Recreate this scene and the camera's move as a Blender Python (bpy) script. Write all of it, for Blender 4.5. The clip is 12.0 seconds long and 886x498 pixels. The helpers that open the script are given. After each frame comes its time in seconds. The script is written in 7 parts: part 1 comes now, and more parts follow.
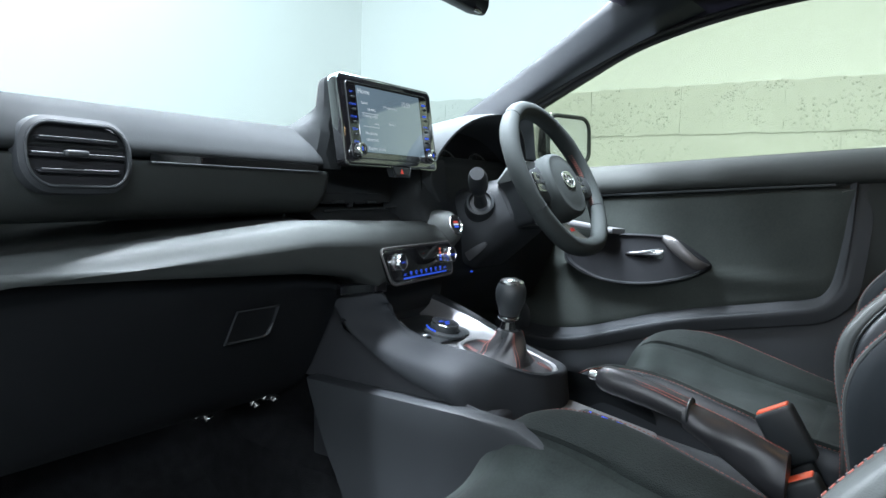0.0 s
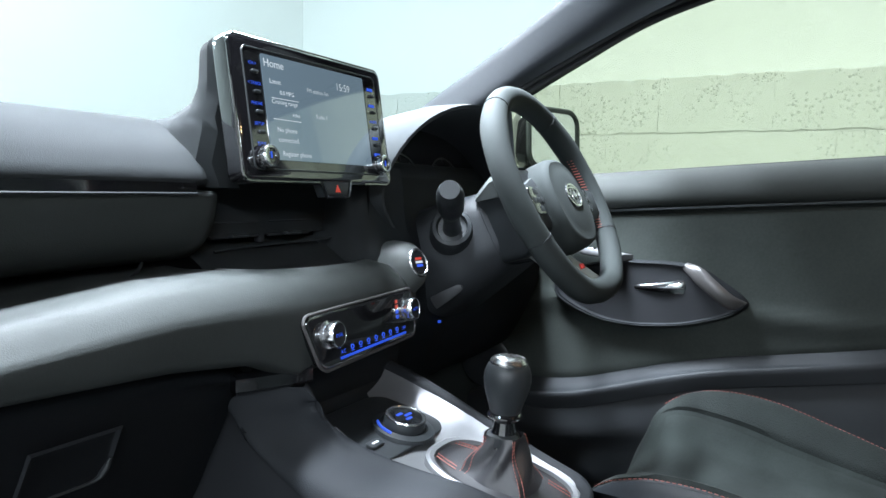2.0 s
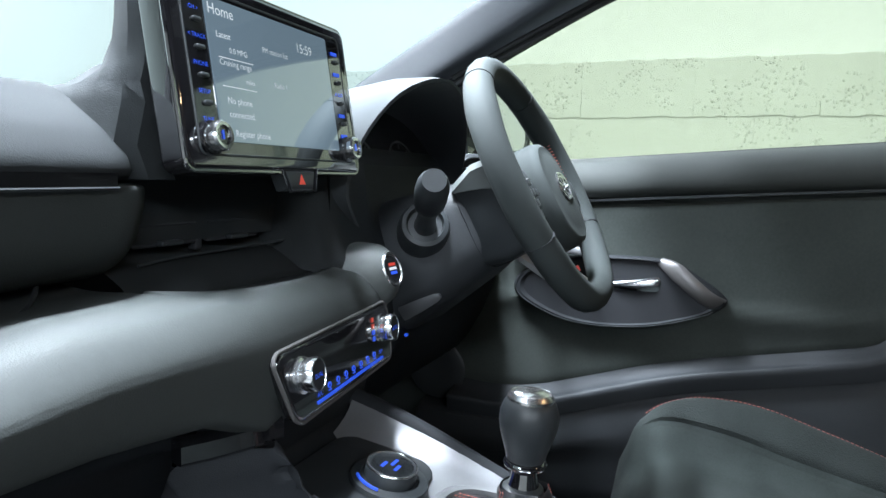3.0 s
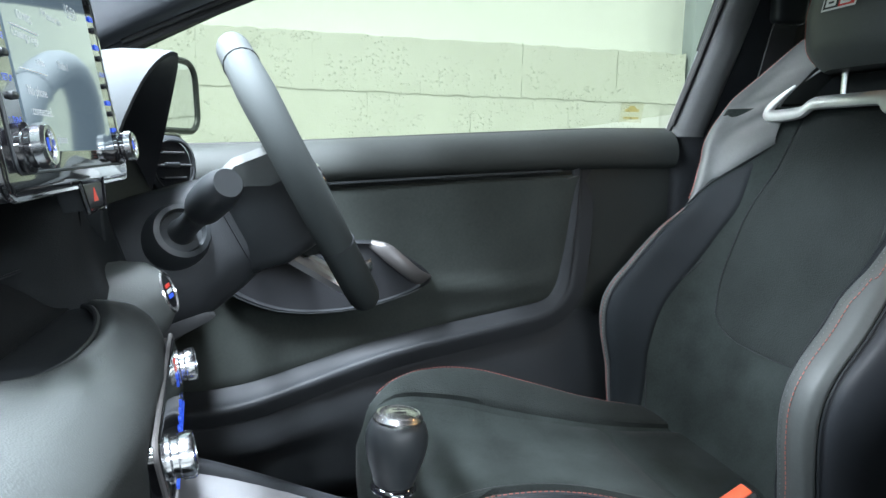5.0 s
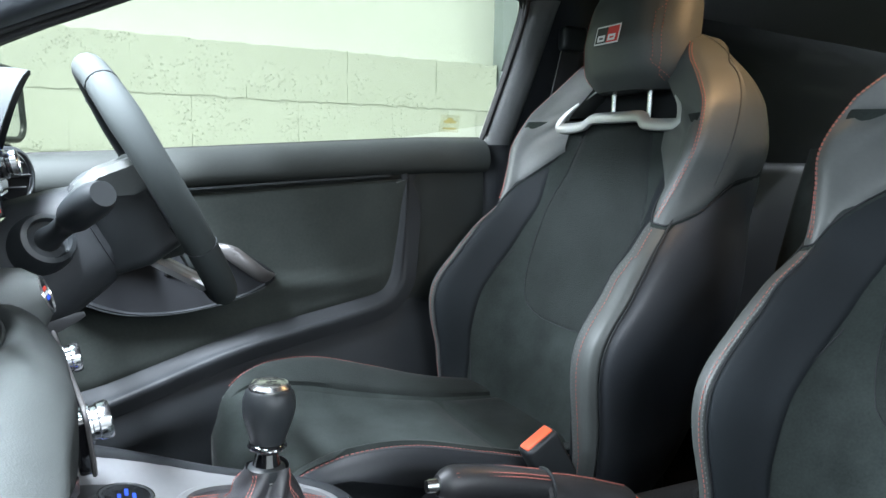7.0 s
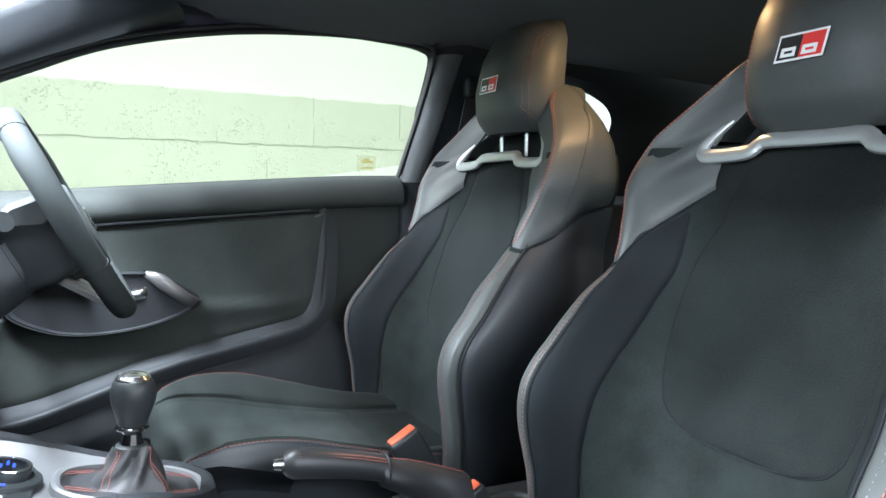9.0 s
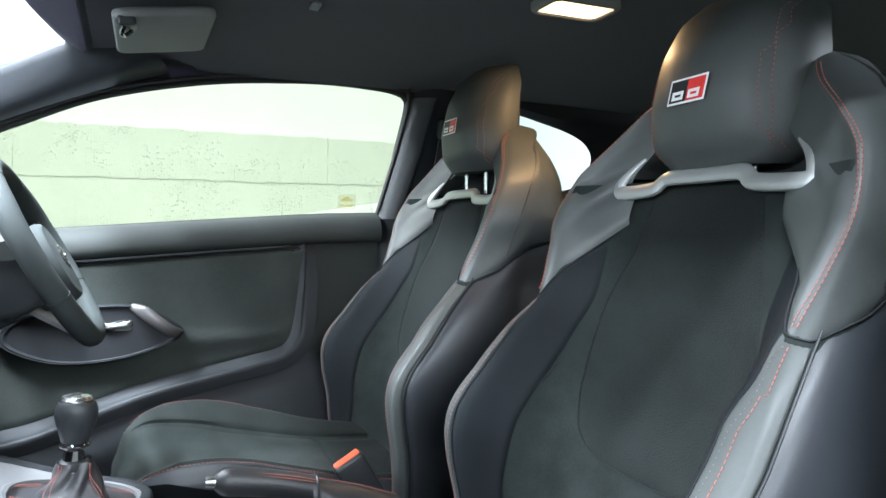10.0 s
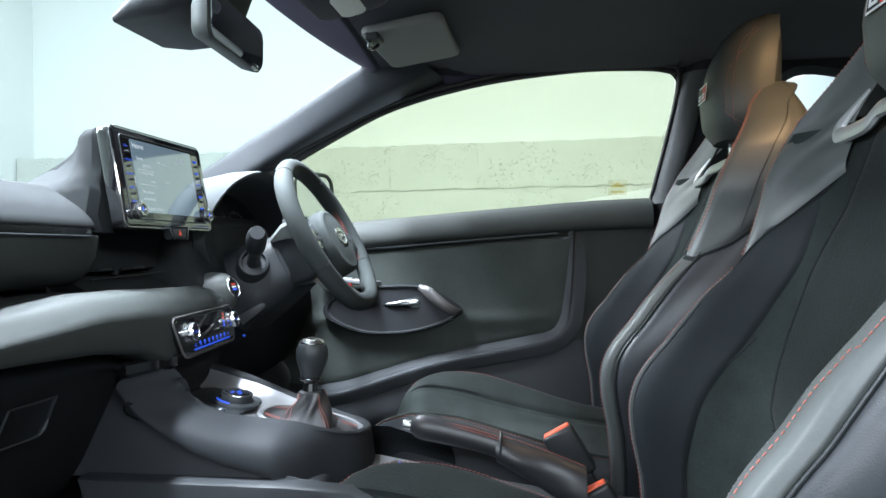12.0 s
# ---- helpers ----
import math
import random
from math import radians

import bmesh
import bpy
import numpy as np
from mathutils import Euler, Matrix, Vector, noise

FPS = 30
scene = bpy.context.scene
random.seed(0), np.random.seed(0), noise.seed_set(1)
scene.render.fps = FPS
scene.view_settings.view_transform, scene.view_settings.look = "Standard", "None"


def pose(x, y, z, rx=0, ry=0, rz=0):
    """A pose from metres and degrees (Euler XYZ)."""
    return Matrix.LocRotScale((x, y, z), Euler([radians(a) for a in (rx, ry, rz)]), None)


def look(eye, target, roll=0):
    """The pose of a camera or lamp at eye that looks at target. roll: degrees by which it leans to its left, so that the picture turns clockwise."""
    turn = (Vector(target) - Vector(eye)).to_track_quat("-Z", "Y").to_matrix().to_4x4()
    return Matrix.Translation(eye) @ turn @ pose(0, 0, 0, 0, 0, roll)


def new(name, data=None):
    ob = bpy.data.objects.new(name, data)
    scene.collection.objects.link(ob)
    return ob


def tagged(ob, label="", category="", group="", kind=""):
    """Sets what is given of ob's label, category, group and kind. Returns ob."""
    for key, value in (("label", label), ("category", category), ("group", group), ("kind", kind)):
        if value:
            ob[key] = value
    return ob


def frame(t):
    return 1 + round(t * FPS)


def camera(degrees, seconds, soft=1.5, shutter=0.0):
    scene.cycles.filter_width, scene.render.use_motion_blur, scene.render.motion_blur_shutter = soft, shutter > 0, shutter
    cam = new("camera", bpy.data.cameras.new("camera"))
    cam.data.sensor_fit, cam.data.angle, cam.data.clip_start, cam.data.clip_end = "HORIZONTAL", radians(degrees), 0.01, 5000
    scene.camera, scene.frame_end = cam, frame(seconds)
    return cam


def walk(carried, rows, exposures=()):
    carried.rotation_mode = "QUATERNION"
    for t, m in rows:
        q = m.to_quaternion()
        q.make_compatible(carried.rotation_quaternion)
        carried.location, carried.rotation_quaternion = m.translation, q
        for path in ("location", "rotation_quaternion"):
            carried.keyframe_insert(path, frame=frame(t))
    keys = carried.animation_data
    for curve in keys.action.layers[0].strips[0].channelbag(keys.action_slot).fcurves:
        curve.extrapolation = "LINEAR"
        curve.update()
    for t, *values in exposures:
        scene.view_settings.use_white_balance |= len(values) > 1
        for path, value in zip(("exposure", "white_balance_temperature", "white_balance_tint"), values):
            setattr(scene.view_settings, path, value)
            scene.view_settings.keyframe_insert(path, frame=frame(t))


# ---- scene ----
cam = camera(65.4, 12.0)
PATH = [
    (0, (-0.916, -0.002, 0.903), (0.74, 1.108, 0.735), 1.5),
    (0.5, (-0.816, 0.06, 0.896), (0.842, 1.167, 0.727), 1.5),
    (1, (-0.732, 0.117, 0.903), (0.936, 1.208, 0.738), 1.4),
    (1.5, (-0.664, 0.17, 0.926), (1.027, 1.225, 0.762), 1.4),
    (2, (-0.595, 0.223, 0.935), (1.134, 1.214, 0.763), 1.3),
    (2.5, (-0.539, 0.298, 0.939), (1.243, 1.186, 0.753), 1.4),
    (2.7, (-0.52, 0.33, 0.939), (1.288, 1.162, 0.745), 1.4),
    (4.3, (-0.459, 0.525, 0.946), (1.522, 0.539, 0.67), 1.4),
    (4.5, (-0.457, 0.543, 0.954), (1.52, 0.426, 0.675), 1.4),
    (5, (-0.463, 0.586, 0.966), (1.466, 0.143, 0.682), 1.4),
    (5.5, (-0.482, 0.62, 0.966), (1.375, -0.067, 0.685), 1.5),
    (6, (-0.505, 0.643, 0.971), (1.299, -0.172, 0.687), 1.4),
    (6.5, (-0.533, 0.648, 0.977), (1.242, -0.23, 0.694), 1.3),
    (7, (-0.58, 0.644, 0.977), (1.182, -0.263, 0.707), 1.2),
    (9, (-0.798, 0.542, 0.971), (0.978, -0.364, 0.816), 0.7),
    (9.5, (-0.873, 0.482, 0.977), (0.918, -0.402, 0.873), 0.5),
    (10, (-0.921, 0.429, 0.974), (0.912, -0.37, 0.919), 0.3),
    (10.5, (-0.93, 0.373, 0.963), (0.969, -0.253, 0.933), 0.1),
    (11, (-0.932, 0.305, 0.941), (1.036, -0.055, 0.921), -0.2),
    (11.5, (-0.949, 0.238, 0.92), (1.051, 0.229, 0.907), -0.6),
    (12, (-0.981, 0.15, 0.905), (0.997, 0.442, 0.901), -0.8),
]
walk(cam, [(t, look(eye, target, roll)) for t, eye, target, roll in PATH], [(0.0, -1.33), (2.7, -1.30), (4.5, -1.18), (7.0, -1.08), (9.5, -0.88), (10.5, -0.96), (12.0, -1.20)])

# ---------------------------------------------------------------- light
world = bpy.data.worlds.new("garage_air")
world.use_nodes = True
world.node_tree.nodes["Background"].inputs[0].default_value = (0.9, 1.0, 1.0, 1)
world.node_tree.nodes["Background"].inputs[1].default_value = 0.05
scene.world = world


def area_lamp(name, m, sx, sy, watts, colour, spread=180):
    data = bpy.data.lights.new(name, "AREA")
    data.shape, data.size, data.size_y = "RECTANGLE", sx, sy
    data.energy, data.color, data.spread = watts, colour, radians(spread)
    ob = new(name, data)
    ob.matrix_world = m
    return ob


COOL = (0.90, 1.0, 1.12)
GREENISH = (0.92, 1.0, 0.90)
# Added lamps, all out of view, aimed to brighten the cabin and walls.
area_lamp("fill_lamp", look((-3.6, 0.45, 2.2), (-0.2, 0.3, 0.8)), 1.6, 0.3, 95, COOL, 120)
area_lamp("fill_lamp", look((-2.4, -1.6, 1.95), (-0.2, 0.3, 0.8)), 1.2, 0.3, 70, COOL, 120)
area_lamp("fill_lamp", look((-0.85, 2.9, 1.75), (0.35, -0.1, 0.95)), 1.1, 0.2, 55, COOL, 110)
area_lamp("fill_lamp", look((1.75, 1.7, 2.45), (0.35, -0.05, 0.8)), 0.9, 0.15, 40, COOL, 80)
area_lamp("fill_lamp", look((0.45, 2.3, 2.2), (0.4, 0.0, 0.75)), 1.4, 0.2, 150, COOL, 110)
area_lamp("fill_lamp", look((0.35, 1.35, 2.6), (0.36, 0.2, 0.55)), 1.2, 0.15, 160, COOL, 90)
area_lamp("fill_lamp", look((-0.05, 0.90, 2.68), (0.0, 0.66, 0.8)), 1.0, 0.15, 290, COOL, 90)
area_lamp("fill_lamp", pose(1.98, 0.9, 2.72), 0.12, 3.2, 9, GREENISH)
area_lamp("fill_lamp", pose(-0.4, -3.4, 2.72), 1.6, 0.12, 380, COOL)
area_lamp("fill_lamp", pose(0.0, 2.4, 2.72, 0, 0, 90), 0.12, 2.6, 125, COOL)
area_lamp("fill_lamp", pose(-1.45, 0.45, 2.72), 0.12, 1.3, 235, COOL)
area_lamp("dome_bulb", pose(0.05, -0.232, 1.332), 0.03, 0.05, 3.5, (1.0, 0.62, 0.30))

# ---------------------------------------------------------------- materials


def mat(name, col, rough=0.5, metal=0.0, grain=0.0, scale=600.0, var=0.12, vscale=9.0, spec=0.5, sheen=0.0, coat=0.0, rvar=0.1, emit=None, estr=0.0, kind="noise", dist=0.0008):
    m = bpy.data.materials.new(name)
    m.use_nodes = True
    nt = m.node_tree
    n, l = nt.nodes, nt.links
    b = n["Principled BSDF"]
    b.inputs["Base Color"].default_value = (*col, 1)
    b.inputs["Roughness"].default_value = rough
    b.inputs["Metallic"].default_value = metal
    b.inputs["Specular IOR Level"].default_value = spec
    b.inputs["Sheen Weight"].default_value = sheen
    b.inputs["Sheen Roughness"].default_value = 0.4
    b.inputs["Coat Weight"].default_value = coat
    b.inputs["Coat Roughness"].default_value = 0.05
    b.inputs["Coat IOR"].default_value = 1.8
    tc = n.new("ShaderNodeTexCoord")
    if var > 0:
        t1 = n.new("ShaderNodeTexNoise")
        t1.inputs["Scale"].default_value = vscale
        t1.inputs["Detail"].default_value = 5
        l.new(tc.outputs["Object"], t1.inputs["Vector"])
        t2 = n.new("ShaderNodeTexNoise")
        t2.inputs["Scale"].default_value = vscale * 23
        t2.inputs["Detail"].default_value = 3
        l.new(tc.outputs["Object"], t2.inputs["Vector"])
        mx = n.new("ShaderNodeMath")
        mx.operation = "MULTIPLY_ADD"
        mx.inputs[1].default_value = 0.5
        l.new(t2.outputs[0], mx.inputs[0])
        l.new(t1.outputs[0], mx.inputs[2])
        r = n.new("ShaderNodeMapRange")
        r.inputs["From Min"].default_value, r.inputs["From Max"].default_value = 0.45, 1.05
        r.inputs["To Min"].default_value, r.inputs["To Max"].default_value = 1 - var, 1 + var
        l.new(mx.outputs[0], r.inputs["Value"])
        mul = n.new("ShaderNodeVectorMath")
        mul.operation = "SCALE"
        mul.inputs[0].default_value = col
        l.new(r.outputs[0], mul.inputs["Scale"])
        l.new(mul.outputs[0], b.inputs["Base Color"])
        r2 = n.new("ShaderNodeMapRange")
        r2.inputs["From Min"].default_value, r2.inputs["From Max"].default_value = 0.45, 1.05
        r2.inputs["To Min"].default_value, r2.inputs["To Max"].default_value = rough * (1 - rvar), min(1, rough * (1 + rvar))
        l.new(mx.outputs[0], r2.inputs["Value"])
        l.new(r2.outputs[0], b.inputs["Roughness"])
    if grain > 0:
        if kind == "voronoi":
            g = n.new("ShaderNodeTexVoronoi")
            g.inputs["Scale"].default_value = scale
        elif kind == "pits":
            g = n.new("ShaderNodeTexVoronoi")
            g.inputs["Scale"].default_value = scale
        else:
            g = n.new("ShaderNodeTexNoise")
            g.inputs["Scale"].default_value = scale
            g.inputs["Detail"].default_value = 3
        where = tc.outputs["Object"]
        if kind == "pits":
            where = n.new("ShaderNodeNewGeometry").outputs["Position"]
        l.new(where, g.inputs["Vector"])
        bp = n.new("ShaderNodeBump")
        bp.inputs["Strength"].default_value = grain
        bp.inputs["Distance"].default_value = dist
        if kind == "pits":
            pr = n.new("ShaderNodeMapRange")
            pr.interpolation_type = "SMOOTHSTEP"
            pr.inputs["From Min"].default_value, pr.inputs["From Max"].default_value = 0.55, 0.12
            l.new(g.outputs["Distance"], pr.inputs["Value"])
            some = n.new("ShaderNodeMapRange")
            some.inputs["From Min"].default_value, some.inputs["From Max"].default_value = 0.42, 0.62
            l.new(g.outputs["Color"], some.inputs["Value"])
            hole = n.new("ShaderNodeMath")
            hole.operation = "MULTIPLY"
            l.new(pr.outputs[0], hole.inputs[0])
            l.new(some.outputs[0], hole.inputs[1])
            clus = n.new("ShaderNodeTexNoise")
            clus.inputs["Scale"].default_value = 5.5
            clus.inputs["Detail"].default_value = 3
            l.new(where, clus.inputs["Vector"])
            cr = n.new("ShaderNodeMapRange")
            cr.inputs["From Min"].default_value, cr.inputs["From Max"].default_value = 0.46, 0.60
            cr.inputs["To Min"].default_value, cr.inputs["To Max"].default_value = -0.04, -1.0
            l.new(clus.outputs[0], cr.inputs["Value"])
            pit = n.new("ShaderNodeMath")
            pit.operation = "MULTIPLY"
            l.new(hole.outputs[0], pit.inputs[0])
            l.new(cr.outputs[0], pit.inputs[1])
            big = n.new("ShaderNodeTexNoise")
            big.inputs["Scale"].default_value = 13
            big.inputs["Detail"].default_value = 4
            l.new(where, big.inputs["Vector"])
            both = n.new("ShaderNodeMath")
            both.operation = "MULTIPLY_ADD"
            both.inputs[1].default_value = 0.7
            l.new(big.outputs[0], both.inputs[0])
            l.new(pit.outputs[0], both.inputs[2])
            l.new(both.outputs[0], bp.inputs["Height"])
        else:
            l.new(g.outputs[0], bp.inputs["Height"])
        l.new(bp.outputs[0], b.inputs["Normal"])
    if emit:
        b.inputs["Emission Color"].default_value = (*emit, 1)
        b.inputs["Emission Strength"].default_value = estr
    return m


def glass_mat(name, tint, rough=0.02):
    m = bpy.data.materials.new(name)
    m.use_nodes = True
    nt = m.node_tree
    n, l = nt.nodes, nt.links
    n.remove(n["Principled BSDF"])
    tr = n.new("ShaderNodeBsdfTransparent")
    tr.inputs[0].default_value = (*tint, 1)
    gl = n.new("ShaderNodeBsdfGlossy")
    gl.inputs["Roughness"].default_value = rough
    mix = n.new("ShaderNodeMixShader")
    lw = n.new("ShaderNodeLayerWeight")
    pw = n.new("ShaderNodeMath")
    pw.operation = "POWER"
    pw.inputs[1].default_value = 5.0
    sc = n.new("ShaderNodeMath")
    sc.operation = "MULTIPLY_ADD"
    sc.inputs[1].default_value, sc.inputs[2].default_value = 0.12, 0.012
    l.new(lw.outputs["Facing"], pw.inputs[0])
    l.new(pw.outputs[0], sc.inputs[0])
    l.new(sc.outputs[0], mix.inputs[0])
    l.new(tr.outputs[0], mix.inputs[1])
    l.new(gl.outputs[0], mix.inputs[2])
    l.new(mix.outputs[0], n["Material Output"].inputs[0])
    return m


M = {
    "soft": mat("soft_touch_plastic", (0.058, 0.065, 0.064), 0.60, spec=0.25, grain=0.15, scale=900, kind="voronoi", var=0.10),
    "cowl": mat("grained_cowl_plastic", (0.032, 0.036, 0.038), 0.85, spec=0.12, grain=0.2, scale=1000, kind="voronoi", var=0.10),
    # Hard plastic darkened to stand for shade on console, glovebox and recesses.
    "console": mat("shaded_hard_plastic", (0.0140, 0.0158, 0.0180), 0.70, spec=0.12, grain=0.2, scale=1100, kind="voronoi", var=0.10),
    "hard": mat("grained_hard_plastic", (0.020, 0.0225, 0.025), 0.55, spec=0.18, grain=0.3, scale=1100, kind="voronoi", var=0.10),
    "satin": mat("satin_black_plastic", (0.020, 0.023, 0.025), 0.42, spec=0.30, var=0.08),
    "gloss": mat("piano_black", (0.006, 0.006, 0.007), 0.06, var=0.05, coat=1.0, spec=1.0),
    "matt": mat("matt_black_plastic", (0.018, 0.0195, 0.022), 0.7, spec=0.15, var=0.1),
    "leather": mat("black_leather", (0.055, 0.061, 0.060), 0.48, spec=0.35, grain=0.12, scale=900, kind="voronoi", var=0.14),
    "vinyl": mat("smooth_black_vinyl", (0.020, 0.0230, 0.027), 0.42, spec=0.42, grain=0.12, scale=900, kind="voronoi", var=0.14),
    "wheel_leather": mat("wheel_leather", (0.024, 0.029, 0.029), 0.78, spec=0.16, grain=0.15, scale=900, kind="voronoi", var=0.10),
    "suede": mat("black_suede", (0.0165, 0.0205, 0.0195), 0.95, grain=0.4, scale=1400, var=0.45, vscale=16, sheen=0.04, spec=0.06),
    "bolster": mat("dark_bolster_cloth", (0.0085, 0.0108, 0.0125), 0.65, grain=0.35, scale=1200, var=0.2, vscale=12, spec=0.10),
    "suede_panel": mat("perforated_suede", (0.0150, 0.0182, 0.0175), 0.95, grain=0.8, scale=520, kind="voronoi", var=0.3, vscale=14, sheen=0.05, spec=0.08),
    # Paled to the brightness of a pillar edge that faces the light.
    "frame_lit": mat("lit_frame_trim", (0.15, 0.158, 0.16), 0.5, grain=0.3, scale=1000, var=0.1),
    "door_plastic": mat("door_plastic", (0.034, 0.0385, 0.037), 0.66, spec=0.2, grain=0.2, scale=1100, kind="voronoi", var=0.10),
    "handle_grey": mat("smoked_metallic_paint", (0.085, 0.082, 0.082), 0.42, metal=0.4, var=0.06),
    "suede_door": mat("door_suede", (0.031, 0.0365, 0.034), 0.95, grain=0.35, scale=1400, var=0.25, vscale=10, sheen=0.12, spec=0.1),
    "carpet": mat("floor_carpet", (0.018, 0.019, 0.021), 1.0, grain=0.9, scale=420, var=0.35, vscale=40, spec=0.1, dist=0.003),
    "headliner": mat("black_headliner_cloth", (0.026, 0.025, 0.034), 0.95, grain=0.3, scale=800, var=0.2, spec=0.15, sheen=0.2),
    "grey_cloth": mat("grey_visor_cloth", (0.16, 0.165, 0.16), 0.85, grain=0.25, scale=900, var=0.1),
    "lens": mat("pale_lamp_lens", (0.55, 0.56, 0.53), 0.35, var=0.05),
    "gaiter": mat("thin_black_leather", (0.024, 0.0245, 0.027), 0.40, grain=0.15, scale=1300, kind="voronoi", var=0.15),
    "silver": mat("satin_silver_paint", (0.40, 0.41, 0.41), 0.36, metal=0.5, var=0.06),
    "greytrim": mat("metallic_grey_trim", (0.17, 0.175, 0.182), 0.46, metal=0.55, var=0.08),
    "chrome": mat("chrome", (0.70, 0.71, 0.73), 0.18, metal=1.0, var=0.03),
    "alu": mat("brushed_aluminium", (0.62, 0.62, 0.62), 0.25, metal=1.0, var=0.05),
    "red": mat("red_thread", (0.30, 0.095, 0.075), 0.7, var=0.2),
    "orange": mat("orange_plastic", (0.75, 0.11, 0.045), 0.4, var=0.08),
    "white_mark": mat("white_print", (0.72, 0.72, 0.72), 0.5, var=0.05),
    "red_mark": mat("red_print", (0.62, 0.03, 0.025), 0.5, var=0.05),
    "black_mark": mat("black_print", (0.008, 0.008, 0.008), 0.5, var=0.05),
    "gold_mark": mat("gold_print", (0.55, 0.38, 0.10), 0.5, var=0.05),
    "blue_glow": mat("blue_backlight", (0.01, 0.03, 0.2), 0.4, var=0, emit=(0.03, 0.12, 1.0), estr=1.6),
    "white_glow": mat("display_letters", (0.3, 0.3, 0.3), 0.4, var=0, emit=(0.75, 0.9, 1.0), estr=0.8),
    "red_glow": mat("red_backlight", (0.2, 0.01, 0.01), 0.4, var=0, emit=(1.0, 0.12, 0.06), estr=0.7),
    # Emission lifted above the menu's own glow to imitate a reflected bright wall.
    "lcd": mat("display_glass", (0.012, 0.016, 0.022), 0.05, var=0, emit=(0.30, 0.44, 0.56), estr=1.1, spec=1.0, coat=1.0),
    "dome": mat("dome_diffuser", (0.8, 0.7, 0.55), 0.5, var=0, emit=(1.0, 0.72, 0.42), estr=5.0),
    "mirror": mat("mirror_glass", (0.85, 0.87, 0.88), 0.02, metal=1.0, var=0),
    "rubber": mat("black_rubber", (0.012, 0.012, 0.013), 0.65, var=0.1),
    "pillar": mat("pillar_trim", (0.032, 0.036, 0.041), 0.55, spec=0.25, grain=0.3, scale=1000, var=0.1),
    "webbing": mat("seat_belt_webbing", (0.03, 0.03, 0.032), 0.8, grain=0.5, scale=700, var=0.15),
    "glass_side": glass_mat("green_tinted_glass", (0.655, 0.695, 0.575)),
    "glass_quarter": glass_mat("clear_quarter_glass", (0.80, 0.87, 0.87)),
    "glass_front": glass_mat("windscreen_glass", (0.64, 0.74, 0.73), 0.05),
    "plaster": mat("white_painted_plaster", (0.86, 0.87, 0.85), 0.7, grain=0.2, scale=60, var=0.02, vscale=2.0, dist=0.002),
    "block": mat("white_painted_block", (0.60, 0.61, 0.565), 0.65, grain=1.0, scale=85, kind="pits", var=0.03, vscale=4.0, dist=0.0040),
    "mortar": mat("painted_mortar", (0.54, 0.55, 0.51), 0.7, grain=0.5, scale=90, var=0.05, dist=0.004),
    "concrete": mat("concrete_floor", (0.28, 0.28, 0.27), 0.6, grain=0.3, scale=40, var=0.15, vscale=2.5, dist=0.002),
    "post": mat("grey_painted_steel", (0.33, 0.37, 0.40), 0.5, var=0.05),
    "body": mat("white_car_paint", (0.75, 0.76, 0.76), 0.25, var=0.03, coat=0.6),
}

M["sticker"] = glass_mat("clear_sticker_film", (0.96, 0.95, 0.91))
M["sticker_gold"] = glass_mat("gold_sticker_film", (0.95, 0.86, 0.64))

# ---------------------------------------------------------------- mesh helpers


def worldmat(ob):
    if ob.parent is None:
        return ob.matrix_basis.copy()
    return worldmat(ob.parent) @ ob.matrix_parent_inverse @ ob.matrix_basis


def thing(name, base, label, category, group="", kind=""):
    """An empty at the base of a thing, to hold its parts."""
    ob = new(name)
    ob.empty_display_size = 0.05
    ob.matrix_basis = pose(*base)
    return tagged(ob, label, category, group, kind)


def finish(me, material, smooth, sharp):
    me.materials.append(material)
    if smooth:
        me.shade_smooth()
        me.set_sharp_from_angle(angle=radians(sharp))


def part(name, bm, material, parent=None, label="", smooth=True, sharp=38):
    me = bpy.data.meshes.new(name)
    bmesh.ops.recalc_face_normals(bm, faces=bm.faces[:])
    bm.to_mesh(me)
    bm.free()
    finish(me, M[material], smooth, sharp)
    ob = new(name, me)
    if parent is not None:
        ob.parent = parent
        ob.matrix_parent_inverse = worldmat(parent).inverted()
    if label:
        ob["label"] = label
    return ob


def V(*a):
    return Vector(a)


def spline(pts, n, closed=False):
    """n points along a smooth line through pts."""
    p = [Vector(q) for q in pts]
    m = len(p)
    out = []
    segs = m if closed else m - 1
    for i in range(n):
        s = i / (n if closed else n - 1) * segs
        k = min(int(s), segs - 1)
        f = s - k
        if closed:
            a, b, c, d = p[(k - 1) % m], p[k % m], p[(k + 1) % m], p[(k + 2) % m]
        else:
            b, c = p[k], p[k + 1]
            a = p[k - 1] if k else b * 2 - c
            d = p[k + 2] if k + 2 < m else c * 2 - b
        out.append(0.5 * ((2 * b) + (c - a) * f + (2 * a - 5 * b + 4 * c - d) * f * f + (3 * b - a - 3 * c + d) * f ** 3))
    return out


def lerp(xs, ys, x):
    return float(np.interp(x, xs, ys))


def skin(bm, rows, wrap=False, caps=False):
    """Joins rows of points into a surface."""
    vs = [[bm.verts.new(p) for p in r] for r in rows]
    for a, b in zip(vs, vs[1:]):
        k = len(a)
        for i in range(k if wrap else k - 1):
            j = (i + 1) % k
            bm.faces.new((a[i], a[j], b[j], b[i]))
    if caps:
        bm.faces.new(vs[0])
        bm.faces.new(vs[-1][::-1])
    return bm


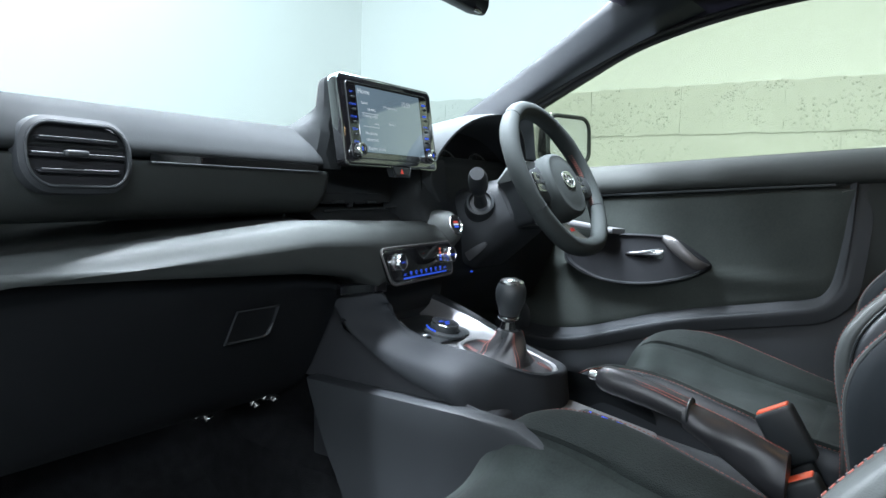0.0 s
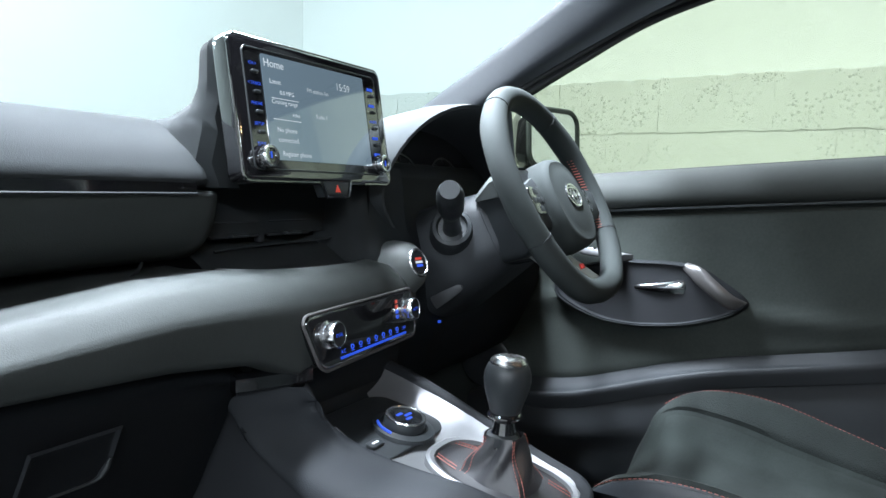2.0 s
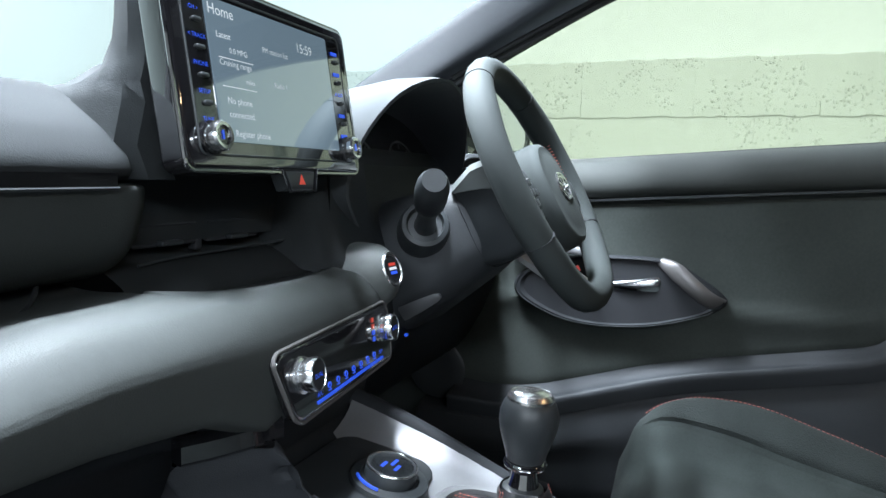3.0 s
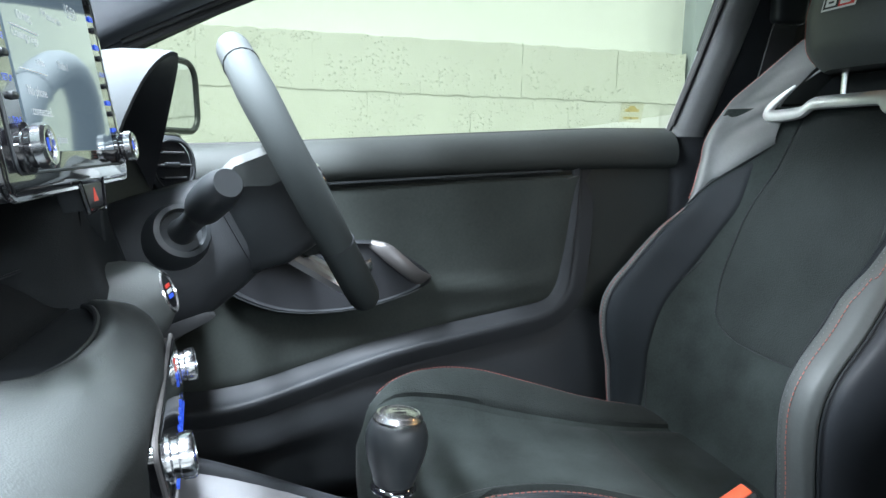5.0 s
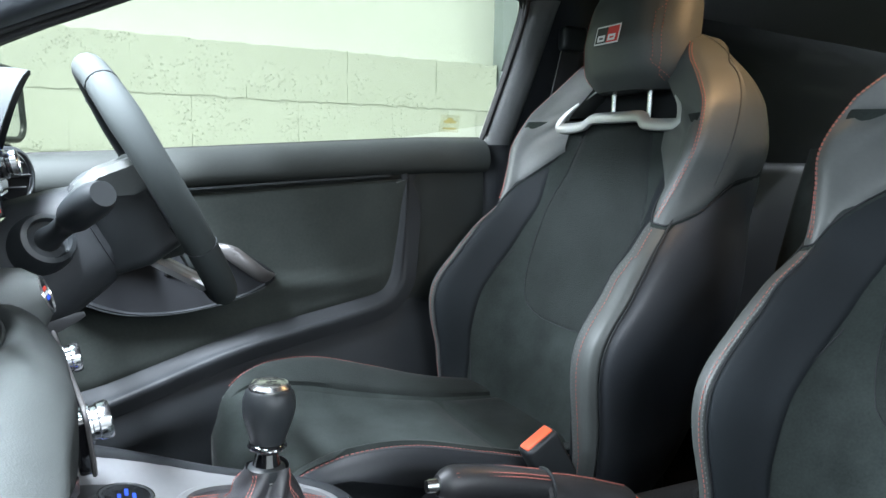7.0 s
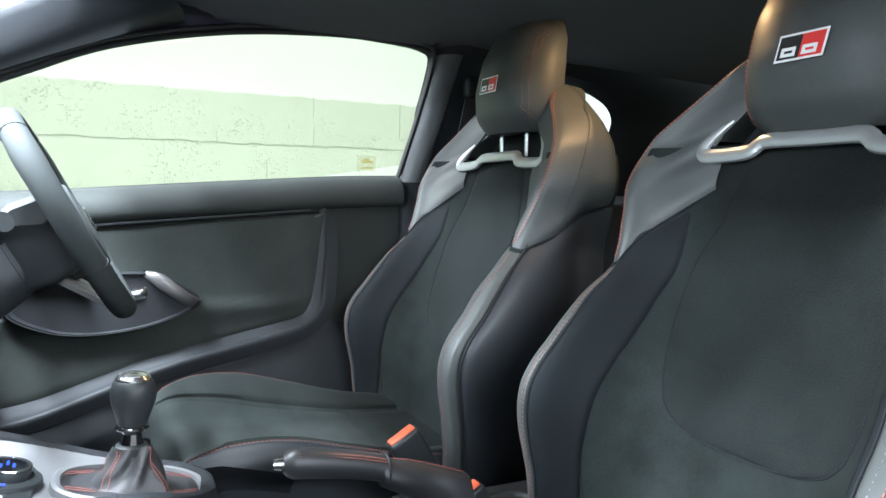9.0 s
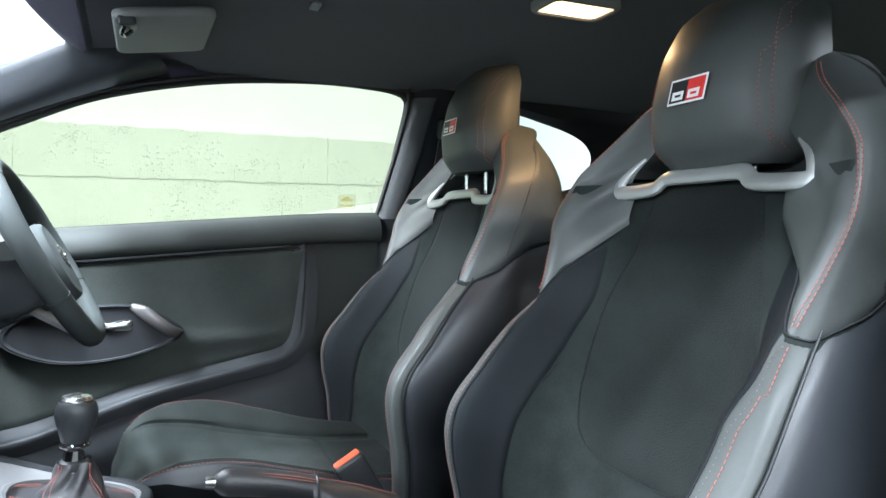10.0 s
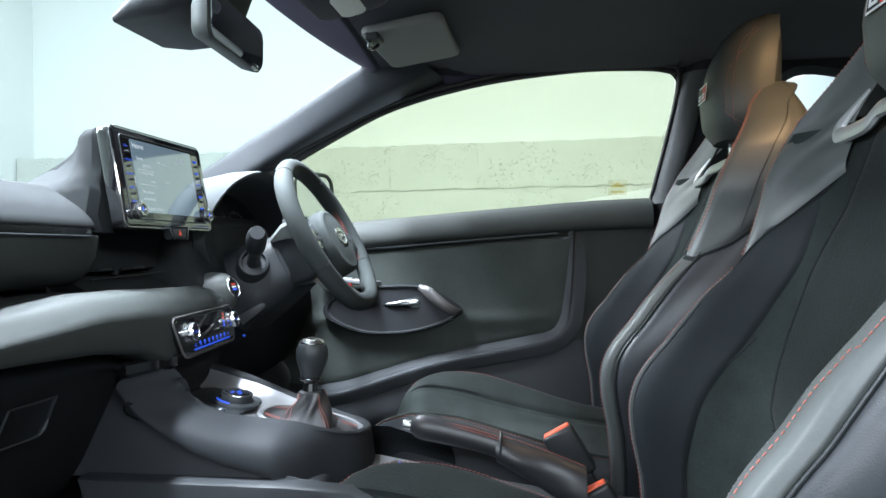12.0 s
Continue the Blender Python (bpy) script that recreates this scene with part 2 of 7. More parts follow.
def tube(bm, path, r, n=10, closed=False, squash=None):
    """A round bar along path; r is one radius or one for each point."""
    p = [Vector(q) for q in path]
    m = len(p)
    rr = r if isinstance(r, (list, tuple)) else [r] * m
    rows = []
    side = None
    for i in range(m):
        if closed:
            d = p[(i + 1) % m] - p[i - 1]
        else:
            d = p[min(i + 1, m - 1)] - p[max(i - 1, 0)]
        d.normalize()
        if side is None:
            side = d.orthogonal().normalized()
        side = (side - d * side.dot(d)).normalized()
        up = d.cross(side)
        rows.append([p[i] + (side * math.cos(2 * math.pi * k / n) + up * math.sin(2 * math.pi * k / n)) * rr[i] for k in range(n)])
    if closed:
        rows.append(rows[0])
        vs = [[bm.verts.new(q) for q in r2] for r2 in rows[:-1]]
        # shift the last ring so that the seam does not twist
        best = min(range(n), key=lambda s: sum((vs[0][(k + s) % n].co - vs[-1][k].co).length for k in range(n)))
        for a, b in zip(vs, vs[1:]):
            for k in range(n):
                bm.faces.new((a[k], a[(k + 1) % n], b[(k + 1) % n], b[k]))
        a, b = vs[-1], vs[0]
        for k in range(n):
            bm.faces.new((a[k], a[(k + 1) % n], b[(k + 1 + best) % n], b[(k + best) % n]))
    else:
        skin(bm, rows, wrap=True, caps=True)
    return bm


def box(bm, m, sx, sy, sz, bevel=0.0, seg=3):
    """A box of that size round the pose m, with rounded edges."""
    t = bmesh.new()
    bmesh.ops.create_cube(t, size=1, matrix=Matrix.Diagonal((sx, sy, sz, 1)))
    if bevel > 0:
        bmesh.ops.bevel(t, geom=t.edges[:] , offset=bevel, segments=seg, affect="EDGES", profile=0.5)
    bmesh.ops.transform(t, matrix=m, verts=t.verts[:])
    return append(bm, t)


def append(bm, t):
    idx = {v: bm.verts.new(v.co) for v in t.verts}
    for f in t.faces:
        bm.faces.new([idx[v] for v in f.verts])
    t.free()
    return bm


def lathe(bm, profile, m, n=28):
    """Turns a profile of (radius, height) round the z axis of m."""
    rows = [[m @ V(r * math.cos(2 * math.pi * k / n), r * math.sin(2 * math.pi * k / n), h) for k in range(n)] for r, h in profile]
    return skin(bm, rows, wrap=True, caps=True)


def rrect(w, h, r, n=5):
    """A rounded rectangle round the origin."""
    out = []
    for cx, cy, a0 in ((w / 2 - r, h / 2 - r, 0), (-w / 2 + r, h / 2 - r, 90), (-w / 2 + r, -h / 2 + r, 180), (w / 2 - r, -h / 2 + r, 270)):
        for i in range(n + 1):
            a = radians(a0 + 90 * i / n)
            out.append((cx + r * math.cos(a), cy + r * math.sin(a)))
    return out


def slab(bm, outline, m, depth, bevel=0.0, seg=2):
    """A plate with that outline in the xy plane of m, thick by depth towards +z, edges rounded."""
    rows = []
    cx = sum(p[0] for p in outline) / len(outline)
    cy = sum(p[1] for p in outline) / len(outline)
    b = min(bevel, abs(depth) / 2.01)

    def ring(inset, z):
        res = []
        k = len(outline)
        for i in range(k):
            p, q, r = V(*outline[i - 1]), V(*outline[i]), V(*outline[(i + 1) % k])
            e1, e2 = (q - p), (r - q)
            nn = V(-(e1.y + e2.y), e1.x + e2.x)
            if nn.length > 1e-9:
                nn.normalize()
            if nn.dot(V(cx, cy) - q) < 0 and k < 5:
                nn = -nn
            res.append(m @ V(q.x + nn.x * inset, q.y + nn.y * inset, z))
        return res
    if b > 0:
        for i in range(seg + 1):
            a = math.pi / 2 * i / seg
            rows.append(ring(b * (1 - math.sin(a)), b * (1 - math.cos(a))))
        for i in range(seg + 1):
            a = math.pi / 2 * i / seg
            rows.append(ring(b * (1 - math.cos(a)), depth - b + b * math.sin(a)))
    else:
        rows = [ring(0, 0), ring(0, depth)]
    return skin(bm, rows, wrap=True, caps=True)


def text_mesh(body, size, m, material, name, parent, extrude=0.0, shear=0.0, align="LEFT"):
    """Letters as a flat mesh in the xy plane of m."""
    cu = bpy.data.curves.new(name, "FONT")
    cu.body, cu.size, cu.extrude, cu.shear = body, size, extrude, shear
    cu.align_x = align
    cu.resolution_u = 3
    tmp = new(name, cu)
    dg = bpy.context.evaluated_depsgraph_get()
    me = bpy.data.meshes.new_from_object(tmp.evaluated_get(dg))
    bpy.data.objects.remove(tmp)
    bpy.data.curves.remove(cu)
    me.transform(m)
    me.materials.clear()
    me.materials.append(M[material])
    ob = new(name, me)
    ob.parent = parent
    ob.matrix_parent_inverse = worldmat(parent).inverted()
    return ob


def frame_at(o, ux, uy):
    """A pose with its x axis along ux and its y axis near uy, at o."""
    x = Vector(ux).normalized()
    z = x.cross(Vector(uy)).normalized()
    y = z.cross(x)
    return Matrix(((x.x, y.x, z.x, o[0]), (x.y, y.y, z.y, o[1]), (x.z, y.z, z.z, o[2]), (0, 0, 0, 1)))


def stitches(bm, path, step=0.006, r=0.0006, length=0.0042, lift=None):
    """A row of short threads along path."""
    p = [Vector(q) for q in path]
    lens = [0.0]
    for a, b in zip(p, p[1:]):
        lens.append(lens[-1] + (b - a).length)
    s = step / 2
    while s < lens[-1] - length:
        k = max(i for i in range(len(lens)) if lens[i] <= s)
        k = min(k, len(p) - 2)
        d = (p[k + 1] - p[k]).normalized()
        a = p[k] + d * (s - lens[k])
        o = d.orthogonal().normalized() * r
        u = d.cross(o)
        ring = [o, u, -o, -u]
        v0 = [bm.verts.new(a + q) for q in ring]
        v1 = [bm.verts.new(a + d * length + q) for q in ring]
        for i in range(4):
            bm.faces.new((v0[i], v0[(i + 1) % 4], v1[(i + 1) % 4], v1[i]))
        bm.faces.new(v0)
        bm.faces.new(v1[::-1])
        s += step
    return bm


CX = 0.03  # the car's middle line

# ---------------------------------------------------------------- the garage
def quad_wall(name, x0, y0, x1, y1, z0, z1, thick, material, label):
    bm = bmesh.new()
    d = V(x1 - x0, y1 - y0, 0)
    m = frame_at(((x0 + x1) / 2, (y0 + y1) / 2, (z0 + z1) / 2), d, (0, 0, 1))
    box(bm, m, d.length, z1 - z0, thick)
    return tagged(part(name, bm, material, smooth=False), label, "wall", kind="structure")


CEIL = 2.8
bm = bmesh.new()
box(bm, pose(-0.7, -1.2, -0.05), 7.6, 9.6, 0.1)
tagged(part("floor", bm, "concrete", smooth=False), "grey concrete garage floor under the parked car", "floor", kind="structure")
bm = bmesh.new()
box(bm, pose(-0.7, -1.2, CEIL + 0.05), 7.6, 9.6, 0.1)
tagged(part("ceiling", bm, "plaster", smooth=False), "white painted garage ceiling", "ceiling", kind="structure")
WALLX, WALLTOP, COURSE = 2.46, 1.43, 0.235
quad_wall("wall_east", 2.68, -1.28, 2.68, 3.3, 0.0, CEIL, 0.14, "plaster", "smooth white plastered wall above a ledge of blocks")
quad_wall("wall_north", -4.5, 3.12, 2.61, 3.12, 0.0, CEIL, 0.14, "plaster", "smooth white painted garage wall before the car")
quad_wall("wall_west", -4.43, -5.93, -4.43, 3.05, 0.0, CEIL, 0.14, "plaster", "white painted garage wall")
quad_wall("wall_south", -4.36, -5.93, 3.03, -5.93, 0.0, CEIL, 0.14, "plaster", "white painted garage wall")
quad_wall("wall_east_far", 3.03, -5.86, 3.03, -1.42, 0.0, CEIL, 0.14, "plaster", "white painted wall behind the grey steel post")
quad_wall("wall_return", 2.61, -1.352, 3.10, -1.35, 0.0, CEIL, 0.14, "plaster", "white painted end of the wall")

block_wall = thing("block_wall", (2.5, 0.9, 0), "low wall of rough concrete blocks painted white", "wall", kind="structure")
bm = bmesh.new()
box(bm, pose(2.5385, 0.92, WALLTOP / 2 - 0.006), 0.140, 4.25, WALLTOP - 0.012)
part("mortar", bm, "mortar", block_wall, smooth=False)
bm = bmesh.new()
box(bm, pose(2.49, -1.265, 1.4), 0.09, 0.085, 2.8, 0.004)
tagged(part("steel_post", bm, "post"), "blue-grey painted steel post at the end of the wall", "post", kind="structure")

# ---------------------------------------------------------------- the car's shell
# side glass lies on a slanting plane; the line of the opening in (y, z)
def side_x(z, off=0.0):
    return 0.95 - 0.25 * z + off


OPENING = [(1.10, 0.955), (0.90, 1.062), (0.768, 1.125), (0.645, 1.180), (0.499, 1.240), (0.30, 1.284), (0.10, 1.303), (-0.03, 1.304), (-0.12, 1.296), (-0.152, 1.268), (-0.130, 1.145), (-0.098, 1.010)]
BELT = [(-0.098, 1.010), (0.05, 1.006), (0.32, 0.988), (0.62, 0.968), (0.85, 0.955), (1.10, 0.945)]


def mirrored(p):
    return V(2 * CX - p[0], p[1], p[2])


car = thing("car_body", (CX, 0.2, 0.2), "inside shell of a small three-door car with black roof lining", "car", kind="structure")

# roof lining: a curved sheet with thickness, from the windscreen header to the tailgate
def roof_z(x, y):
    u = (x - CX) / 0.60
    return 1.352 - 0.042 * u * u - 0.012 * abs(u) ** 6 - 0.10 * max(0, y - 0.35) ** 1.6 - 0.055 * max(0, -0.3 - y) ** 1.7


bm = bmesh.new()
rows, top = [], []
for j in range(25):
    y = 0.525 - j * 1.98 / 24
    half = lerp([-1.45, -0.9, -0.2, 0.3, 0.6], [0.50, 0.56, 0.592, 0.585, 0.50], y)
    yy = y
    rows.append([V(CX + half * u, yy - 0.05 * (1 - u * u) * 0 , roof_z(CX + half * u, yy)) for u in np.linspace(-1, 1, 21)])
skin(bm, rows)
g = bmesh.ops.extrude_face_region(bm, geom=bm.faces[:])
bmesh.ops.translate(bm, vec=(0, 0, 0.03), verts=[v for v in g["geom"] if isinstance(v, bmesh.types.BMVert)])
part("roof_lining", bm, "headliner", car)

# side rails between the roof lining and the door opening
def rail(sign):
    bm = bmesh.new()
    pts = [p for p in spline([(y, z, 0) for y, z in OPENING[3:10]], 40) if p.x < 0.50]
    rows = []
    for p in pts:
        y, z = p.x, p.y
        half = lerp([-1.45, -0.9, -0.2, 0.3, 0.6], [0.50, 0.56, 0.592, 0.585, 0.50], y)
        a = V(side_x(z) + 0.004, y, z)
        b = V(side_x(z) - 0.012, y + 0.0, z + 0.014)
        c = V(CX + half - 0.004, y, max(roof_z(CX + half, y) - 0.002, z + 0.024))
        d = V(CX + half - 0.05, y, max(roof_z(CX + half - 0.05, y) + 0.002, z + 0.040))
        rows.append([a, b, c, d])
    if sign < 0:
        rows = [[mirrored(p) for p in r] for r in rows]
    skin(bm, rows)
    bmesh.ops.solidify(bm, geom=bm.faces[:], thickness=0.008)
    return bm


part("roof_rail", rail(1), "headliner", car)
part("roof_rail", rail(-1), "headliner", car)


def seal(sign, r=0.006):
    bm = bmesh.new()
    pts = spline([(side_x(z) - 0.004, y, z) for y, z in OPENING], 70)
    inner = [p + V(-0.010, 0, 0.010) for p in pts[10:]]
    if sign < 0:
        pts = [mirrored(p) for p in pts]
        inner = [mirrored(p) for p in inner]
    tube(bm, pts, r, 8)
    return bm, tube(bmesh.new(), inner, 0.0045, 8)


def door_frame(sign):
    """A dark bar along the door frame, just outside the line of the glass, added to stop light leaks."""
    pts = []
    for p in spline([(side_x(z) + 0.010, y, z) for y, z in OPENING[:11]], 70):
        d = V(0, p.y - 0.35, (p.z - 1.10) * 2.2).normalized()
        pts.append(p + d * 0.017)
    if sign < 0:
        pts = [mirrored(p) for p in pts]
    return tube(bmesh.new(), pts, 0.017, 10)


for s in (1, -1):
    part("door_frame", door_frame(s), "matt", car)
    a, b = seal(s)
    ob = part("door_seal", a, "rubber", car)
    part("seal_lip", b, "rubber", ob)

# windscreen pillars
P_IN = [(0.512, 0.455, 1.352), (0.545, 0.548, 1.318), (0.625, 0.78, 1.214), (0.703, 1.023, 1.108), (0.765, 1.22, 1.018), (0.80, 1.33, 0.965)]
P_OUT = [(0.618, 0.375, 1.292), (0.632, 0.47, 1.262), (0.650, 0.66, 1.187), (0.672, 0.88, 1.085), (0.70, 1.05, 0.995), (0.715, 1.12, 0.955)]


def pillar(sign):
    a, b = spline(P_IN, 24), spline(P_OUT, 24)
    rows = []
    for p, q in zip(a, b):
        mid = (p + q) / 2
        bulge = V(-0.030, -0.022, -0.020)
        row = spline([p + V(0.012, 0.016, 0.004), p, p * 0.72 + q * 0.28 + bulge * 0.75, mid + bulge, p * 0.28 + q * 0.72 + bulge * 0.7, q, q + V(0.012, 0.0, 0.004)], 15)
        rows.append(row)
    if sign < 0:
        rows = [[mirrored(p) for p in r] for r in rows]
    bm = skin(bmesh.new(), rows)
    bmesh.ops.solidify(bm, geom=bm.faces[:], thickness=0.006)
    return bm


part("windscreen_pillar", pillar(1), "pillar", car, "dark blue-grey plastic pillar trim")
part("windscreen_pillar", pillar(-1), "pillar", car, "dark blue-grey plastic pillar trim")

# windscreen header: closes the lining to the glass
bm = bmesh.new()
rows = []
for u in np.linspace(-1, 1, 25):
    x = CX + 0.52 * u
    yf = 0.552 + 0.055 * (1 - u * u)
    zf = 1.316 + 0.008 * (1 - u * u)
    rows.append(spline([(x, 0.50, roof_z(x, 0.5) + 0.004), (x, 0.53, roof_z(x, 0.53) - 0.006), (x, yf - 0.01, zf - 0.004), (x, yf, zf), (x, yf + 0.01, zf + 0.012)], 9))
skin(bm, rows)
bmesh.ops.solidify(bm, geom=bm.faces[:], thickness=0.006)
part("windscreen_header", bm, "headliner", car)

# glass
bm = bmesh.new()
rows = []
for u in np.linspace(-1, 1, 65):
    k = 1 - u * u
    rows.append(spline([V(CX + u * w, y + 0.055 * k, z + 0.006 * k) for w, y, z in ((0.52, 0.56, 1.322), (0.60, 0.78, 1.222), (0.68, 1.03, 1.112), (0.78, 1.34, 0.965))], 25))
skin(bm, rows)
ws = tagged(part("window_1", bm, "glass_front"), "clear tinted windscreen of the car", "windscreen", kind="structure")
ws.visible_shadow = False

# rear quarter: panel with its own window
QUARTER = [(-0.40, 1.272), (-0.54, 1.254), (-0.65, 1.224), (-0.700, 1.187), (-0.703, 1.142), (-0.672, 1.097), (-0.59, 1.078), (-0.45, 1.065), (-0.36, 1.075), (-0.345, 1.19)]


def side_panel(sign, name, ring_in, ring_out, material):
    """A sheet of trim on the car's side between an opening and an outer line, given in (y, z)."""
    n = 60
    a = spline([(y, z, 0) for y, z in ring_in], n, True)
    b = spline([(y, z, 0) for y, z in ring_out], n, True)
    rows = []
    for t in (0, 0.06, 0.2, 0.5, 1):
        row = []
        for p, q in zip(a, b):
            r = p.lerp(q, t)
            x = side_x(r.y) + 0.01 - 0.022 * min(1, t * 5)
            row.append(V(x, r.x, r.y))
        rows.append(row)
    if sign < 0:
        rows = [[mirrored(p) for p in r] for r in rows]
    bm = skin(bmesh.new(), rows, wrap=True)
    bmesh.ops.solidify(bm, geom=bm.faces[:], thickness=0.006)
    return part(name, bm, material, car)


Q_OUT = [(-0.30, 1.325), (-0.52, 1.335), (-0.90, 1.32), (-1.50, 1.30), (-1.50, 1.10), (-1.40, 0.80), (-0.75, 0.55), (-0.42, 0.50), (-0.22, 0.75), (-0.24, 1.10)]
for s in (1, -1):
    side_panel(s, "quarter_trim", QUARTER, Q_OUT, "hard")


def pane(name, outline, sign, off, label, material="glass_side"):
    pts = [V(side_x(z, off), y, z) for y, z in outline]
    if sign < 0:
        pts = [mirrored(p) for p in pts]
    bm = bmesh.new()
    bm.faces.new([bm.verts.new(p) for p in pts])
    bmesh.ops.solidify(bm, geom=bm.faces[:], thickness=0.004)
    ob = tagged(part(name, bm, material, smooth=False), label, "window", kind="structure")
    ob.visible_shadow = False
    return ob


pane("window_2", [(p.x, p.y) for p in spline([(y, z, 0) for y, z in QUARTER], 40, True)], 1, 0.012, "fixed rear quarter window of clear glass", "glass_quarter")
pane("window_4", [(p.x, p.y) for p in spline([(y, z, 0) for y, z in QUARTER], 40, True)], -1, 0.012, "fixed rear quarter window of clear glass", "glass_quarter")
WIN = [(p.x, p.y) for p in spline([(y, z, 0) for y, z in OPENING], 50)] + [(0.0, 0.995), (0.30, 0.975), (0.62, 0.955), (1.0, 0.94)]
pane("window_3", WIN, 1, 0.012, "closed driver's door window of green tinted glass")

# door pillar trim behind the driver's window (and its twin)
def bpillar(sign):
    rows = []
    for z in np.linspace(0.34, 1.315, 24):
        yf = lerp([0.45, 0.95, 1.01, 1.145, 1.27, 1.315], [-0.07, -0.085, -0.098, -0.130, -0.155, -0.17], z) - 0.004
        x = side_x(z)
        if z < 1.0:
            x = 0.70
        w = lerp([0.45, 1.0, 1.315], [0.16, 0.12, 0.09], z)
        rows.append([V(x + 0.012, yf + 0.003, z), V(x - 0.006, yf - 0.001, z), V(x - 0.022, yf - 0.012, z), V(x - 0.034, yf - 0.034, z), V(x - 0.036, yf - 0.6 * w, z), V(x - 0.030, yf - w, z), V(x - 0.016, yf - w - 0.07, z)])
    if sign < 0:
        rows = [[mirrored(p) for p in r] for r in rows]
    bm = skin(bmesh.new(), rows)
    bmesh.ops.solidify(bm, geom=bm.faces[:], thickness=0.006)
    return bm


def frame_strip(sign):
    rows = []
    for z in np.linspace(1.0, 1.285, 14):
        yf = lerp([1.0, 1.01, 1.145, 1.27, 1.315], [-0.096, -0.098, -0.130, -0.155, -0.17], z) - 0.004
        x = side_x(z) - 0.004
        rows.append(spline([(x + 0.010, yf + 0.004, z), (x - 0.010, yf + 0.002, z), (x - 0.026, yf - 0.009, z), (x - 0.038, yf - 0.032, z), (x - 0.036, yf - 0.046, z), (x - 0.030, yf - 0.048, z)], 10))
    if sign < 0:
        rows = [[mirrored(p) for p in r] for r in rows]
    bm = skin(bmesh.new(), rows)
    bmesh.ops.solidify(bm, geom=bm.faces[:], thickness=0.003)
    return bm


part("door_pillar", bpillar(1), "pillar", car, "dark grey plastic trim with the belt in front")
part("door_pillar", bpillar(-1), "pillar", car, "dark grey plastic trim with the belt in front")
part("pillar_edge", frame_strip(1), "frame_lit", car, "window frame edge, coloured pale for its lit face")
part("pillar_edge", frame_strip(-1), "frame_lit", car, "window frame edge, coloured pale for its lit face")

# floor pan, tunnel, bulkhead, tailgate
bm = bmesh.new()
rows = []
for y, z in ((1.25, 0.55), (1.10, 0.40), (0.95, 0.285), (0.80, 0.27), (0.0, 0.27), (-0.30, 0.28), (-0.45, 0.40), (-1.0, 0.42), (-1.45, 0.45)):
    rows.append([V(CX + x, y, z + dz) for x, dz in ((-0.70, 0.08), (-0.66, 0.0), (-0.20, 0.0), (-0.16, 0.02), (-0.145, 0.17), (-0.10, 0.20), (0.10, 0.20), (0.145, 0.17), (0.16, 0.02), (0.20, 0), (0.66, 0.0), (0.70, 0.08))])
skin(bm, rows)
bmesh.ops.solidify(bm, geom=bm.faces[:], thickness=0.01)
part("floor_carpet", bm, "carpet", car, "black needle-felt floor carpet")
bm = bmesh.new()
box(bm, pose(CX, 1.30, 0.72), 1.46, 0.04, 0.50)
part("bulkhead", bm, "matt", car)
bm = bmesh.new()
box(bm, pose(CX, -1.48, 0.64), 1.30, 0.04, 0.56)
part("tailgate", bm, "headliner", car)
bm = bmesh.new()
box(bm, pose(CX, -1.46, 1.10), 1.16, 0.005, 0.36)
rw = tagged(part("window_5", bm, "glass_side", smooth=False), "rear window of tinted glass", "window", kind="structure")
rw.visible_shadow = False
for s in (1, -1):
    bm = bmesh.new()
    box(bm, pose(CX + s * 0.72, 0.35, 0.33), 0.10, 2.2, 0.10, 0.02)
    part("door_sill", bm, "hard", car)
    bm = bmesh.new()
    box(bm, pose(CX + s * 0.70, 1.16, 0.62), 0.03, 0.34, 0.56, 0.01)
    part("footwell_side", bm, "matt", car)
for s in (1, -1):
    bm = bmesh.new()
    box(bm, pose(CX + s * 0.66, -0.85, 0.60), 0.06, 1.25, 0.75, 0.03)
    part("rear_side_trim", bm, "hard", car)

# ---------------------------------------------------------------- dashboard
dash = thing("dashboard", (CX, 0.9, 0.6), "black soft-touch dashboard with padded ledge, vents and glovebox", "dashboard")


def face_y(x):
    return 0.700 + 0.12 * (x + 0.46) if x < -0.15 else 0.737


bm = bmesh.new()
rows = []
for x in np.concatenate([np.linspace(-0.715, -0.19, 22), [-0.170, -0.154, -0.145, -0.140, -0.138]]):
    f = face_y(x)
    e = max(0.0, (x + 0.165) / 0.027)
    k = 0.007 * e ** 3
    edge = lerp([-0.715, -0.66], [0.03, 0.0], x)
    rows.append(spline([(x, 1.30, 0.972), (x, 1.10, 0.994), (x, 0.92, 1.003), (x, 0.83, 0.999), (x, f + 0.06 + edge, 0.986), (x, f + 0.025 + edge + k, 0.968), (x, f + 0.006 + edge + k, 0.951), (x, f + edge + k, 0.941), (x, f + 0.001 + edge + k, 0.9345), (x, f + 0.008 + edge + k, 0.9315), (x, f + 0.022 + edge + k, 0.931)], 40))
skin(bm, rows)
bmesh.ops.solidify(bm, geom=bm.faces[:], thickness=0.004)
# The darker cowl colour offsets lamps that overlight this pad.
part("upper_pad", bm, "cowl", dash, "soft black pad with a gentle grain")

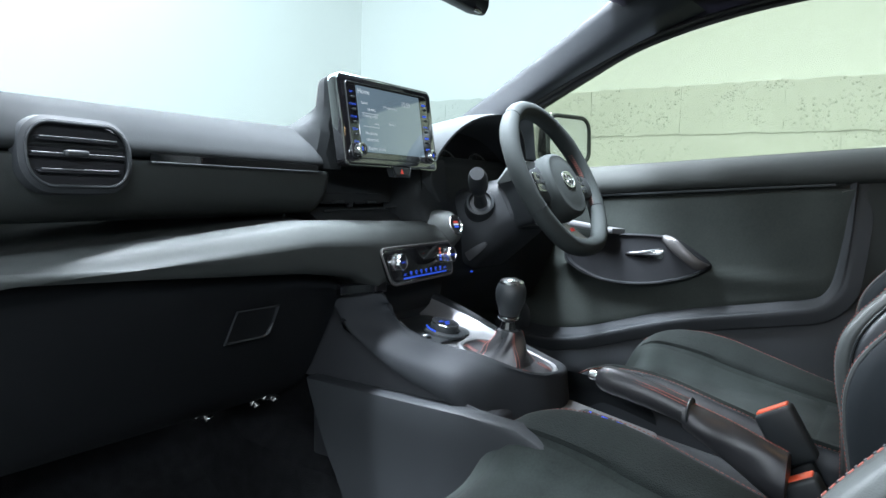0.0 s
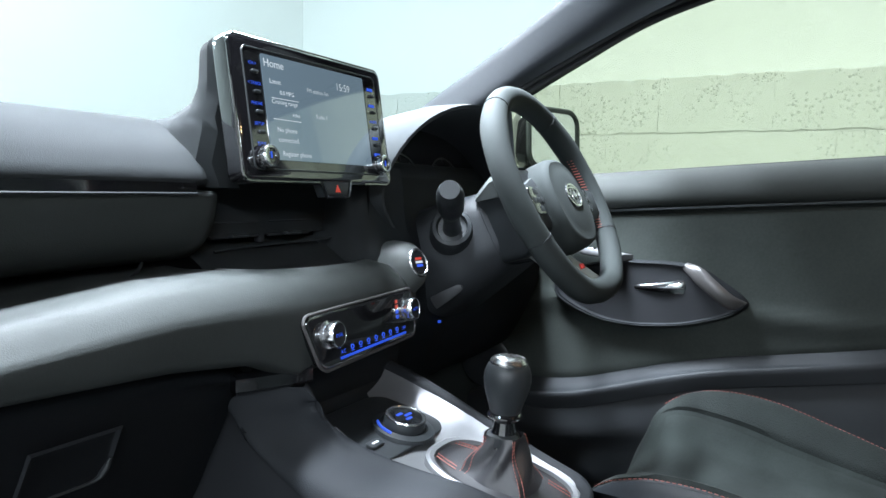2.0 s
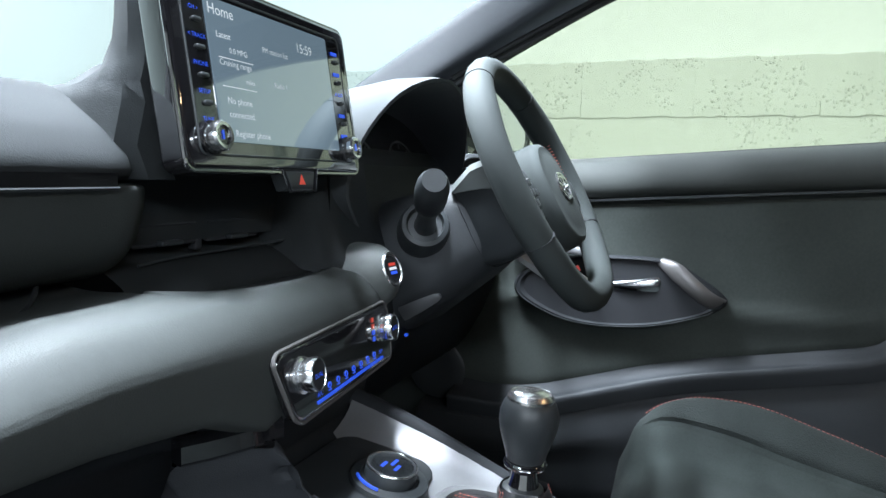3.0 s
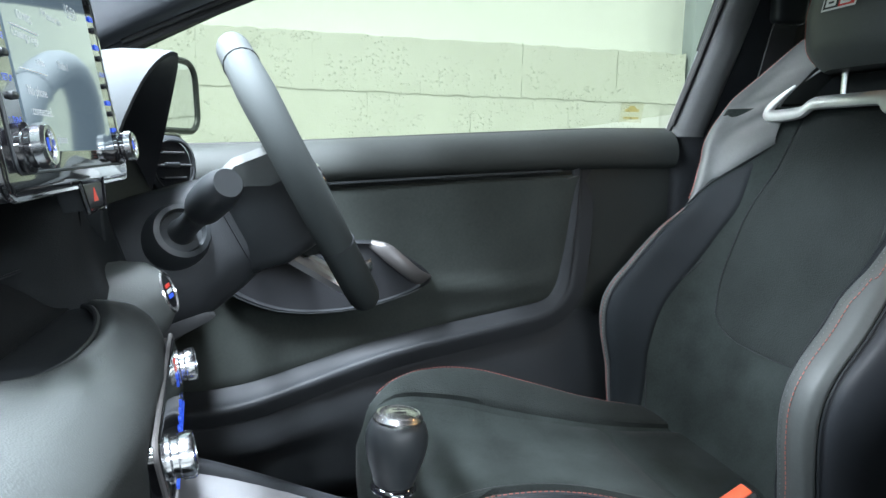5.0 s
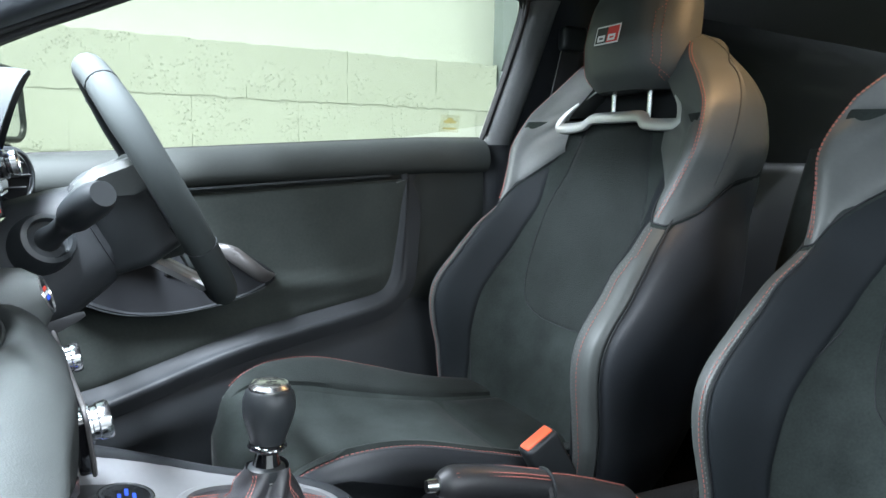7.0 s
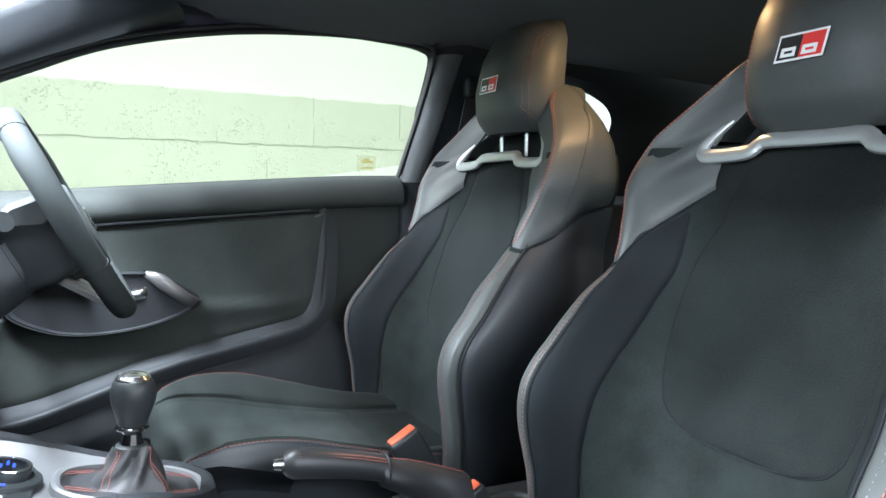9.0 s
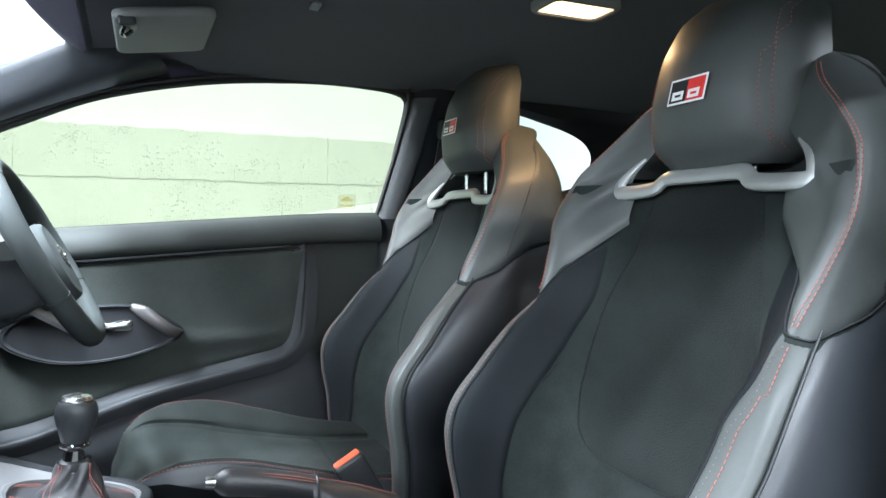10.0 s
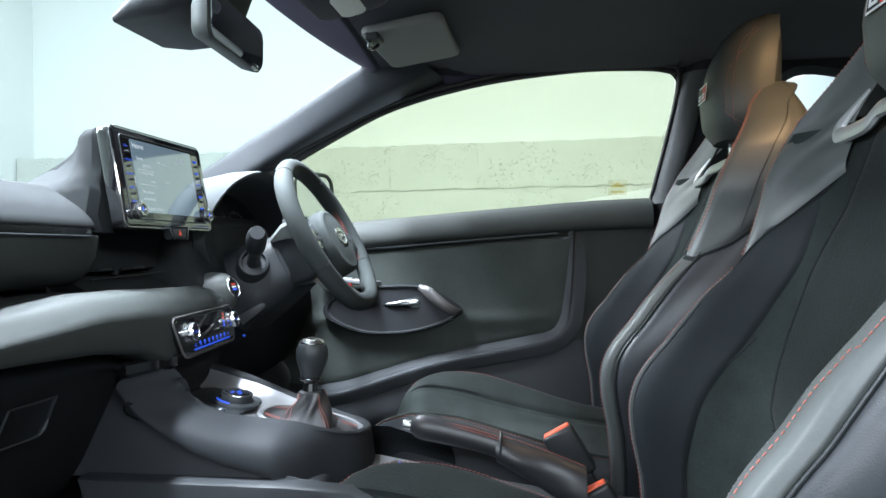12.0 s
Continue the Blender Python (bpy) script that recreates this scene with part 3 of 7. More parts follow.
# fascia set back below the slot, turning in to the vents at its end
bm = bmesh.new()
rows = []
for x in np.concatenate([np.linspace(-0.715, -0.15, 20), [-0.138, -0.130, -0.122, -0.115, -0.109, -0.104, -0.098]]):
    f = face_y(min(x, -0.15)) + 0.003 + lerp([-0.715, -0.66], [0.03, 0.0], x)
    k = lerp([-0.138, -0.122, -0.109, -0.098], [0.0, 0.008, 0.028, 0.070], x)
    top = lerp([-0.138, -0.109, -0.098], [0.9295, 0.9285, 0.922], x)
    rows.append(spline([(x, f + 0.02 + k, top), (x, f + 0.004 + k, top - 0.001), (x, f + k, top - 0.005), (x, f + 0.002 + k, 0.910), (x, f + 0.008 + k, 0.893), (x, f + 0.018 + k, 0.878), (x, f + 0.034 + k, 0.866), (x, f + 0.058 + k * 0.7, 0.859), (x, f + 0.12, 0.855)], 26))
skin(bm, rows)
bmesh.ops.solidify(bm, geom=bm.faces[:], thickness=0.004)
# Lighter than the pad's same plastic, to make up for the overhang's shade.
part("fascia", bm, "soft", dash, "grained black fascia below the slot")

# dark slot with a thin bright lower lip
bm = bmesh.new()
xs = np.linspace(-0.458, -0.158, 14)
skin(bm, [[V(x, face_y(x) - 0.0015 + dy, z) for dy, z in ((0.006, 0.9365), (0.0, 0.936), (0.0, 0.9275), (0.006, 0.927))] for x in xs])
slot = part("decor_slot", bm, "gloss", dash, "narrow gloss black slot")
bm = bmesh.new()
tube(bm, [V(x, face_y(x) - 0.0025, 0.9262) for x in xs], 0.0011, 6)
part("lip", bm, "satin", slot)

# top of the dashboard on the driver's side
bm = bmesh.new()
rows = []
for x in np.linspace(-0.151, 0.775, 24):
    rows.append(spline([(x, 1.30, 0.972), (x, 1.10, 0.994), (x, 0.92, 1.001), (x, 0.83, 0.990), (x, 0.79, 0.965), (x, 0.785, 0.94), (x, 0.79, 0.88)], 16))
skin(bm, rows)
bmesh.ops.solidify(bm, geom=bm.faces[:], thickness=0.004)
part("upper_pad", bm, "cowl", dash)


# padded ledge
def ledge_c(x):
    return lerp([-0.70, -0.46, -0.24, -0.10, 0.08, 0.15], [0.822, 0.839, 0.855, 0.853, 0.848, 0.838], x)


def ledge_b(x):
    return lerp([-0.70, -0.48, -0.24, -0.15, -0.10, 0.15], [0.808, 0.798, 0.784, 0.772, 0.750, 0.752], x)


def ledge_y(x):
    return lerp([-0.715, -0.40, -0.20, -0.10, 0.0, 0.10, 0.15, 0.17], [0.652, 0.655, 0.658, 0.656, 0.664, 0.680, 0.692, 0.70], x)


TRAY_X = [-0.136, -0.128, -0.118, -0.104, -0.070, -0.020, 0.036, 0.080, 0.108, 0.126]
TRAY_Y = [0.800, 0.745, 0.722, 0.706, 0.698, 0.699, 0.709, 0.724, 0.742, 0.775]
bm = bmesh.new()
rows = []
for x in np.concatenate([np.linspace(-0.715, -0.15, 20), np.linspace(-0.142, 0.130, 40), [0.136, 0.145, 0.155, 0.165]]):
    c, b, y = ledge_c(x), ledge_b(x), ledge_y(x)
    h = c - b
    if -0.134 < x < 0.124:
        lip = lerp(TRAY_X, TRAY_Y, x)
        top = [(x, 0.83, 0.836), (x, max(lip + 0.02, 0.77), 0.834), (x, lip + 0.006, 0.836), (x, lip + 0.001, c - 0.004), (x, lip - 0.007, c + 0.001), (x, min(y + 0.03, lip - 0.014), c - 0.002)]
    else:
        top = [(x, 0.83, 0.856), (x, 0.79, c - 0.002), (x, 0.76, c - 0.001), (x, y + 0.075, c), (x, y + 0.048, c + 0.001), (x, y + 0.030, c - 0.002)]
    rows.append(spline(top + [(x, y + 0.018, c - 0.007), (x, y + 0.006, c - 0.019), (x, y, c - 0.019 - 0.25 * (h - 0.019)), (x, y + 0.003, b + 0.014), (x, y + 0.012, b + 0.003), (x, y + 0.03, b), (x, y + 0.07, b + 0.004)], 44))
skin(bm, rows)
bmesh.ops.solidify(bm, geom=bm.faces[:], thickness=0.003)
part("lower_pad", bm, "soft", dash, "padded grey-black ledge across the dashboard")

# black mat in the tray let into the ledge
bm = bmesh.new()
edge_ = [(p.x, p.y) for p in spline([(x, y + 0.004, 0) for x, y in zip(TRAY_X, TRAY_Y)], 40)]
slab(bm, edge_, pose(0, 0, 0.8385), 0.002)
tray = part("tray", bm, "satin", dash, "black tray below the vents")
bm = bmesh.new()
tube(bm, spline([(x, y + 0.003, ledge_c(x) - 0.004) for x, y in zip(TRAY_X[3:9], TRAY_Y[3:9])], 40), 0.0022, 8)
part("tray_lip", bm, "satin", tray, "thin satin lip of the tray")

# thin satin bar that draws the highlight on the recess's end above the ledge
bm = bmesh.new()
tube(bm, spline([(-0.262, 0.722, 0.850), (-0.215, 0.752, 0.853), (-0.185, 0.778, 0.860), (-0.17, 0.80, 0.874)], 12), 0.0018, 6)
part("recess_highlight", bm, "satin", dash)

# glovebox and knee panel
bm = bmesh.new()
rows = []
for x in np.linspace(-0.715, -0.125, 18):
    b = ledge_b(x)
    rows.append(spline([(x, 0.735, b + 0.004), (x, 0.712, b - 0.004), (x, 0.708, b - 0.018), (x, 0.718, 0.745), (x, 0.735, 0.705), (x, 0.758, 0.66), (x, 0.785, 0.61), (x, 0.82, 0.572), (x, 0.88, 0.555), (x, 1.0, 0.56)], 26))
skin(bm, rows)
bmesh.ops.solidify(bm, geom=bm.faces[:], thickness=0.004)
glove = part("glovebox", bm, "console", dash, "dark hard plastic glovebox lid")
gm = frame_at((-0.295, 0.7245, 0.716), (1, 0, 0), (0, -0.36, 0.93))
bm = bmesh.new()
rows = [[gm @ V(x * k, y * k, z) for x, y in ((-0.036, -0.024), (0.030, -0.024), (0.040, -0.012), (0.042, 0.024), (-0.030, 0.024))] for k, z in ((1.06, 0.001), (1.0, 0.0030), (0.96, 0.0022), (0.90, 0.0010))]
skin(bm, rows, wrap=True, caps=True)
latch = part("latch", bm, "console", glove, "recessed latch with a lip drawn for its lit corner")
# Lip swells at the corner to stand in for the lit edge.
bm = bmesh.new()
tube(bm, spline([gm @ V(-0.030, -0.0215, 0.0032), gm @ V(0.024, -0.0215, 0.0032), gm @ V(0.034, -0.014, 0.0036), gm @ V(0.038, -0.002, 0.0032)], 16), [0.0010, 0.0010, 0.0011, 0.0012, 0.0013, 0.0015, 0.0018, 0.0022, 0.0026, 0.0030, 0.0032, 0.0030, 0.0026, 0.0020, 0.0014, 0.0008], 8)
part("latch_lip", bm, "satin", latch, "satin lip that stands for the lit edge")

# brackets under the dashboard
for px_, py_, pz_, w in ((-0.27, 0.86, 0.556, 0.030), (-0.19, 0.84, 0.560, 0.012), (-0.165, 0.83, 0.566, 0.034)):
    bm = bmesh.new()
    box(bm, pose(px_, py_, pz_, 20, 12, 10), w, 0.010, 0.012, 0.003)
    box(bm, pose(px_ + w * 0.3, py_ - 0.004, pz_ - 0.006, 40, 0, 20), w * 0.5, 0.006, 0.010, 0.002)
    part("bracket", bm, "alu", dash, "small bare metal bracket")

# fairing that carries the display
bm = bmesh.new()
rows = []
for y, xl, xr, top, r in ((0.741, -0.085, 0.070, 1.040, 0.010), (0.742, -0.124, 0.106, 1.066, 0.012), (0.752, -0.130, 0.112, 1.076, 0.014), (0.775, -0.119, 0.102, 1.077, 0.018), (0.795, -0.100, 0.084, 1.076, 0.020), (0.82, -0.068, 0.052, 1.073, 0.020), (0.86, -0.026, 0.010, 1.060, 0.012), (0.90, -0.014, 0.0, 1.036, 0.006), (0.96, -0.012, -0.004, 1.006, 0.003)):
    sk = lerp([0.76, 0.86, 1.0], [0.0, 1.0, 1.25], y)
    side = lerp([0.741, 0.742, 0.752, 0.775, 0.869, 0.875], [-0.110, -0.134, -0.145, -0.148, -0.148, -0.09], y)
    row = [V(side + 0.01, y, 0.932), V(side, y, 0.955), V(side + 0.008, y, 0.985), V(xl - 0.006 - 0.078 * sk, y, 0.998), V(xl - 0.002 - 0.036 * sk, y, min(top - r, 1.011)), V(xl - 0.010 * sk, y, min(top - r, 1.034))]
    for a in range(0, 91, 15):
        row.append(V(xl + r - r * math.cos(radians(a)), y, top - r + r * math.sin(radians(a))))
    for u in (0.25, 0.5, 0.75):
        row.append(V(xl + r + (xr - xl - 2 * r) * u, y, top + 0.004 * math.sin(math.pi * u)))
    for a in range(90, -1, -15):
        row.append(V(xr - r + r * math.cos(radians(a)), y, top - r + r * math.sin(radians(a))))
    row += [V(xr + 0.010 * sk, y, min(top - r, 1.034)), V(xr + 0.036 * sk, y, min(top - r, 1.011)), V(xr + 0.078 * sk, y, 0.998), V(min(0.116, xr + 0.096 * sk), y, 0.990), V(0.117, y, 0.955), V(0.117, y, 0.90)]
    rows.append(row)
skin(bm, rows)
bmesh.ops.solidify(bm, geom=bm.faces[:], thickness=0.004)
part("display_fairing", bm, "cowl", dash, "moulded black cowl behind the display")

bm = bmesh.new()
tube(bm, [V(-0.1362, 0.744, 0.938), V(-0.1352, 0.76, 0.9375), V(-0.1352, 0.80, 0.937)], 0.0010, 5)
part("fairing_joint", bm, "matt", dash)

# centre vents under the display
bm = bmesh.new()
skin(bm, [spline([(x, 0.742, 0.958), (x, 0.752, 0.938), (x, 0.782, 0.932), (x, 0.815, 0.90), (x, 0.805, 0.870), (x, 0.787, 0.863), (x, 0.770, 0.853), (x, 0.757, 0.8435), (x, 0.745, 0.8415)], 20) for x in np.linspace(-0.124, 0.112, 12)])
bmesh.ops.solidify(bm, geom=bm.faces[:], thickness=0.004)
cv = part("centre_vent", bm, "cowl", dash, "black air vents under the display")
for cx in (-0.060, 0.024):
    for i in range(3):
        bm = bmesh.new()
        box(bm, pose(cx, 0.794, 0.880 + 0.016 * i, 18, 0, 0), 0.070, 0.012, 0.0025, 0.001)
        part("slat", bm, "matt", cv)
    bm = bmesh.new()
    box(bm, pose(cx, 0.784, 0.880), 0.024, 0.008, 0.004, 0.0015)
    part("vent_tab", bm, "satin", cv)
bm = bmesh.new()
box(bm, pose(-0.018, 0.796, 0.900), 0.010, 0.010, 0.06, 0.003)
part("vent_divider", bm, "matt", cv)
bm = bmesh.new()
tube(bm, spline([(-0.098, 0.780, 0.8655), (-0.05, 0.789, 0.8665), (0.03, 0.785, 0.869), (0.084, 0.774, 0.872)], 16), 0.0012, 6)
part("vent_sill", bm, "satin", cv)
bm = bmesh.new()
rows = []
for x in (0.084, 0.088, 0.094, 0.103, 0.118, 0.140, 0.170, 0.200):
    k = lerp([0.084, 0.088, 0.094, 0.103, 0.118], [0.070, 0.040, 0.018, 0.006, 0.0], x)
    rows.append(spline([(x, 0.750 + k, 0.962), (x, 0.745 + k, 0.940), (x, 0.742 + k, 0.910), (x, 0.738 + k, 0.885), (x, 0.730 + k, 0.865), (x, 0.722 + k, 0.850), (x, 0.722 + k, 0.832)], 16))
skin(bm, rows)
bmesh.ops.solidify(bm, geom=bm.faces[:], thickness=0.005)
part("vent_cheek", bm, "cowl", dash)

# end vents: rounded frame with a satin rim and slats
VC = frame_at((-0.545, face_y(-0.545) - 0.001, 0.928), (1, 0.12, 0), (0, 0.10, 1))


def round_vent(base, w, h, r, nslat, squareside):
    bm = bmesh.new()
    outer = rrect(w + 0.013, h + 0.013, r + 0.0065, 8)
    inner = rrect(w + 0.004, h + 0.004, r + 0.002, 8)
    rows = [[base @ V(x, y, z) for x, y in o] for o, z in ((rrect(w + 0.015, h + 0.015, r + 0.0075, 8), -0.008), (outer, 0.003), (inner, 0.006), (inner, -0.002))]
    skin(bm, rows, wrap=True)
    body = part("passenger_vent" if squareside else "driver_vent", bm, "hard", dash, "oval air vent with a dark satin rim")
    bm = bmesh.new()
    tube(bm, [base @ V(x, y, 0.0055) for x, y in rrect(w, h, r, 10)], 0.0017, 8, True)
    part("vent_rim", bm, "satin", body, "satin dark rim")
    bm = bmesh.new()
    slab(bm, rrect(w, h, r, 8), base @ pose(0, 0, -0.004), 0.003)
    part("vent_back", bm, "matt", body)
    for i in range(nslat):
        yy = -h / 2 + h * (i + 1) / (nslat + 1)
        ww = w - 0.006 - 2 * max(0.0, abs(yy) - (h / 2 - r)) * 0.8
        bm = bmesh.new()
        box(bm, base @ pose(0, yy, 0.001, 20, 0, 0), ww, 0.0025, 0.010, 0.0009)
        slat = part("slat", bm, "matt", body)
        bm = bmesh.new()
        tube(bm, [base @ V(-ww / 2 + 0.002, yy + 0.001, 0.0062), base @ V(ww / 2 - 0.002, yy + 0.001, 0.0062)], 0.0008, 6)
        part("slat_edge", bm, "greytrim", slat)
    bm = bmesh.new()
    box(bm, base @ pose(-0.006, 0.001, 0.008), 0.026, 0.007, 0.007, 0.0025)
    part("vent_tab", bm, "satin", body)


round_vent(VC, 0.110, 0.062, 0.026, 3, True)
round_vent(frame_at((0.572, 0.742, 0.935), (0.80, -0.60, 0), (0, 0.10, 1)), 0.074, 0.070, 0.033, 3, False)

# dark lower centre panel behind the gear lever
bm = bmesh.new()
skin(bm, [spline([(x, 0.705, 0.765), (x, 0.712, 0.752), (x, 0.714, 0.715), (x, 0.722, 0.688), (x, 0.70, 0.676)], 12) for x in np.linspace(-0.115, 0.15, 8)])
bmesh.ops.solidify(bm, geom=bm.faces[:], thickness=0.004)
part("centre_lower_panel", bm, "hard", dash)
bm = bmesh.new()
box(bm, pose(-0.085, 0.708, 0.712, 0, 0, 0), 0.006, 0.006, 0.022, 0.002)
part("socket_cover", bm, "satin", dash)

# driver's lower dashboard
bm = bmesh.new()
rows = []
for x in np.linspace(0.150, 0.745, 20):
    bulge = 0.012 * math.exp(-((x - 0.335) / 0.12) ** 2)
    rows.append(spline([(x, 0.79, 0.965), (x, 0.775, 0.93), (x, 0.752 - bulge, 0.885), (x, 0.738 - bulge, 0.85), (x, 0.728 - bulge, 0.80), (x, 0.735 - bulge, 0.745), (x, 0.76, 0.69), (x, 0.80, 0.63), (x, 0.87, 0.60), (x, 0.98, 0.60)], 28))
skin(bm, rows)
bmesh.ops.solidify(bm, geom=bm.faces[:], thickness=0.004)
part("knee_panel", bm, "hard", dash, "dark panel below the steering column")
for px_, pz_ in ((0.270, 0.742),):
    bm = bmesh.new()
    box(bm, pose(px_, 0.722, pz_), 0.005, 0.003, 0.003)
    part("indicator", bm, "blue_glow", dash)

# ---------------------------------------------------------------- instrument hood
hood = thing("instrument_cluster", (0.335, 0.80, 0.86), "arched black hood over dark instruments", "instrument cluster")


def arch(k, dz, y0, lean, n=53):
    """The line of the hood's mouth, grown by k and lifted by dz."""
    line = spline([(0.30, 0, 0.856), (0.24, 0, 0.858), (0.196, 0, 0.868), (0.160, 0, 0.890), (0.128, 0, 0.925), (0.140, 0, 0.975), (0.196, 0, 1.024), (0.285, 0, 1.053), (0.38, 0, 1.055), (0.47, 0, 1.030), (0.528, 0, 0.98), (0.540, 0, 0.93), (0.505, 0, 0.89), (0.465, 0, 0.868), (0.42, 0, 0.858), (0.37, 0, 0.856)], n)
    out = []
    for p in line:
        h = max(0.0, min(1.0, (p.z - 0.868) / 0.185))
        out.append(V(0.335 + (p.x - 0.335) * k, y0 + lean * (1 - h) + 0.15 * max(0.0, p.x - 0.335), 0.93 + (p.z - 0.93) * (k if p.z > 0.93 else 1) + dz * h))
    return out


bm = bmesh.new()
rows = [arch(0.86, -0.016, 0.83, 0.0), arch(0.93, -0.008, 0.76, 0.015), arch(0.975, -0.003, 0.703, 0.043), arch(0.99, 0.0, 0.696, 0.044), arch(1.015, 0.001, 0.696, 0.045), arch(1.035, 0.0, 0.708, 0.043), arch(1.06, -0.004, 0.745, 0.034), arch(1.09, -0.018, 0.80, 0.02), arch(1.13, -0.04, 0.87, 0.0), arch(1.2, -0.068, 0.95, 0.0)]
skin(bm, rows[3:])
part("hood", bm, "cowl", hood, "soft black arched hood")
bm = bmesh.new()
skin(bm, rows[:4])
part("hood_lining", bm, "matt", hood, "matt black inside of the hood")
cm = frame_at((0.337, 0.790, 0.945), (1, 0, 0), (0, 0.30, 1))
bm = bmesh.new()
slab(bm, rrect(0.36, 0.175, 0.06, 8), cm @ pose(0, 0, -0.006), 0.006, 0.001)
face = part("cluster_glass", bm, "gloss", hood, "dark instrument glass, dials unlit")
bm = bmesh.new()
skin(bm, [[V(x, 0.742, 0.862), V(x, 0.76, 0.872), V(x, 0.80, 0.874)] for x in np.linspace(0.17, 0.50, 9)])
part("cluster_sill", bm, "satin", hood)
for cx in (-0.062, 0.066):
    bm = bmesh.new()
    tube(bm, [cm @ V(cx + 0.048 * math.cos(a), -0.005 + 0.048 * math.sin(a), 0.0012) for a in np.linspace(0, 2 * math.pi, 40, endpoint=False)], 0.0012, 6, True)
    dial = part("dial_ring", bm, "satin", face)
    for k in range(9):
        a = radians(225 - 33.75 * k)
        bm = bmesh.new()
        box(bm, cm @ pose(cx + 0.041 * math.cos(a), -0.005 + 0.041 * math.sin(a), 0.0008, 0, 0, math.degrees(a)), 0.007, 0.0012, 0.0006)
        part("tick", bm, "satin", dial)
# small lit warning signs at the lower edge of the instruments
for i, (sx, sz, c) in enumerate(((-0.160, -0.026, "white_glow"), (-0.158, -0.034, "red_glow"), (-0.156, -0.042, "white_glow"), (-0.140, -0.058, "white_glow"))):
    bm = bmesh.new()
    box(bm, cm @ pose(sx, sz, 0.001), 0.008, 0.005 if i else 0.003, 0.0006)
    part("warning_sign", bm, c, face)

# ---------------------------------------------------------------- display
disp = thing("infotainment_display", (-0.01, 0.735, 0.94), "upright touch screen in a gloss black frame with two knobs", "display")
DU, DV = (1, 0.006, 0), (0, 0.165, 1)
DM = frame_at((-0.009, 0.7180, 1.008), DU, DV)
bm = bmesh.new()
slab(bm, rrect(0.244, 0.142, 0.010, 6), DM @ pose(0, 0, -0.020), 0.024, 0.005, 4)
dframe = part("display_frame", bm, "gloss", disp, "gloss black frame")
bm = bmesh.new()
tube(bm, [DM @ V(x, y, 0.0015) for x, y in rrect(0.242, 0.140, 0.010, 8)], 0.0016, 6, True)
part("display_rim", bm, "gloss", dframe)
bm = bmesh.new()
tube(bm, [DM @ V(x, y, 0.0045) for x, y in rrect(0.214, 0.118, 0.006, 6)], 0.0009, 6, True)
part("inner_edge", bm, "satin", dframe)
bm = bmesh.new()
slab(bm, rrect(0.166, 0.104, 0.002, 3), DM @ pose(0.0, 0.003, 0.0042), 0.0012)
screen = part("screen", bm, "lcd", disp, "lit menu screen, glow raised for the reflected wall")
for side in (-1, 1):
    bm = bmesh.new()
    slab(bm, rrect(0.021, 0.108, 0.003, 3), DM @ pose(side * 0.0955, 0.0, 0.0038), 0.001)
    part("key_strip", bm, "gloss", disp)
T0 = DM @ pose(0, 0, 0.0058)
for s, x, y, sz in (("Home", -0.081, 0.043, 0.0115), ("15:59", 0.030, 0.034, 0.0115), ("Latest", -0.075, 0.027, 0.0066), ("FM station list", -0.020, 0.025, 0.0062), ("0.0 MPG", -0.062, 0.017, 0.0060), ("Cruising range", -0.075, 0.007, 0.0064), ("miles", -0.047, -0.004, 0.0054), ("Radio 1", -0.010, -0.002, 0.0062), ("No phone", -0.072, -0.021, 0.0070), ("connected.", -0.072, -0.031, 0.0070), ("Register phone", -0.068, -0.045, 0.0070)):
    text_mesh(s, sz, T0 @ pose(x, y, 0), "white_glow", "screen_text", screen)
for x, y, w in ((-0.055, 0.0125, 0.04), (-0.055, -0.0085, 0.04)):
    bm = bmesh.new()
    box(bm, T0 @ pose(x, y, 0), w, 0.0006, 0.0004)
    part("screen_rule", bm, "white_glow", screen)
for side in (-1, 1):
    for i in range(5):
        y = 0.043 - i * 0.0195
        word = ("CH >", "< TRACK", "PHONE", "SETUP", "TUNE")[i] if side < 0 else ("", "", "AUDIO", "", "")[i]
        if word:
            text_mesh(word, 0.0044, DM @ pose(side * 0.0955, y - 0.001, 0.0056), "blue_glow", "key_legend", disp, align="CENTER")
        else:
            bm = bmesh.new()
            box(bm, DM @ pose(side * 0.0955, y, 0.0056), 0.010, 0.0030, 0.0005)
            part("key_legend", bm, "blue_glow", disp, "short blue lit legend")
        if i < 4:
            bm = bmesh.new()
            slab(bm, rrect(0.0085, 0.0036, 0.0017, 4), DM @ pose(side * 0.0955 + 0.002, y - 0.0075, 0.0045), 0.0025, 0.0008)
            part("key", bm, "satin", disp)
    bm = bmesh.new()
    k = DM @ pose(side * 0.0955, -0.0475, 0.004)
    lathe(bm, [(0.0120, 0.0), (0.0120, 0.004), (0.0098, 0.005), (0.0098, 0.0105), (0.0088, 0.0115)], k)
    knob = part("knob", bm, "gloss", disp, "black rotary knob with a chrome rim")
    bm = bmesh.new()
    lathe(bm, [(0.0100, 0.0), (0.0108, 0.001), (0.0108, 0.005), (0.0094, 0.0065), (0.0072, 0.0062), (0.007, 0.0045)], k @ pose(0, 0, 0.0070))
    part("knob_rim", bm, "chrome", knob)
    bm = bmesh.new()
    box(bm, k @ pose(0, 0.0005, 0.0122), 0.0012, 0.006, 0.0006)
    part("knob_mark", bm, "blue_glow", knob)
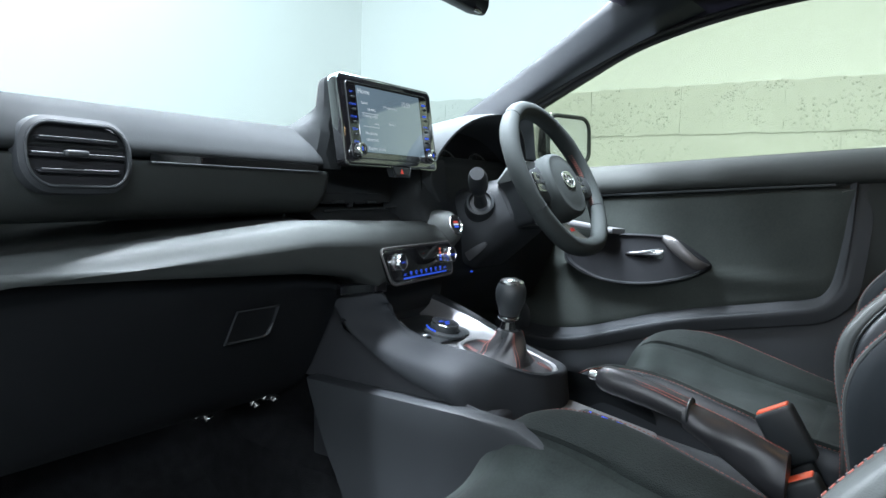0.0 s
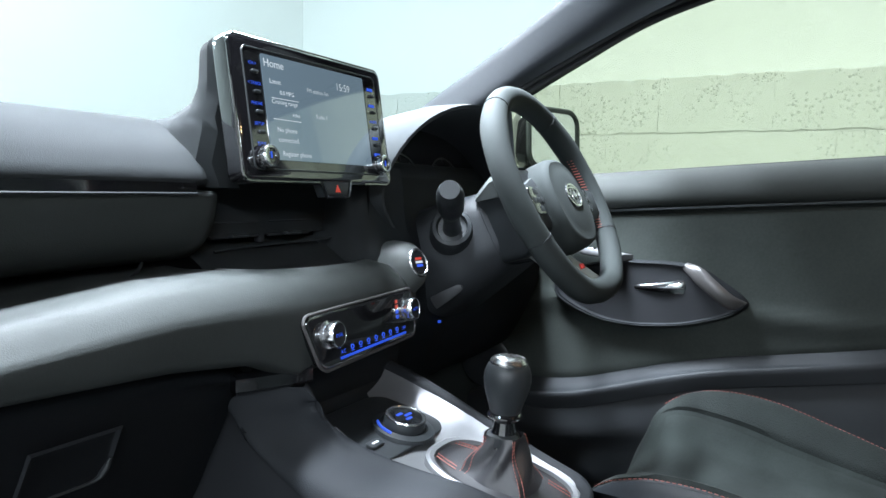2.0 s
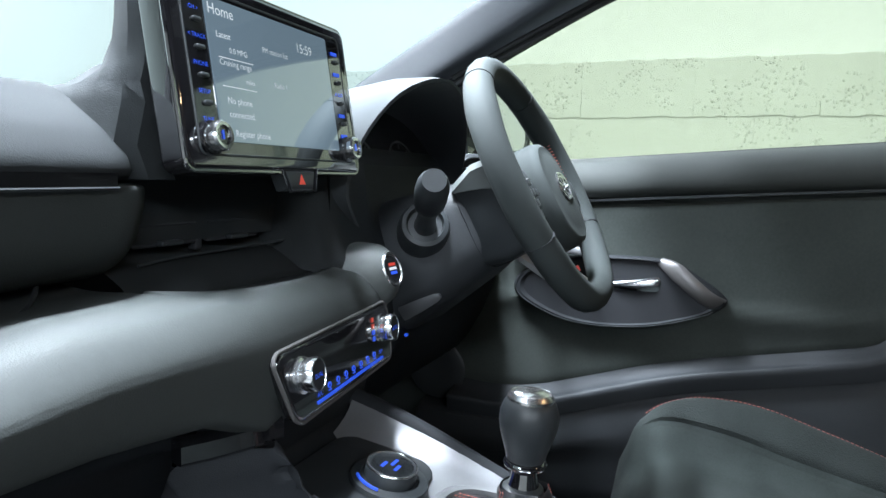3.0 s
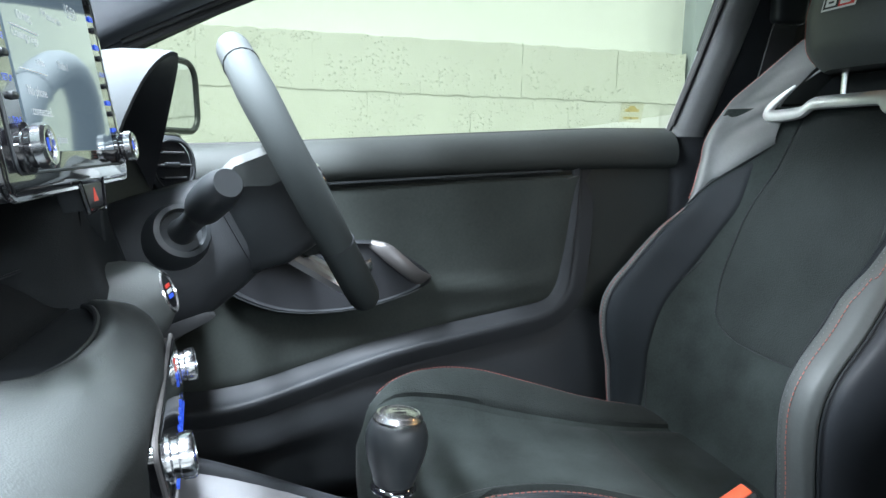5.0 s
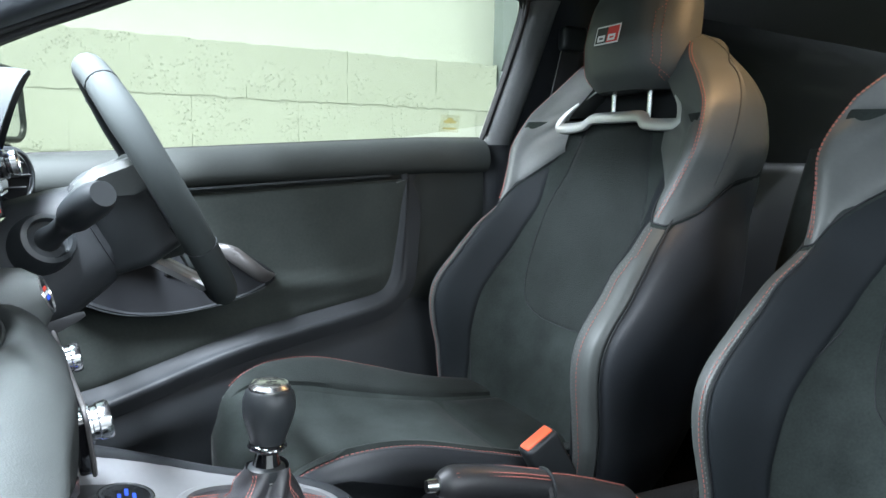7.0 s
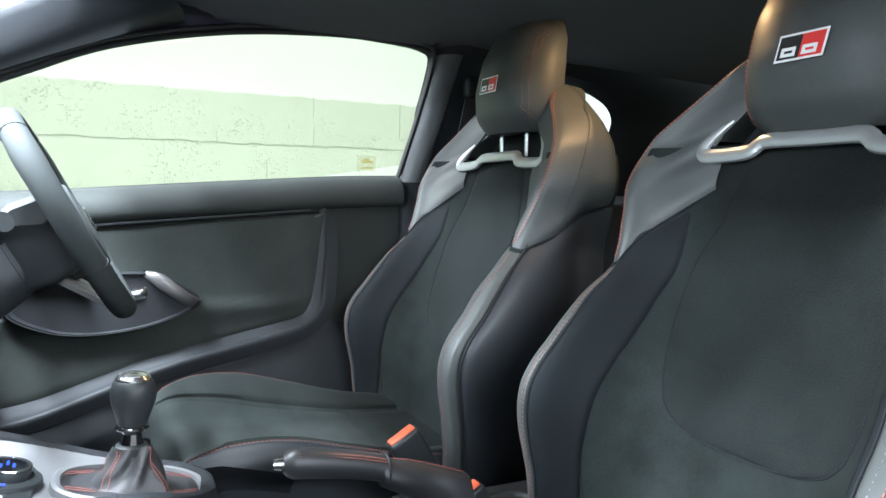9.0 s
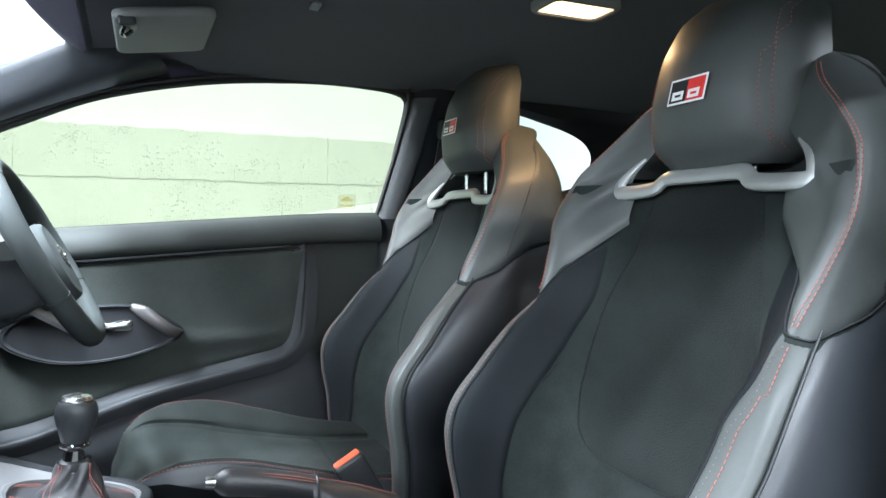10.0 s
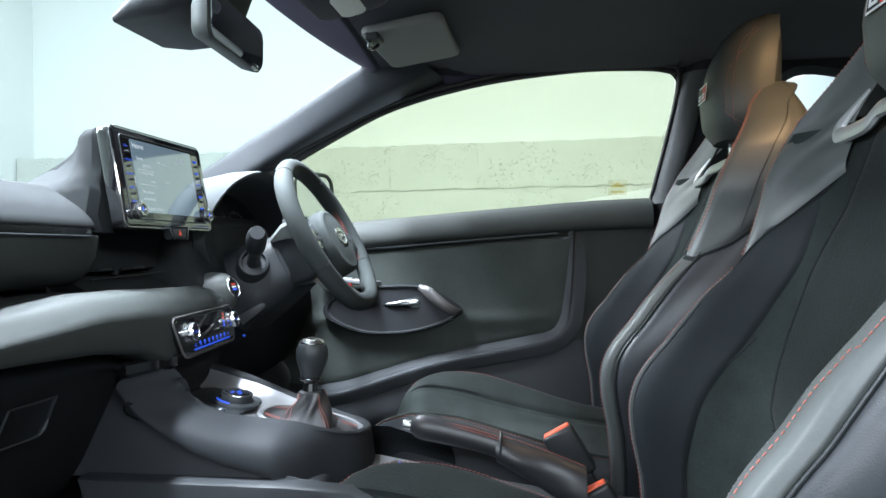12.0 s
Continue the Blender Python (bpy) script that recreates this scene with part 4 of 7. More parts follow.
# hazard switch below the display
bm = bmesh.new()
hz = frame_at((0.006, 0.7065, 0.9335), DU, DV)
slab(bm, [(-0.022, 0.007), (-0.017, -0.009), (0.017, -0.009), (0.022, 0.007)], hz @ pose(0, 0, -0.012), 0.016, 0.002)
hzs = part("hazard_switch", bm, "satin", disp, "hazard warning switch with a red triangle")
bm = bmesh.new()
tri_ = [(-0.0045, -0.004), (0.0045, -0.004), (0.0, 0.0045)]
slab(bm, tri_, hz @ pose(0, -0.001, 0.004), 0.0006)
part("triangle", bm, "red_glow", hzs)
bm = bmesh.new()
tube(bm, [hz @ V(x, y, 0.0035) for x, y in ((-0.045, 0.0085), (-0.026, 0.0085), (-0.019, -0.0105), (0.019, -0.0105), (0.026, 0.0085), (0.045, 0.0085))], 0.0016, 6)
part("switch_edge", bm, "gloss", disp)

# ---------------------------------------------------------------- climate controls
clim = thing("climate_panel", (0.02, 0.68, 0.755), "gloss black heater panel with blue lit symbols and two knobs", "control panel")
CM_ = frame_at((0.018, 0.6640, 0.7840), (1, 0.115, 0.0), (0, 0.13, 1))


def slant(x, y):
    """The left end of the panel leans outwards towards its top."""
    return x - (0.012 + 0.45 * y) * max(0.0, -x / 0.103)


bm = bmesh.new()
slab(bm, [(slant(x, y), y) for x, y in rrect(0.206, 0.056, 0.011, 6)], CM_ @ pose(0, 0, -0.008), 0.011, 0.003, 3)
cpl = part("panel", bm, "gloss", clim, "gloss black panel")
bm = bmesh.new()
tube(bm, [CM_ @ V(slant(x, y), y, 0.001) for x, y in rrect(0.209, 0.059, 0.012, 8)], 0.0016, 6, True)
part("panel_rim", bm, "handle_grey", cpl)
for x, lit in ((-0.0905, 0), (0.080, 1)):
    k = CM_ @ pose(x, 0.006, 0.002)
    bm = bmesh.new()
    lathe(bm, [(0.0140, 0.0), (0.0140, 0.003), (0.0118, 0.004), (0.0118, 0.007), (0.0132, 0.008), (0.0136, 0.0135), (0.0124, 0.0155), (0.0112, 0.0155), (0.0108, 0.014)], k)
    kn = part("knob", bm, "chrome", clim, "chrome ringed temperature knob")
    bm = bmesh.new()
    lathe(bm, [(0.0112, 0.0), (0.0112, 0.0006)], k @ pose(0, 0, 0.0142))
    part("knob_face", bm, "matt", kn)
    text_mesh("AUTO" if lit else "DUAL", 0.0050, k @ pose(0, -0.002, 0.0152), "blue_glow", "knob_text", kn, align="CENTER")
bm = bmesh.new()
box(bm, CM_ @ pose(0.002, -0.0215, 0.0036), 0.146, 0.0022, 0.0008)
part("light_bar", bm, "blue_glow", clim, "thin blue light bar")
for i in range(9):
    x = -0.064 + i * 0.0168
    bm = bmesh.new()
    if i == 0:
        bm.free()
        text_mesh("A/C", 0.0058, CM_ @ pose(x - 0.006, -0.0175, 0.0036), "blue_glow", "symbol", clim)
        continue
    if i == 8:
        bm.free()
        text_mesh("OFF", 0.0050, CM_ @ pose(x - 0.004, -0.0170, 0.0036), "blue_glow", "symbol", clim)
        continue
    tube(bm, [CM_ @ V(x + 0.0026 * math.cos(a), -0.0140 + 0.0022 * math.sin(a), 0.0036) for a in np.linspace(0, 2 * math.pi, 10, endpoint=False)], 0.0005, 4, True)
    box(bm, CM_ @ pose(x, -0.0177, 0.0036), 0.0050, 0.0007, 0.0006)
    part("symbol", bm, "blue_glow", clim)
for dy, c in ((0.012, "red_glow"), (0.006, "red_glow"), (0.0, "blue_glow"), (-0.006, "blue_glow")):
    bm = bmesh.new()
    box(bm, CM_ @ pose(0.058, 0.006 + dy, 0.0036), 0.005, 0.004, 0.0006)
    part("symbol", bm, c, clim)

# start button
st = thing("start_button", (0.152, 0.69, 0.82), "round black start button with a silver ring", "button")
SM = frame_at((0.147, 0.687, 0.8405), (1, -0.06, 0), (0, 0.35, 1))
bm = bmesh.new()
lathe(bm, [(0.044, -0.06), (0.038, -0.026), (0.030, -0.007), (0.0215, 0.0005), (0.0180, 0.004), (0.0165, 0.004), (0.0160, 0.002)], SM)
sb = part("button_ring", bm, "soft", st)
bm = bmesh.new()
tube(bm, [SM @ V(0.0172 * math.cos(a), 0.0172 * math.sin(a), 0.004) for a in np.linspace(0, 2 * math.pi, 32, endpoint=False)], 0.0018, 6, True)
part("silver_ring", bm, "alu", st)
bm = bmesh.new()
lathe(bm, [(0.0152, 0.0), (0.0152, 0.0035), (0.0140, 0.0045)], SM)
part("button_cap", bm, "gloss", st)
for y, w, c in ((0.005, 0.013, "red_glow"), (0.0005, 0.014, "white_glow"), (-0.004, 0.012, "blue_glow")):
    bm = bmesh.new()
    box(bm, SM @ pose(0, y, 0.0048), w, 0.003, 0.0005)
    part("button_print", bm, c, st)

# ---------------------------------------------------------------- steering wheel
wheel = thing("steering_wheel", (0.335, 0.60, 0.80), "black leather three-spoke steering wheel with red stitching", "steering wheel")
WA = radians(27.5)
WM = frame_at((0.327, 0.569, 0.932), (1, 0, 0), (0, math.sin(WA), math.cos(WA)))
R = 0.151


def rim_pt(a, r=R, z=0.0):
    x, y = r * math.cos(a), r * math.sin(a)
    if y < -0.138:
        y = -0.138 + (y + 0.138) * 0.6
    return WM @ V(x, y, z)


bm = bmesh.new()
ths = np.linspace(0, 2 * math.pi, 96, endpoint=False)
rad = []
for a in ths:
    d = math.degrees(a)
    thumb = math.exp(-((d - 35) / 12) ** 2) + math.exp(-((d - 145) / 12) ** 2)
    rad.append(0.0172 + 0.0012 * thumb)
tube(bm, [rim_pt(a) for a in ths], rad, 14, True)
rimo = part("rim", bm, "wheel_leather", wheel, "smooth black leather rim")
for d in (55, 125, 205, 335):
    a = radians(d)
    bm = bmesh.new()
    c = rim_pt(a)
    t = (rim_pt(a + 0.02) - c).normalized()
    o = t.orthogonal().normalized()
    u = t.cross(o)
    tube(bm, [c + (o * math.cos(b) + u * math.sin(b)) * 0.0174 for b in np.linspace(0, 2 * math.pi, 20, endpoint=False)], 0.0007, 5, True)
    part("rim_seam", bm, "matt", rimo)
# red stitching on the inner side of the rim
bm = bmesh.new()
for a0, a1 in ((-25, 25), (155, 205)):
    for k in range(26):
        a = radians(a0 + (a1 - a0) * k / 25)
        p = rim_pt(a, R - 0.0169, 0.004)
        q = rim_pt(a + 0.018, R - 0.0169, -0.004)
        tube(bm, [p, q], 0.0008, 4)
tagged(part("stitching", bm, "red", rimo, "red cross stitching"), kind="stuff")
# hub and spokes
bm = bmesh.new()
prof = []
for s, h in ((0.96, -0.040), (1.04, -0.020), (1.02, 0.006), (0.97, 0.013), (0.90, 0.0155), (0.86, 0.0150), (0.70, 0.0170), (0.45, 0.0185), (0.15, 0.019)):
    prof.append([WM @ V(0.064 * s * math.copysign(abs(math.cos(a)) ** 0.85, math.cos(a)), -0.016 + 0.064 * s * math.copysign(abs(math.sin(a)) ** 0.85, math.sin(a)) * (1.0 if math.sin(a) > 0 else 1.05), h + 0.002) for a in np.linspace(0, 2 * math.pi, 40, endpoint=False)])
skin(bm, prof, wrap=True, caps=True)
hub = part("airbag_cover", bm, "wheel_leather", wheel, "grained black airbag cover")
bm = bmesh.new()
em = WM @ pose(0, -0.012, 0.0210)
tube(bm, [em @ V(0.0235 * math.cos(a), 0.0165 * math.sin(a), 0) for a in np.linspace(0, 2 * math.pi, 36, endpoint=False)], 0.0020, 6, True)
part("emblem", bm, "chrome", hub, "chrome oval emblem")
bm = bmesh.new()
tube(bm, [em @ V(0.0195 * math.cos(a), 0.006 + 0.0062 * math.sin(a), 0) for a in np.linspace(0, 2 * math.pi, 30, endpoint=False)], 0.0015, 6, True)
tube(bm, [em @ V(0.0070 * math.cos(a), -0.001 + 0.0135 * math.sin(a), 0) for a in np.linspace(0, 2 * math.pi, 30, endpoint=False)], 0.0015, 6, True)
part("emblem", bm, "chrome", hub)
for side in (-1, 1):
    bm = bmesh.new()
    rows = []
    for t in np.linspace(0, 1, 9):
        x = side * (0.055 + (R - 0.010 - 0.055) * t)
        yc = -0.012 - 0.006 * t
        hh = lerp([0, 0.5, 1], [0.040, 0.030, 0.024], t)
        z = -0.010 + 0.008 * t
        rows.append([WM @ V(x, yc + hh * c, z + 0.009 * s) for c, s in ((1, -0.4), (0.95, 0.5), (0.7, 1), (-0.7, 1), (-0.95, 0.5), (-1, -0.4), (-0.7, -1), (0.7, -1))])
    skin(bm, rows, wrap=True, caps=True)
    sp = part("spoke", bm, "satin", wheel, "black spoke with switches")
    bm = bmesh.new()
    slab(bm, rrect(0.042, 0.040, 0.012, 5), WM @ pose(side * 0.094, -0.012, 0.0), 0.006, 0.002)
    sw = part("switch_pad", bm, "gloss", sp)
    for dx, dy in ((0, 0.012), (0, -0.012), (0.012, 0), (-0.012, 0), (0, 0)):
        bm = bmesh.new()
        box(bm, WM @ pose(side * 0.094 + dx, -0.012 + dy, 0.0064), 0.008, 0.008, 0.002, 0.0008)
        part("switch_button", bm, "satin", sw)
    bm = bmesh.new()
    rows = []
    for t in np.linspace(0, 1, 7):
        x = side * (0.030 + 0.004 * t)
        y = -0.066 - (R - 0.016 - 0.066 - 0.006) * t
        w = lerp([0, 1], [0.024, 0.020], t)
        z = -0.052 + 0.038 * t
        rows.append([WM @ V(x + w * c, y, z + 0.006 * s) for c, s in ((1, 0.3), (0.8, 1), (-0.8, 1), (-1, 0.3), (-0.8, -1), (0.8, -1))])
    skin(bm, rows, wrap=True, caps=True)
    part("lower_spoke", bm, "silver", wheel, "satin silver lower spoke")
bm = bmesh.new()
box(bm, WM @ pose(-0.032, -0.108, 0.0015), 0.014, 0.007, 0.002, 0.0006)
part("wheel_badge", bm, "red_mark", wheel, "small red and white badge")
bm = bmesh.new()
rows = []
for z, w, h, yc, r in ((-0.090, 0.130, 0.092, -0.016, 0.010), (-0.084, 0.140, 0.100, -0.014, 0.012), (-0.052, 0.160, 0.116, -0.011, 0.012), (-0.016, 0.172, 0.108, -0.010, 0.012), (-0.010, 0.164, 0.100, -0.010, 0.010)):
    rows.append([WM @ V(x, y + yc, z) for x, y in rrect(w, h, r, 4)])
skin(bm, rows, wrap=True, caps=True)
part("hub_back", bm, "satin", wheel)
# cover that wraps over the back of the hub, coloured lighter to draw its lit top
bm = bmesh.new()
rows = []
for z, lo, hw in ((-0.086, 0.030, 0.074), (-0.052, 0.020, 0.0835), (-0.030, 0.010, 0.087), (-0.015, 0.010, 0.0885)):
    top = lerp([-0.086, -0.052, -0.015], [0.0395, 0.0500, 0.0470], z)
    rows.append([WM @ V(x, y, z) for x, y in ((-hw + 0.004, lo), (-hw, lo), (-hw - 0.001, top - 0.008), (-hw + 0.008, top), (hw - 0.008, top), (hw + 0.001, top - 0.008), (hw, lo), (hw - 0.004, lo))])
skin(bm, rows)
part("hub_cover", bm, "soft", wheel, "grey-black grained cover behind the spokes")

# column shroud and stalks
col = thing("steering_column", (0.335, 0.70, 0.82), "black plastic steering column shroud with two stalks", "steering column")
CMX = WM @ pose(0, -0.012, -0.055)
bm = bmesh.new()
rows = []
for z, w, h, r in ((0.010, 0.070, 0.060, 0.02), (-0.002, 0.118, 0.088, 0.03), (-0.020, 0.140, 0.104, 0.034), (-0.05, 0.164, 0.122, 0.04), (-0.10, 0.184, 0.142, 0.045), (-0.16, 0.20, 0.165, 0.05)):
    rows.append([CMX @ V(x, y, z) for x, y in rrect(w, h, r, 5)])
skin(bm, rows, wrap=True, caps=True)
part("shroud", bm, "hard", col, "two-piece black shroud")
bm = bmesh.new()
tube(bm, [CMX @ V(x, y + 0.0, -0.03) for x, y in rrect(0.1485, 0.1105, 0.036, 6)], 0.0008, 5, True)
part("shroud_joint", bm, "matt", col)
for side in (-1, 1):
    c = 0.337
    base, tip = V(c + side * 0.108, 0.682, 0.884), V(c + side * 0.196, 0.637, 0.930)
    bm = bmesh.new()
    ax = (tip - base).normalized()
    lathe(bm, [(0.034, -0.045), (0.031, -0.012), (0.027, 0.000), (0.022, 0.002), (0.020, -0.004)], frame_at(base, ax.orthogonal(), ax.cross(ax.orthogonal())))
    boss = part("stalk_boss", bm, "satin", col)
    bm = bmesh.new()
    tube(bm, spline([base - ax * 0.01, base.lerp(tip, 0.35), base.lerp(tip, 0.7) + V(0, 0, 0.002), tip + ax * 0.012], 16), [0.0135, 0.0130, 0.0115, 0.0108, 0.0108, 0.0112, 0.0120, 0.0150, 0.0170, 0.0176, 0.0178, 0.0178, 0.0178, 0.0172, 0.0156, 0.0125], 18)
    part("stalk", bm, "satin", boss, "black control stalk with a thick rounded tip")

# flat tapered lever below the column
bm = bmesh.new()
rows = []
for t in np.linspace(0, 1, 10):
    c = V(0.240, 0.715, 0.774).lerp(V(0.208, 0.653, 0.807), t)
    w = lerp([0, 0.5, 0.9, 1], [0.011, 0.009, 0.006, 0.003], t)
    rows.append([c + V(0.0025 * math.cos(a) - 0.4 * w * math.sin(a), 0.3 * w * math.sin(a), 0.8 * w * math.sin(a)) for a in np.linspace(0, 2 * math.pi, 10, endpoint=False)])
skin(bm, rows, wrap=True, caps=True)
part("adjusting_lever", bm, "greytrim", col, "thin grey adjusting lever")

# ---------------------------------------------------------------- driver's door
door = thing("car_door", (0.70, 0.40, 0.36), "closed black driver's door with suede panel and grab handle", "door")


def belt_z(y):
    return lerp([-0.10, 0.05, 0.32, 0.62, 0.85, 1.10], [1.010, 1.006, 0.988, 0.967, 0.955, 0.945], y)


# padded top rail
bm = bmesh.new()
rows = []
for y in np.linspace(-0.098, 1.05, 30):
    z = belt_z(y)
    k = lerp([0.5, 0.75, 1.05], [0, 0.010, 0.03], y)
    rows.append(spline([(0.712, y, z - 0.03), (0.706, y, z + 0.001), (0.694, y, z + 0.002), (0.674 - k, y, z - 0.006), (0.660 - k, y, z - 0.022), (0.655 - k, y, z - 0.042), (0.660 - k, y, z - 0.058), (0.672, y, z - 0.066)], 20))
skin(bm, rows, caps=True)
part("door_top_rail", bm, "door_plastic", door, "soft black padded sill")
bm = bmesh.new()
tube(bm, [V(0.708, y, belt_z(y) + 0.002) for y in np.linspace(-0.098, 1.05, 20)], 0.004, 6)
part("glass_seal", bm, "rubber", door)
bm = bmesh.new()
skin(bm, [[V(0.667, y, belt_z(y) - 0.0635), V(0.6605, y, belt_z(y) - 0.064), V(0.6605, y, belt_z(y) - 0.0675), V(0.667, y, belt_z(y) - 0.068)] for y in np.linspace(0.12, 0.85, 20)])
part("gloss_strip", bm, "satin", door, "thin gloss black strip")

# main trim sheet
LEDGE = [(0.80, 0.560), (0.72, 0.556), (0.64, 0.568), (0.55, 0.596), (0.46, 0.625), (0.38, 0.645), (0.28, 0.664), (0.20, 0.680), (0.14, 0.694), (0.112, 0.722), (0.100, 0.77), (0.09, 0.85), (0.085, 0.945)]
bm = bmesh.new()
rows = []
for y in np.linspace(-0.092, 1.0, 34):
    z0 = belt_z(y) - 0.060
    rows.append(spline([(0.690, y, z0 + 0.01), (0.674, y, z0), (0.672, y, 0.85), (0.676, y, 0.75), (0.680, y, 0.66), (0.684, y, 0.56), (0.690, y, 0.44), (0.70, y, 0.36)], 22))
skin(bm, rows)
bmesh.ops.solidify(bm, geom=bm.faces[:], thickness=-0.01)
trim_sheet = part("door_trim", bm, "door_plastic", door, "hard black plastic door trim")

# suede insert with rounded corner, a little proud
def insert_lo(y):
    pts = sorted(LEDGE[:9])
    return lerp([p[0] for p in pts], [p[1] for p in pts], y) + 0.003


bm = bmesh.new()
rows = []
for y in np.linspace(0.085, 0.84, 34):
    hi = belt_z(y) - 0.074
    lo = insert_lo(max(y, 0.14))
    if y < 0.14:
        lo = lerp([0.085, 0.092, 0.105, 0.12, 0.14], [hi - 0.03, 0.80, 0.730, 0.705, 0.696], y)
    row = [V(0.6735, y, hi), V(0.6665, y, hi - 0.005)]
    for u in np.linspace(0.04, 0.96, 22):
        z = hi + (lo - hi) * u
        row.append(V(0.6655 + 0.008 * u - lerp([0.700, 0.735, 0.752], [0.0, 0.009, 0.0], z) * lerp([0.12, 0.17], [0, 1], y), y, z))
    row += [V(0.677, y, lo + 0.004), V(0.685, y, lo)]
    rows.append(row)
skin(bm, rows)
part("suede_insert", bm, "suede_door", door, "dark suede door panel")

# rolled ledge that sweeps along the lower edge
bm = bmesh.new()
path = spline([(0.0, y, z) for y, z in LEDGE], 46)
rows = []
for i, p in enumerate(path):
    d = (path[min(i + 1, 45)] - path[max(i - 1, 0)]).normalized()
    nrm = V(0, -d.z, d.y)
    f = i / 45
    out = lerp([0, 0.45, 0.66, 0.78, 0.88, 1.0], [0.056, 0.036, 0.024, 0.020, 0.013, 0.007], f)
    w = lerp([0, 0.5, 0.70, 0.78, 0.88, 1], [0.007, 0.007, 0.009, 0.013, 0.008, 0.003], f)
    nrm = -nrm if nrm.z < 0 or (abs(nrm.z) < 0.2 and nrm.y < 0) else nrm
    base = V(0.680, p.y, p.z)
    rows.append([base + nrm * 0.012 + V(-0.004, 0, 0)] + spline([base + nrm * 0.008 + V(-0.0105, 0, 0), base - nrm * (w * 0.45) + V(-0.010 - out * 0.40, 0, 0), base - nrm * (w * 0.9) + V(-out * 0.94, 0, 0), base - nrm * (w + 0.005) + V(-out, 0, 0), base - nrm * (w + 0.013) + V(-out * 0.97, 0, 0), base - nrm * (w + 0.03) + V(-out * 0.85, 0, 0)], 16))
skin(bm, rows)
part("door_ledge", bm, "hard", door, "satin grey sloping ledge")

# lower door bin
bm = bmesh.new()
rows = []
for y in np.linspace(-0.085, 0.86, 20):
    lo = lerp([-0.09, 0.09, 0.14, 0.28, 0.38, 0.46, 0.55, 0.64, 0.72, 0.86], [0.74, 0.72, 0.692, 0.662, 0.643, 0.623, 0.594, 0.566, 0.554, 0.556], y) - 0.006
    out = lerp([0.02, 0.09, 0.14, 0.28, 0.46, 0.64, 0.80], [0.002, 0.006, 0.012, 0.019, 0.029, 0.042, 0.051], y)
    rows.append(spline([(0.684, y, lo - 0.020), (0.683 - out * 0.92, y, lo - 0.030), (0.681 - out, y, lo - 0.045), (0.670 - out * 0.75, y, lo - 0.09), (0.655, y, 0.46), (0.665, y, 0.38), (0.70, y, 0.35)], 18))
skin(bm, rows)
part("door_bin", bm, "hard", door, "dark lower door panel")
bm = bmesh.new()
lathe(bm, [(0.052, 0.0), (0.055, 0.004), (0.050, 0.007), (0.03, 0.006), (0.01, 0.004)], frame_at((0.668, 0.835, 0.585), (0, 1, 0), (0, 0, 1)) @ pose(0, 0, -0.003, 180, 0, 0))
part("speaker_grille", bm, "satin", door, "round speaker grille low in the door")

# grab handle bowl
BOWL = [(0.352, 0.757), (0.395, 0.790), (0.440, 0.812), (0.52, 0.815), (0.60, 0.808), (0.675, 0.780), (0.685, 0.742), (0.62, 0.708), (0.55, 0.698), (0.47, 0.704), (0.41, 0.719), (0.366, 0.737)]
bl = spline([(0.6625, y, z) for y, z in BOWL], 60, True)
cen = V(0.6625, 0.49, 0.77)
bm = bmesh.new()
rows = []
for s, x in ((1.03, 0.674), (1.01, 0.653), (0.985, 0.647), (0.95, 0.646), (0.91, 0.651)):
    rows.append([V(x, cen.y + (p.y - cen.y) * s, cen.z + (p.z - cen.z) * s) for p in bl])
skin(bm, rows, wrap=True)
bowl = part("handle_bowl", bm, "console", door, "satin black handle recess")
bm = bmesh.new()
skin(bm, [[V(x, cen.y + (p.y - cen.y) * s, cen.z + (p.z - cen.z) * s) for p in bl] for s, x in ((0.915, 0.650), (0.86, 0.660), (0.4, 0.6625), (0.05, 0.6625))], wrap=True, caps=True)
part("recess_floor", bm, "matt", bowl, "satin black floor of the recess")
bm = bmesh.new()
tube(bm, [V(0.6465, cen.y + (p.y - cen.y) * 0.985, cen.z + (p.z - cen.z) * 0.985) for p in bl[24:56]], 0.0009, 6)
part("bowl_rim", bm, "satin", bowl)
# grey pull handle over the bowl's rear edge
bm = bmesh.new()
rows = []
for t in np.linspace(0, 1, 14):
    c = spline([(0.654, 0.452, 0.812), (0.640, 0.430, 0.802), (0.634, 0.400, 0.778), (0.640, 0.372, 0.756), (0.655, 0.352, 0.752)], 14)[int(round(t * 13))]
    w = lerp([0, 0.3, 0.8, 1], [0.008, 0.016, 0.014, 0.007], t)
    rows.append([c + V(-0.006 * math.cos(a) * 1.0, 0.45 * w * math.sin(a), w * math.sin(a) * -0.75) for a in np.linspace(0, 2 * math.pi, 12, endpoint=False)])
skin(bm, rows, wrap=True, caps=True)
part("pull_handle", bm, "handle_grey", door, "metallic grey pull handle")
# silver inner release lever
bm = bmesh.new()
rows = []
lv = spline([(0.664, 0.445, 0.778), (0.652, 0.450, 0.775), (0.648, 0.485, 0.771), (0.650, 0.52, 0.768), (0.656, 0.545, 0.767)], 12)
for i, c in enumerate(lv):
    h = lerp([0, 3, 7, 11], [0.013, 0.013, 0.007, 0.005], i)
    rows.append([c + V(0.004 * math.cos(a), 0, h * math.sin(a)) for a in np.linspace(0, 2 * math.pi, 10, endpoint=False)])
skin(bm, rows, wrap=True, caps=True)
part("release_lever", bm, "chrome", door, "chromed inner door release")
bm = bmesh.new()
box(bm, pose(0.657, 0.462, 0.792), 0.006, 0.016, 0.02, 0.003)
part("lock_button", bm, "satin", door)
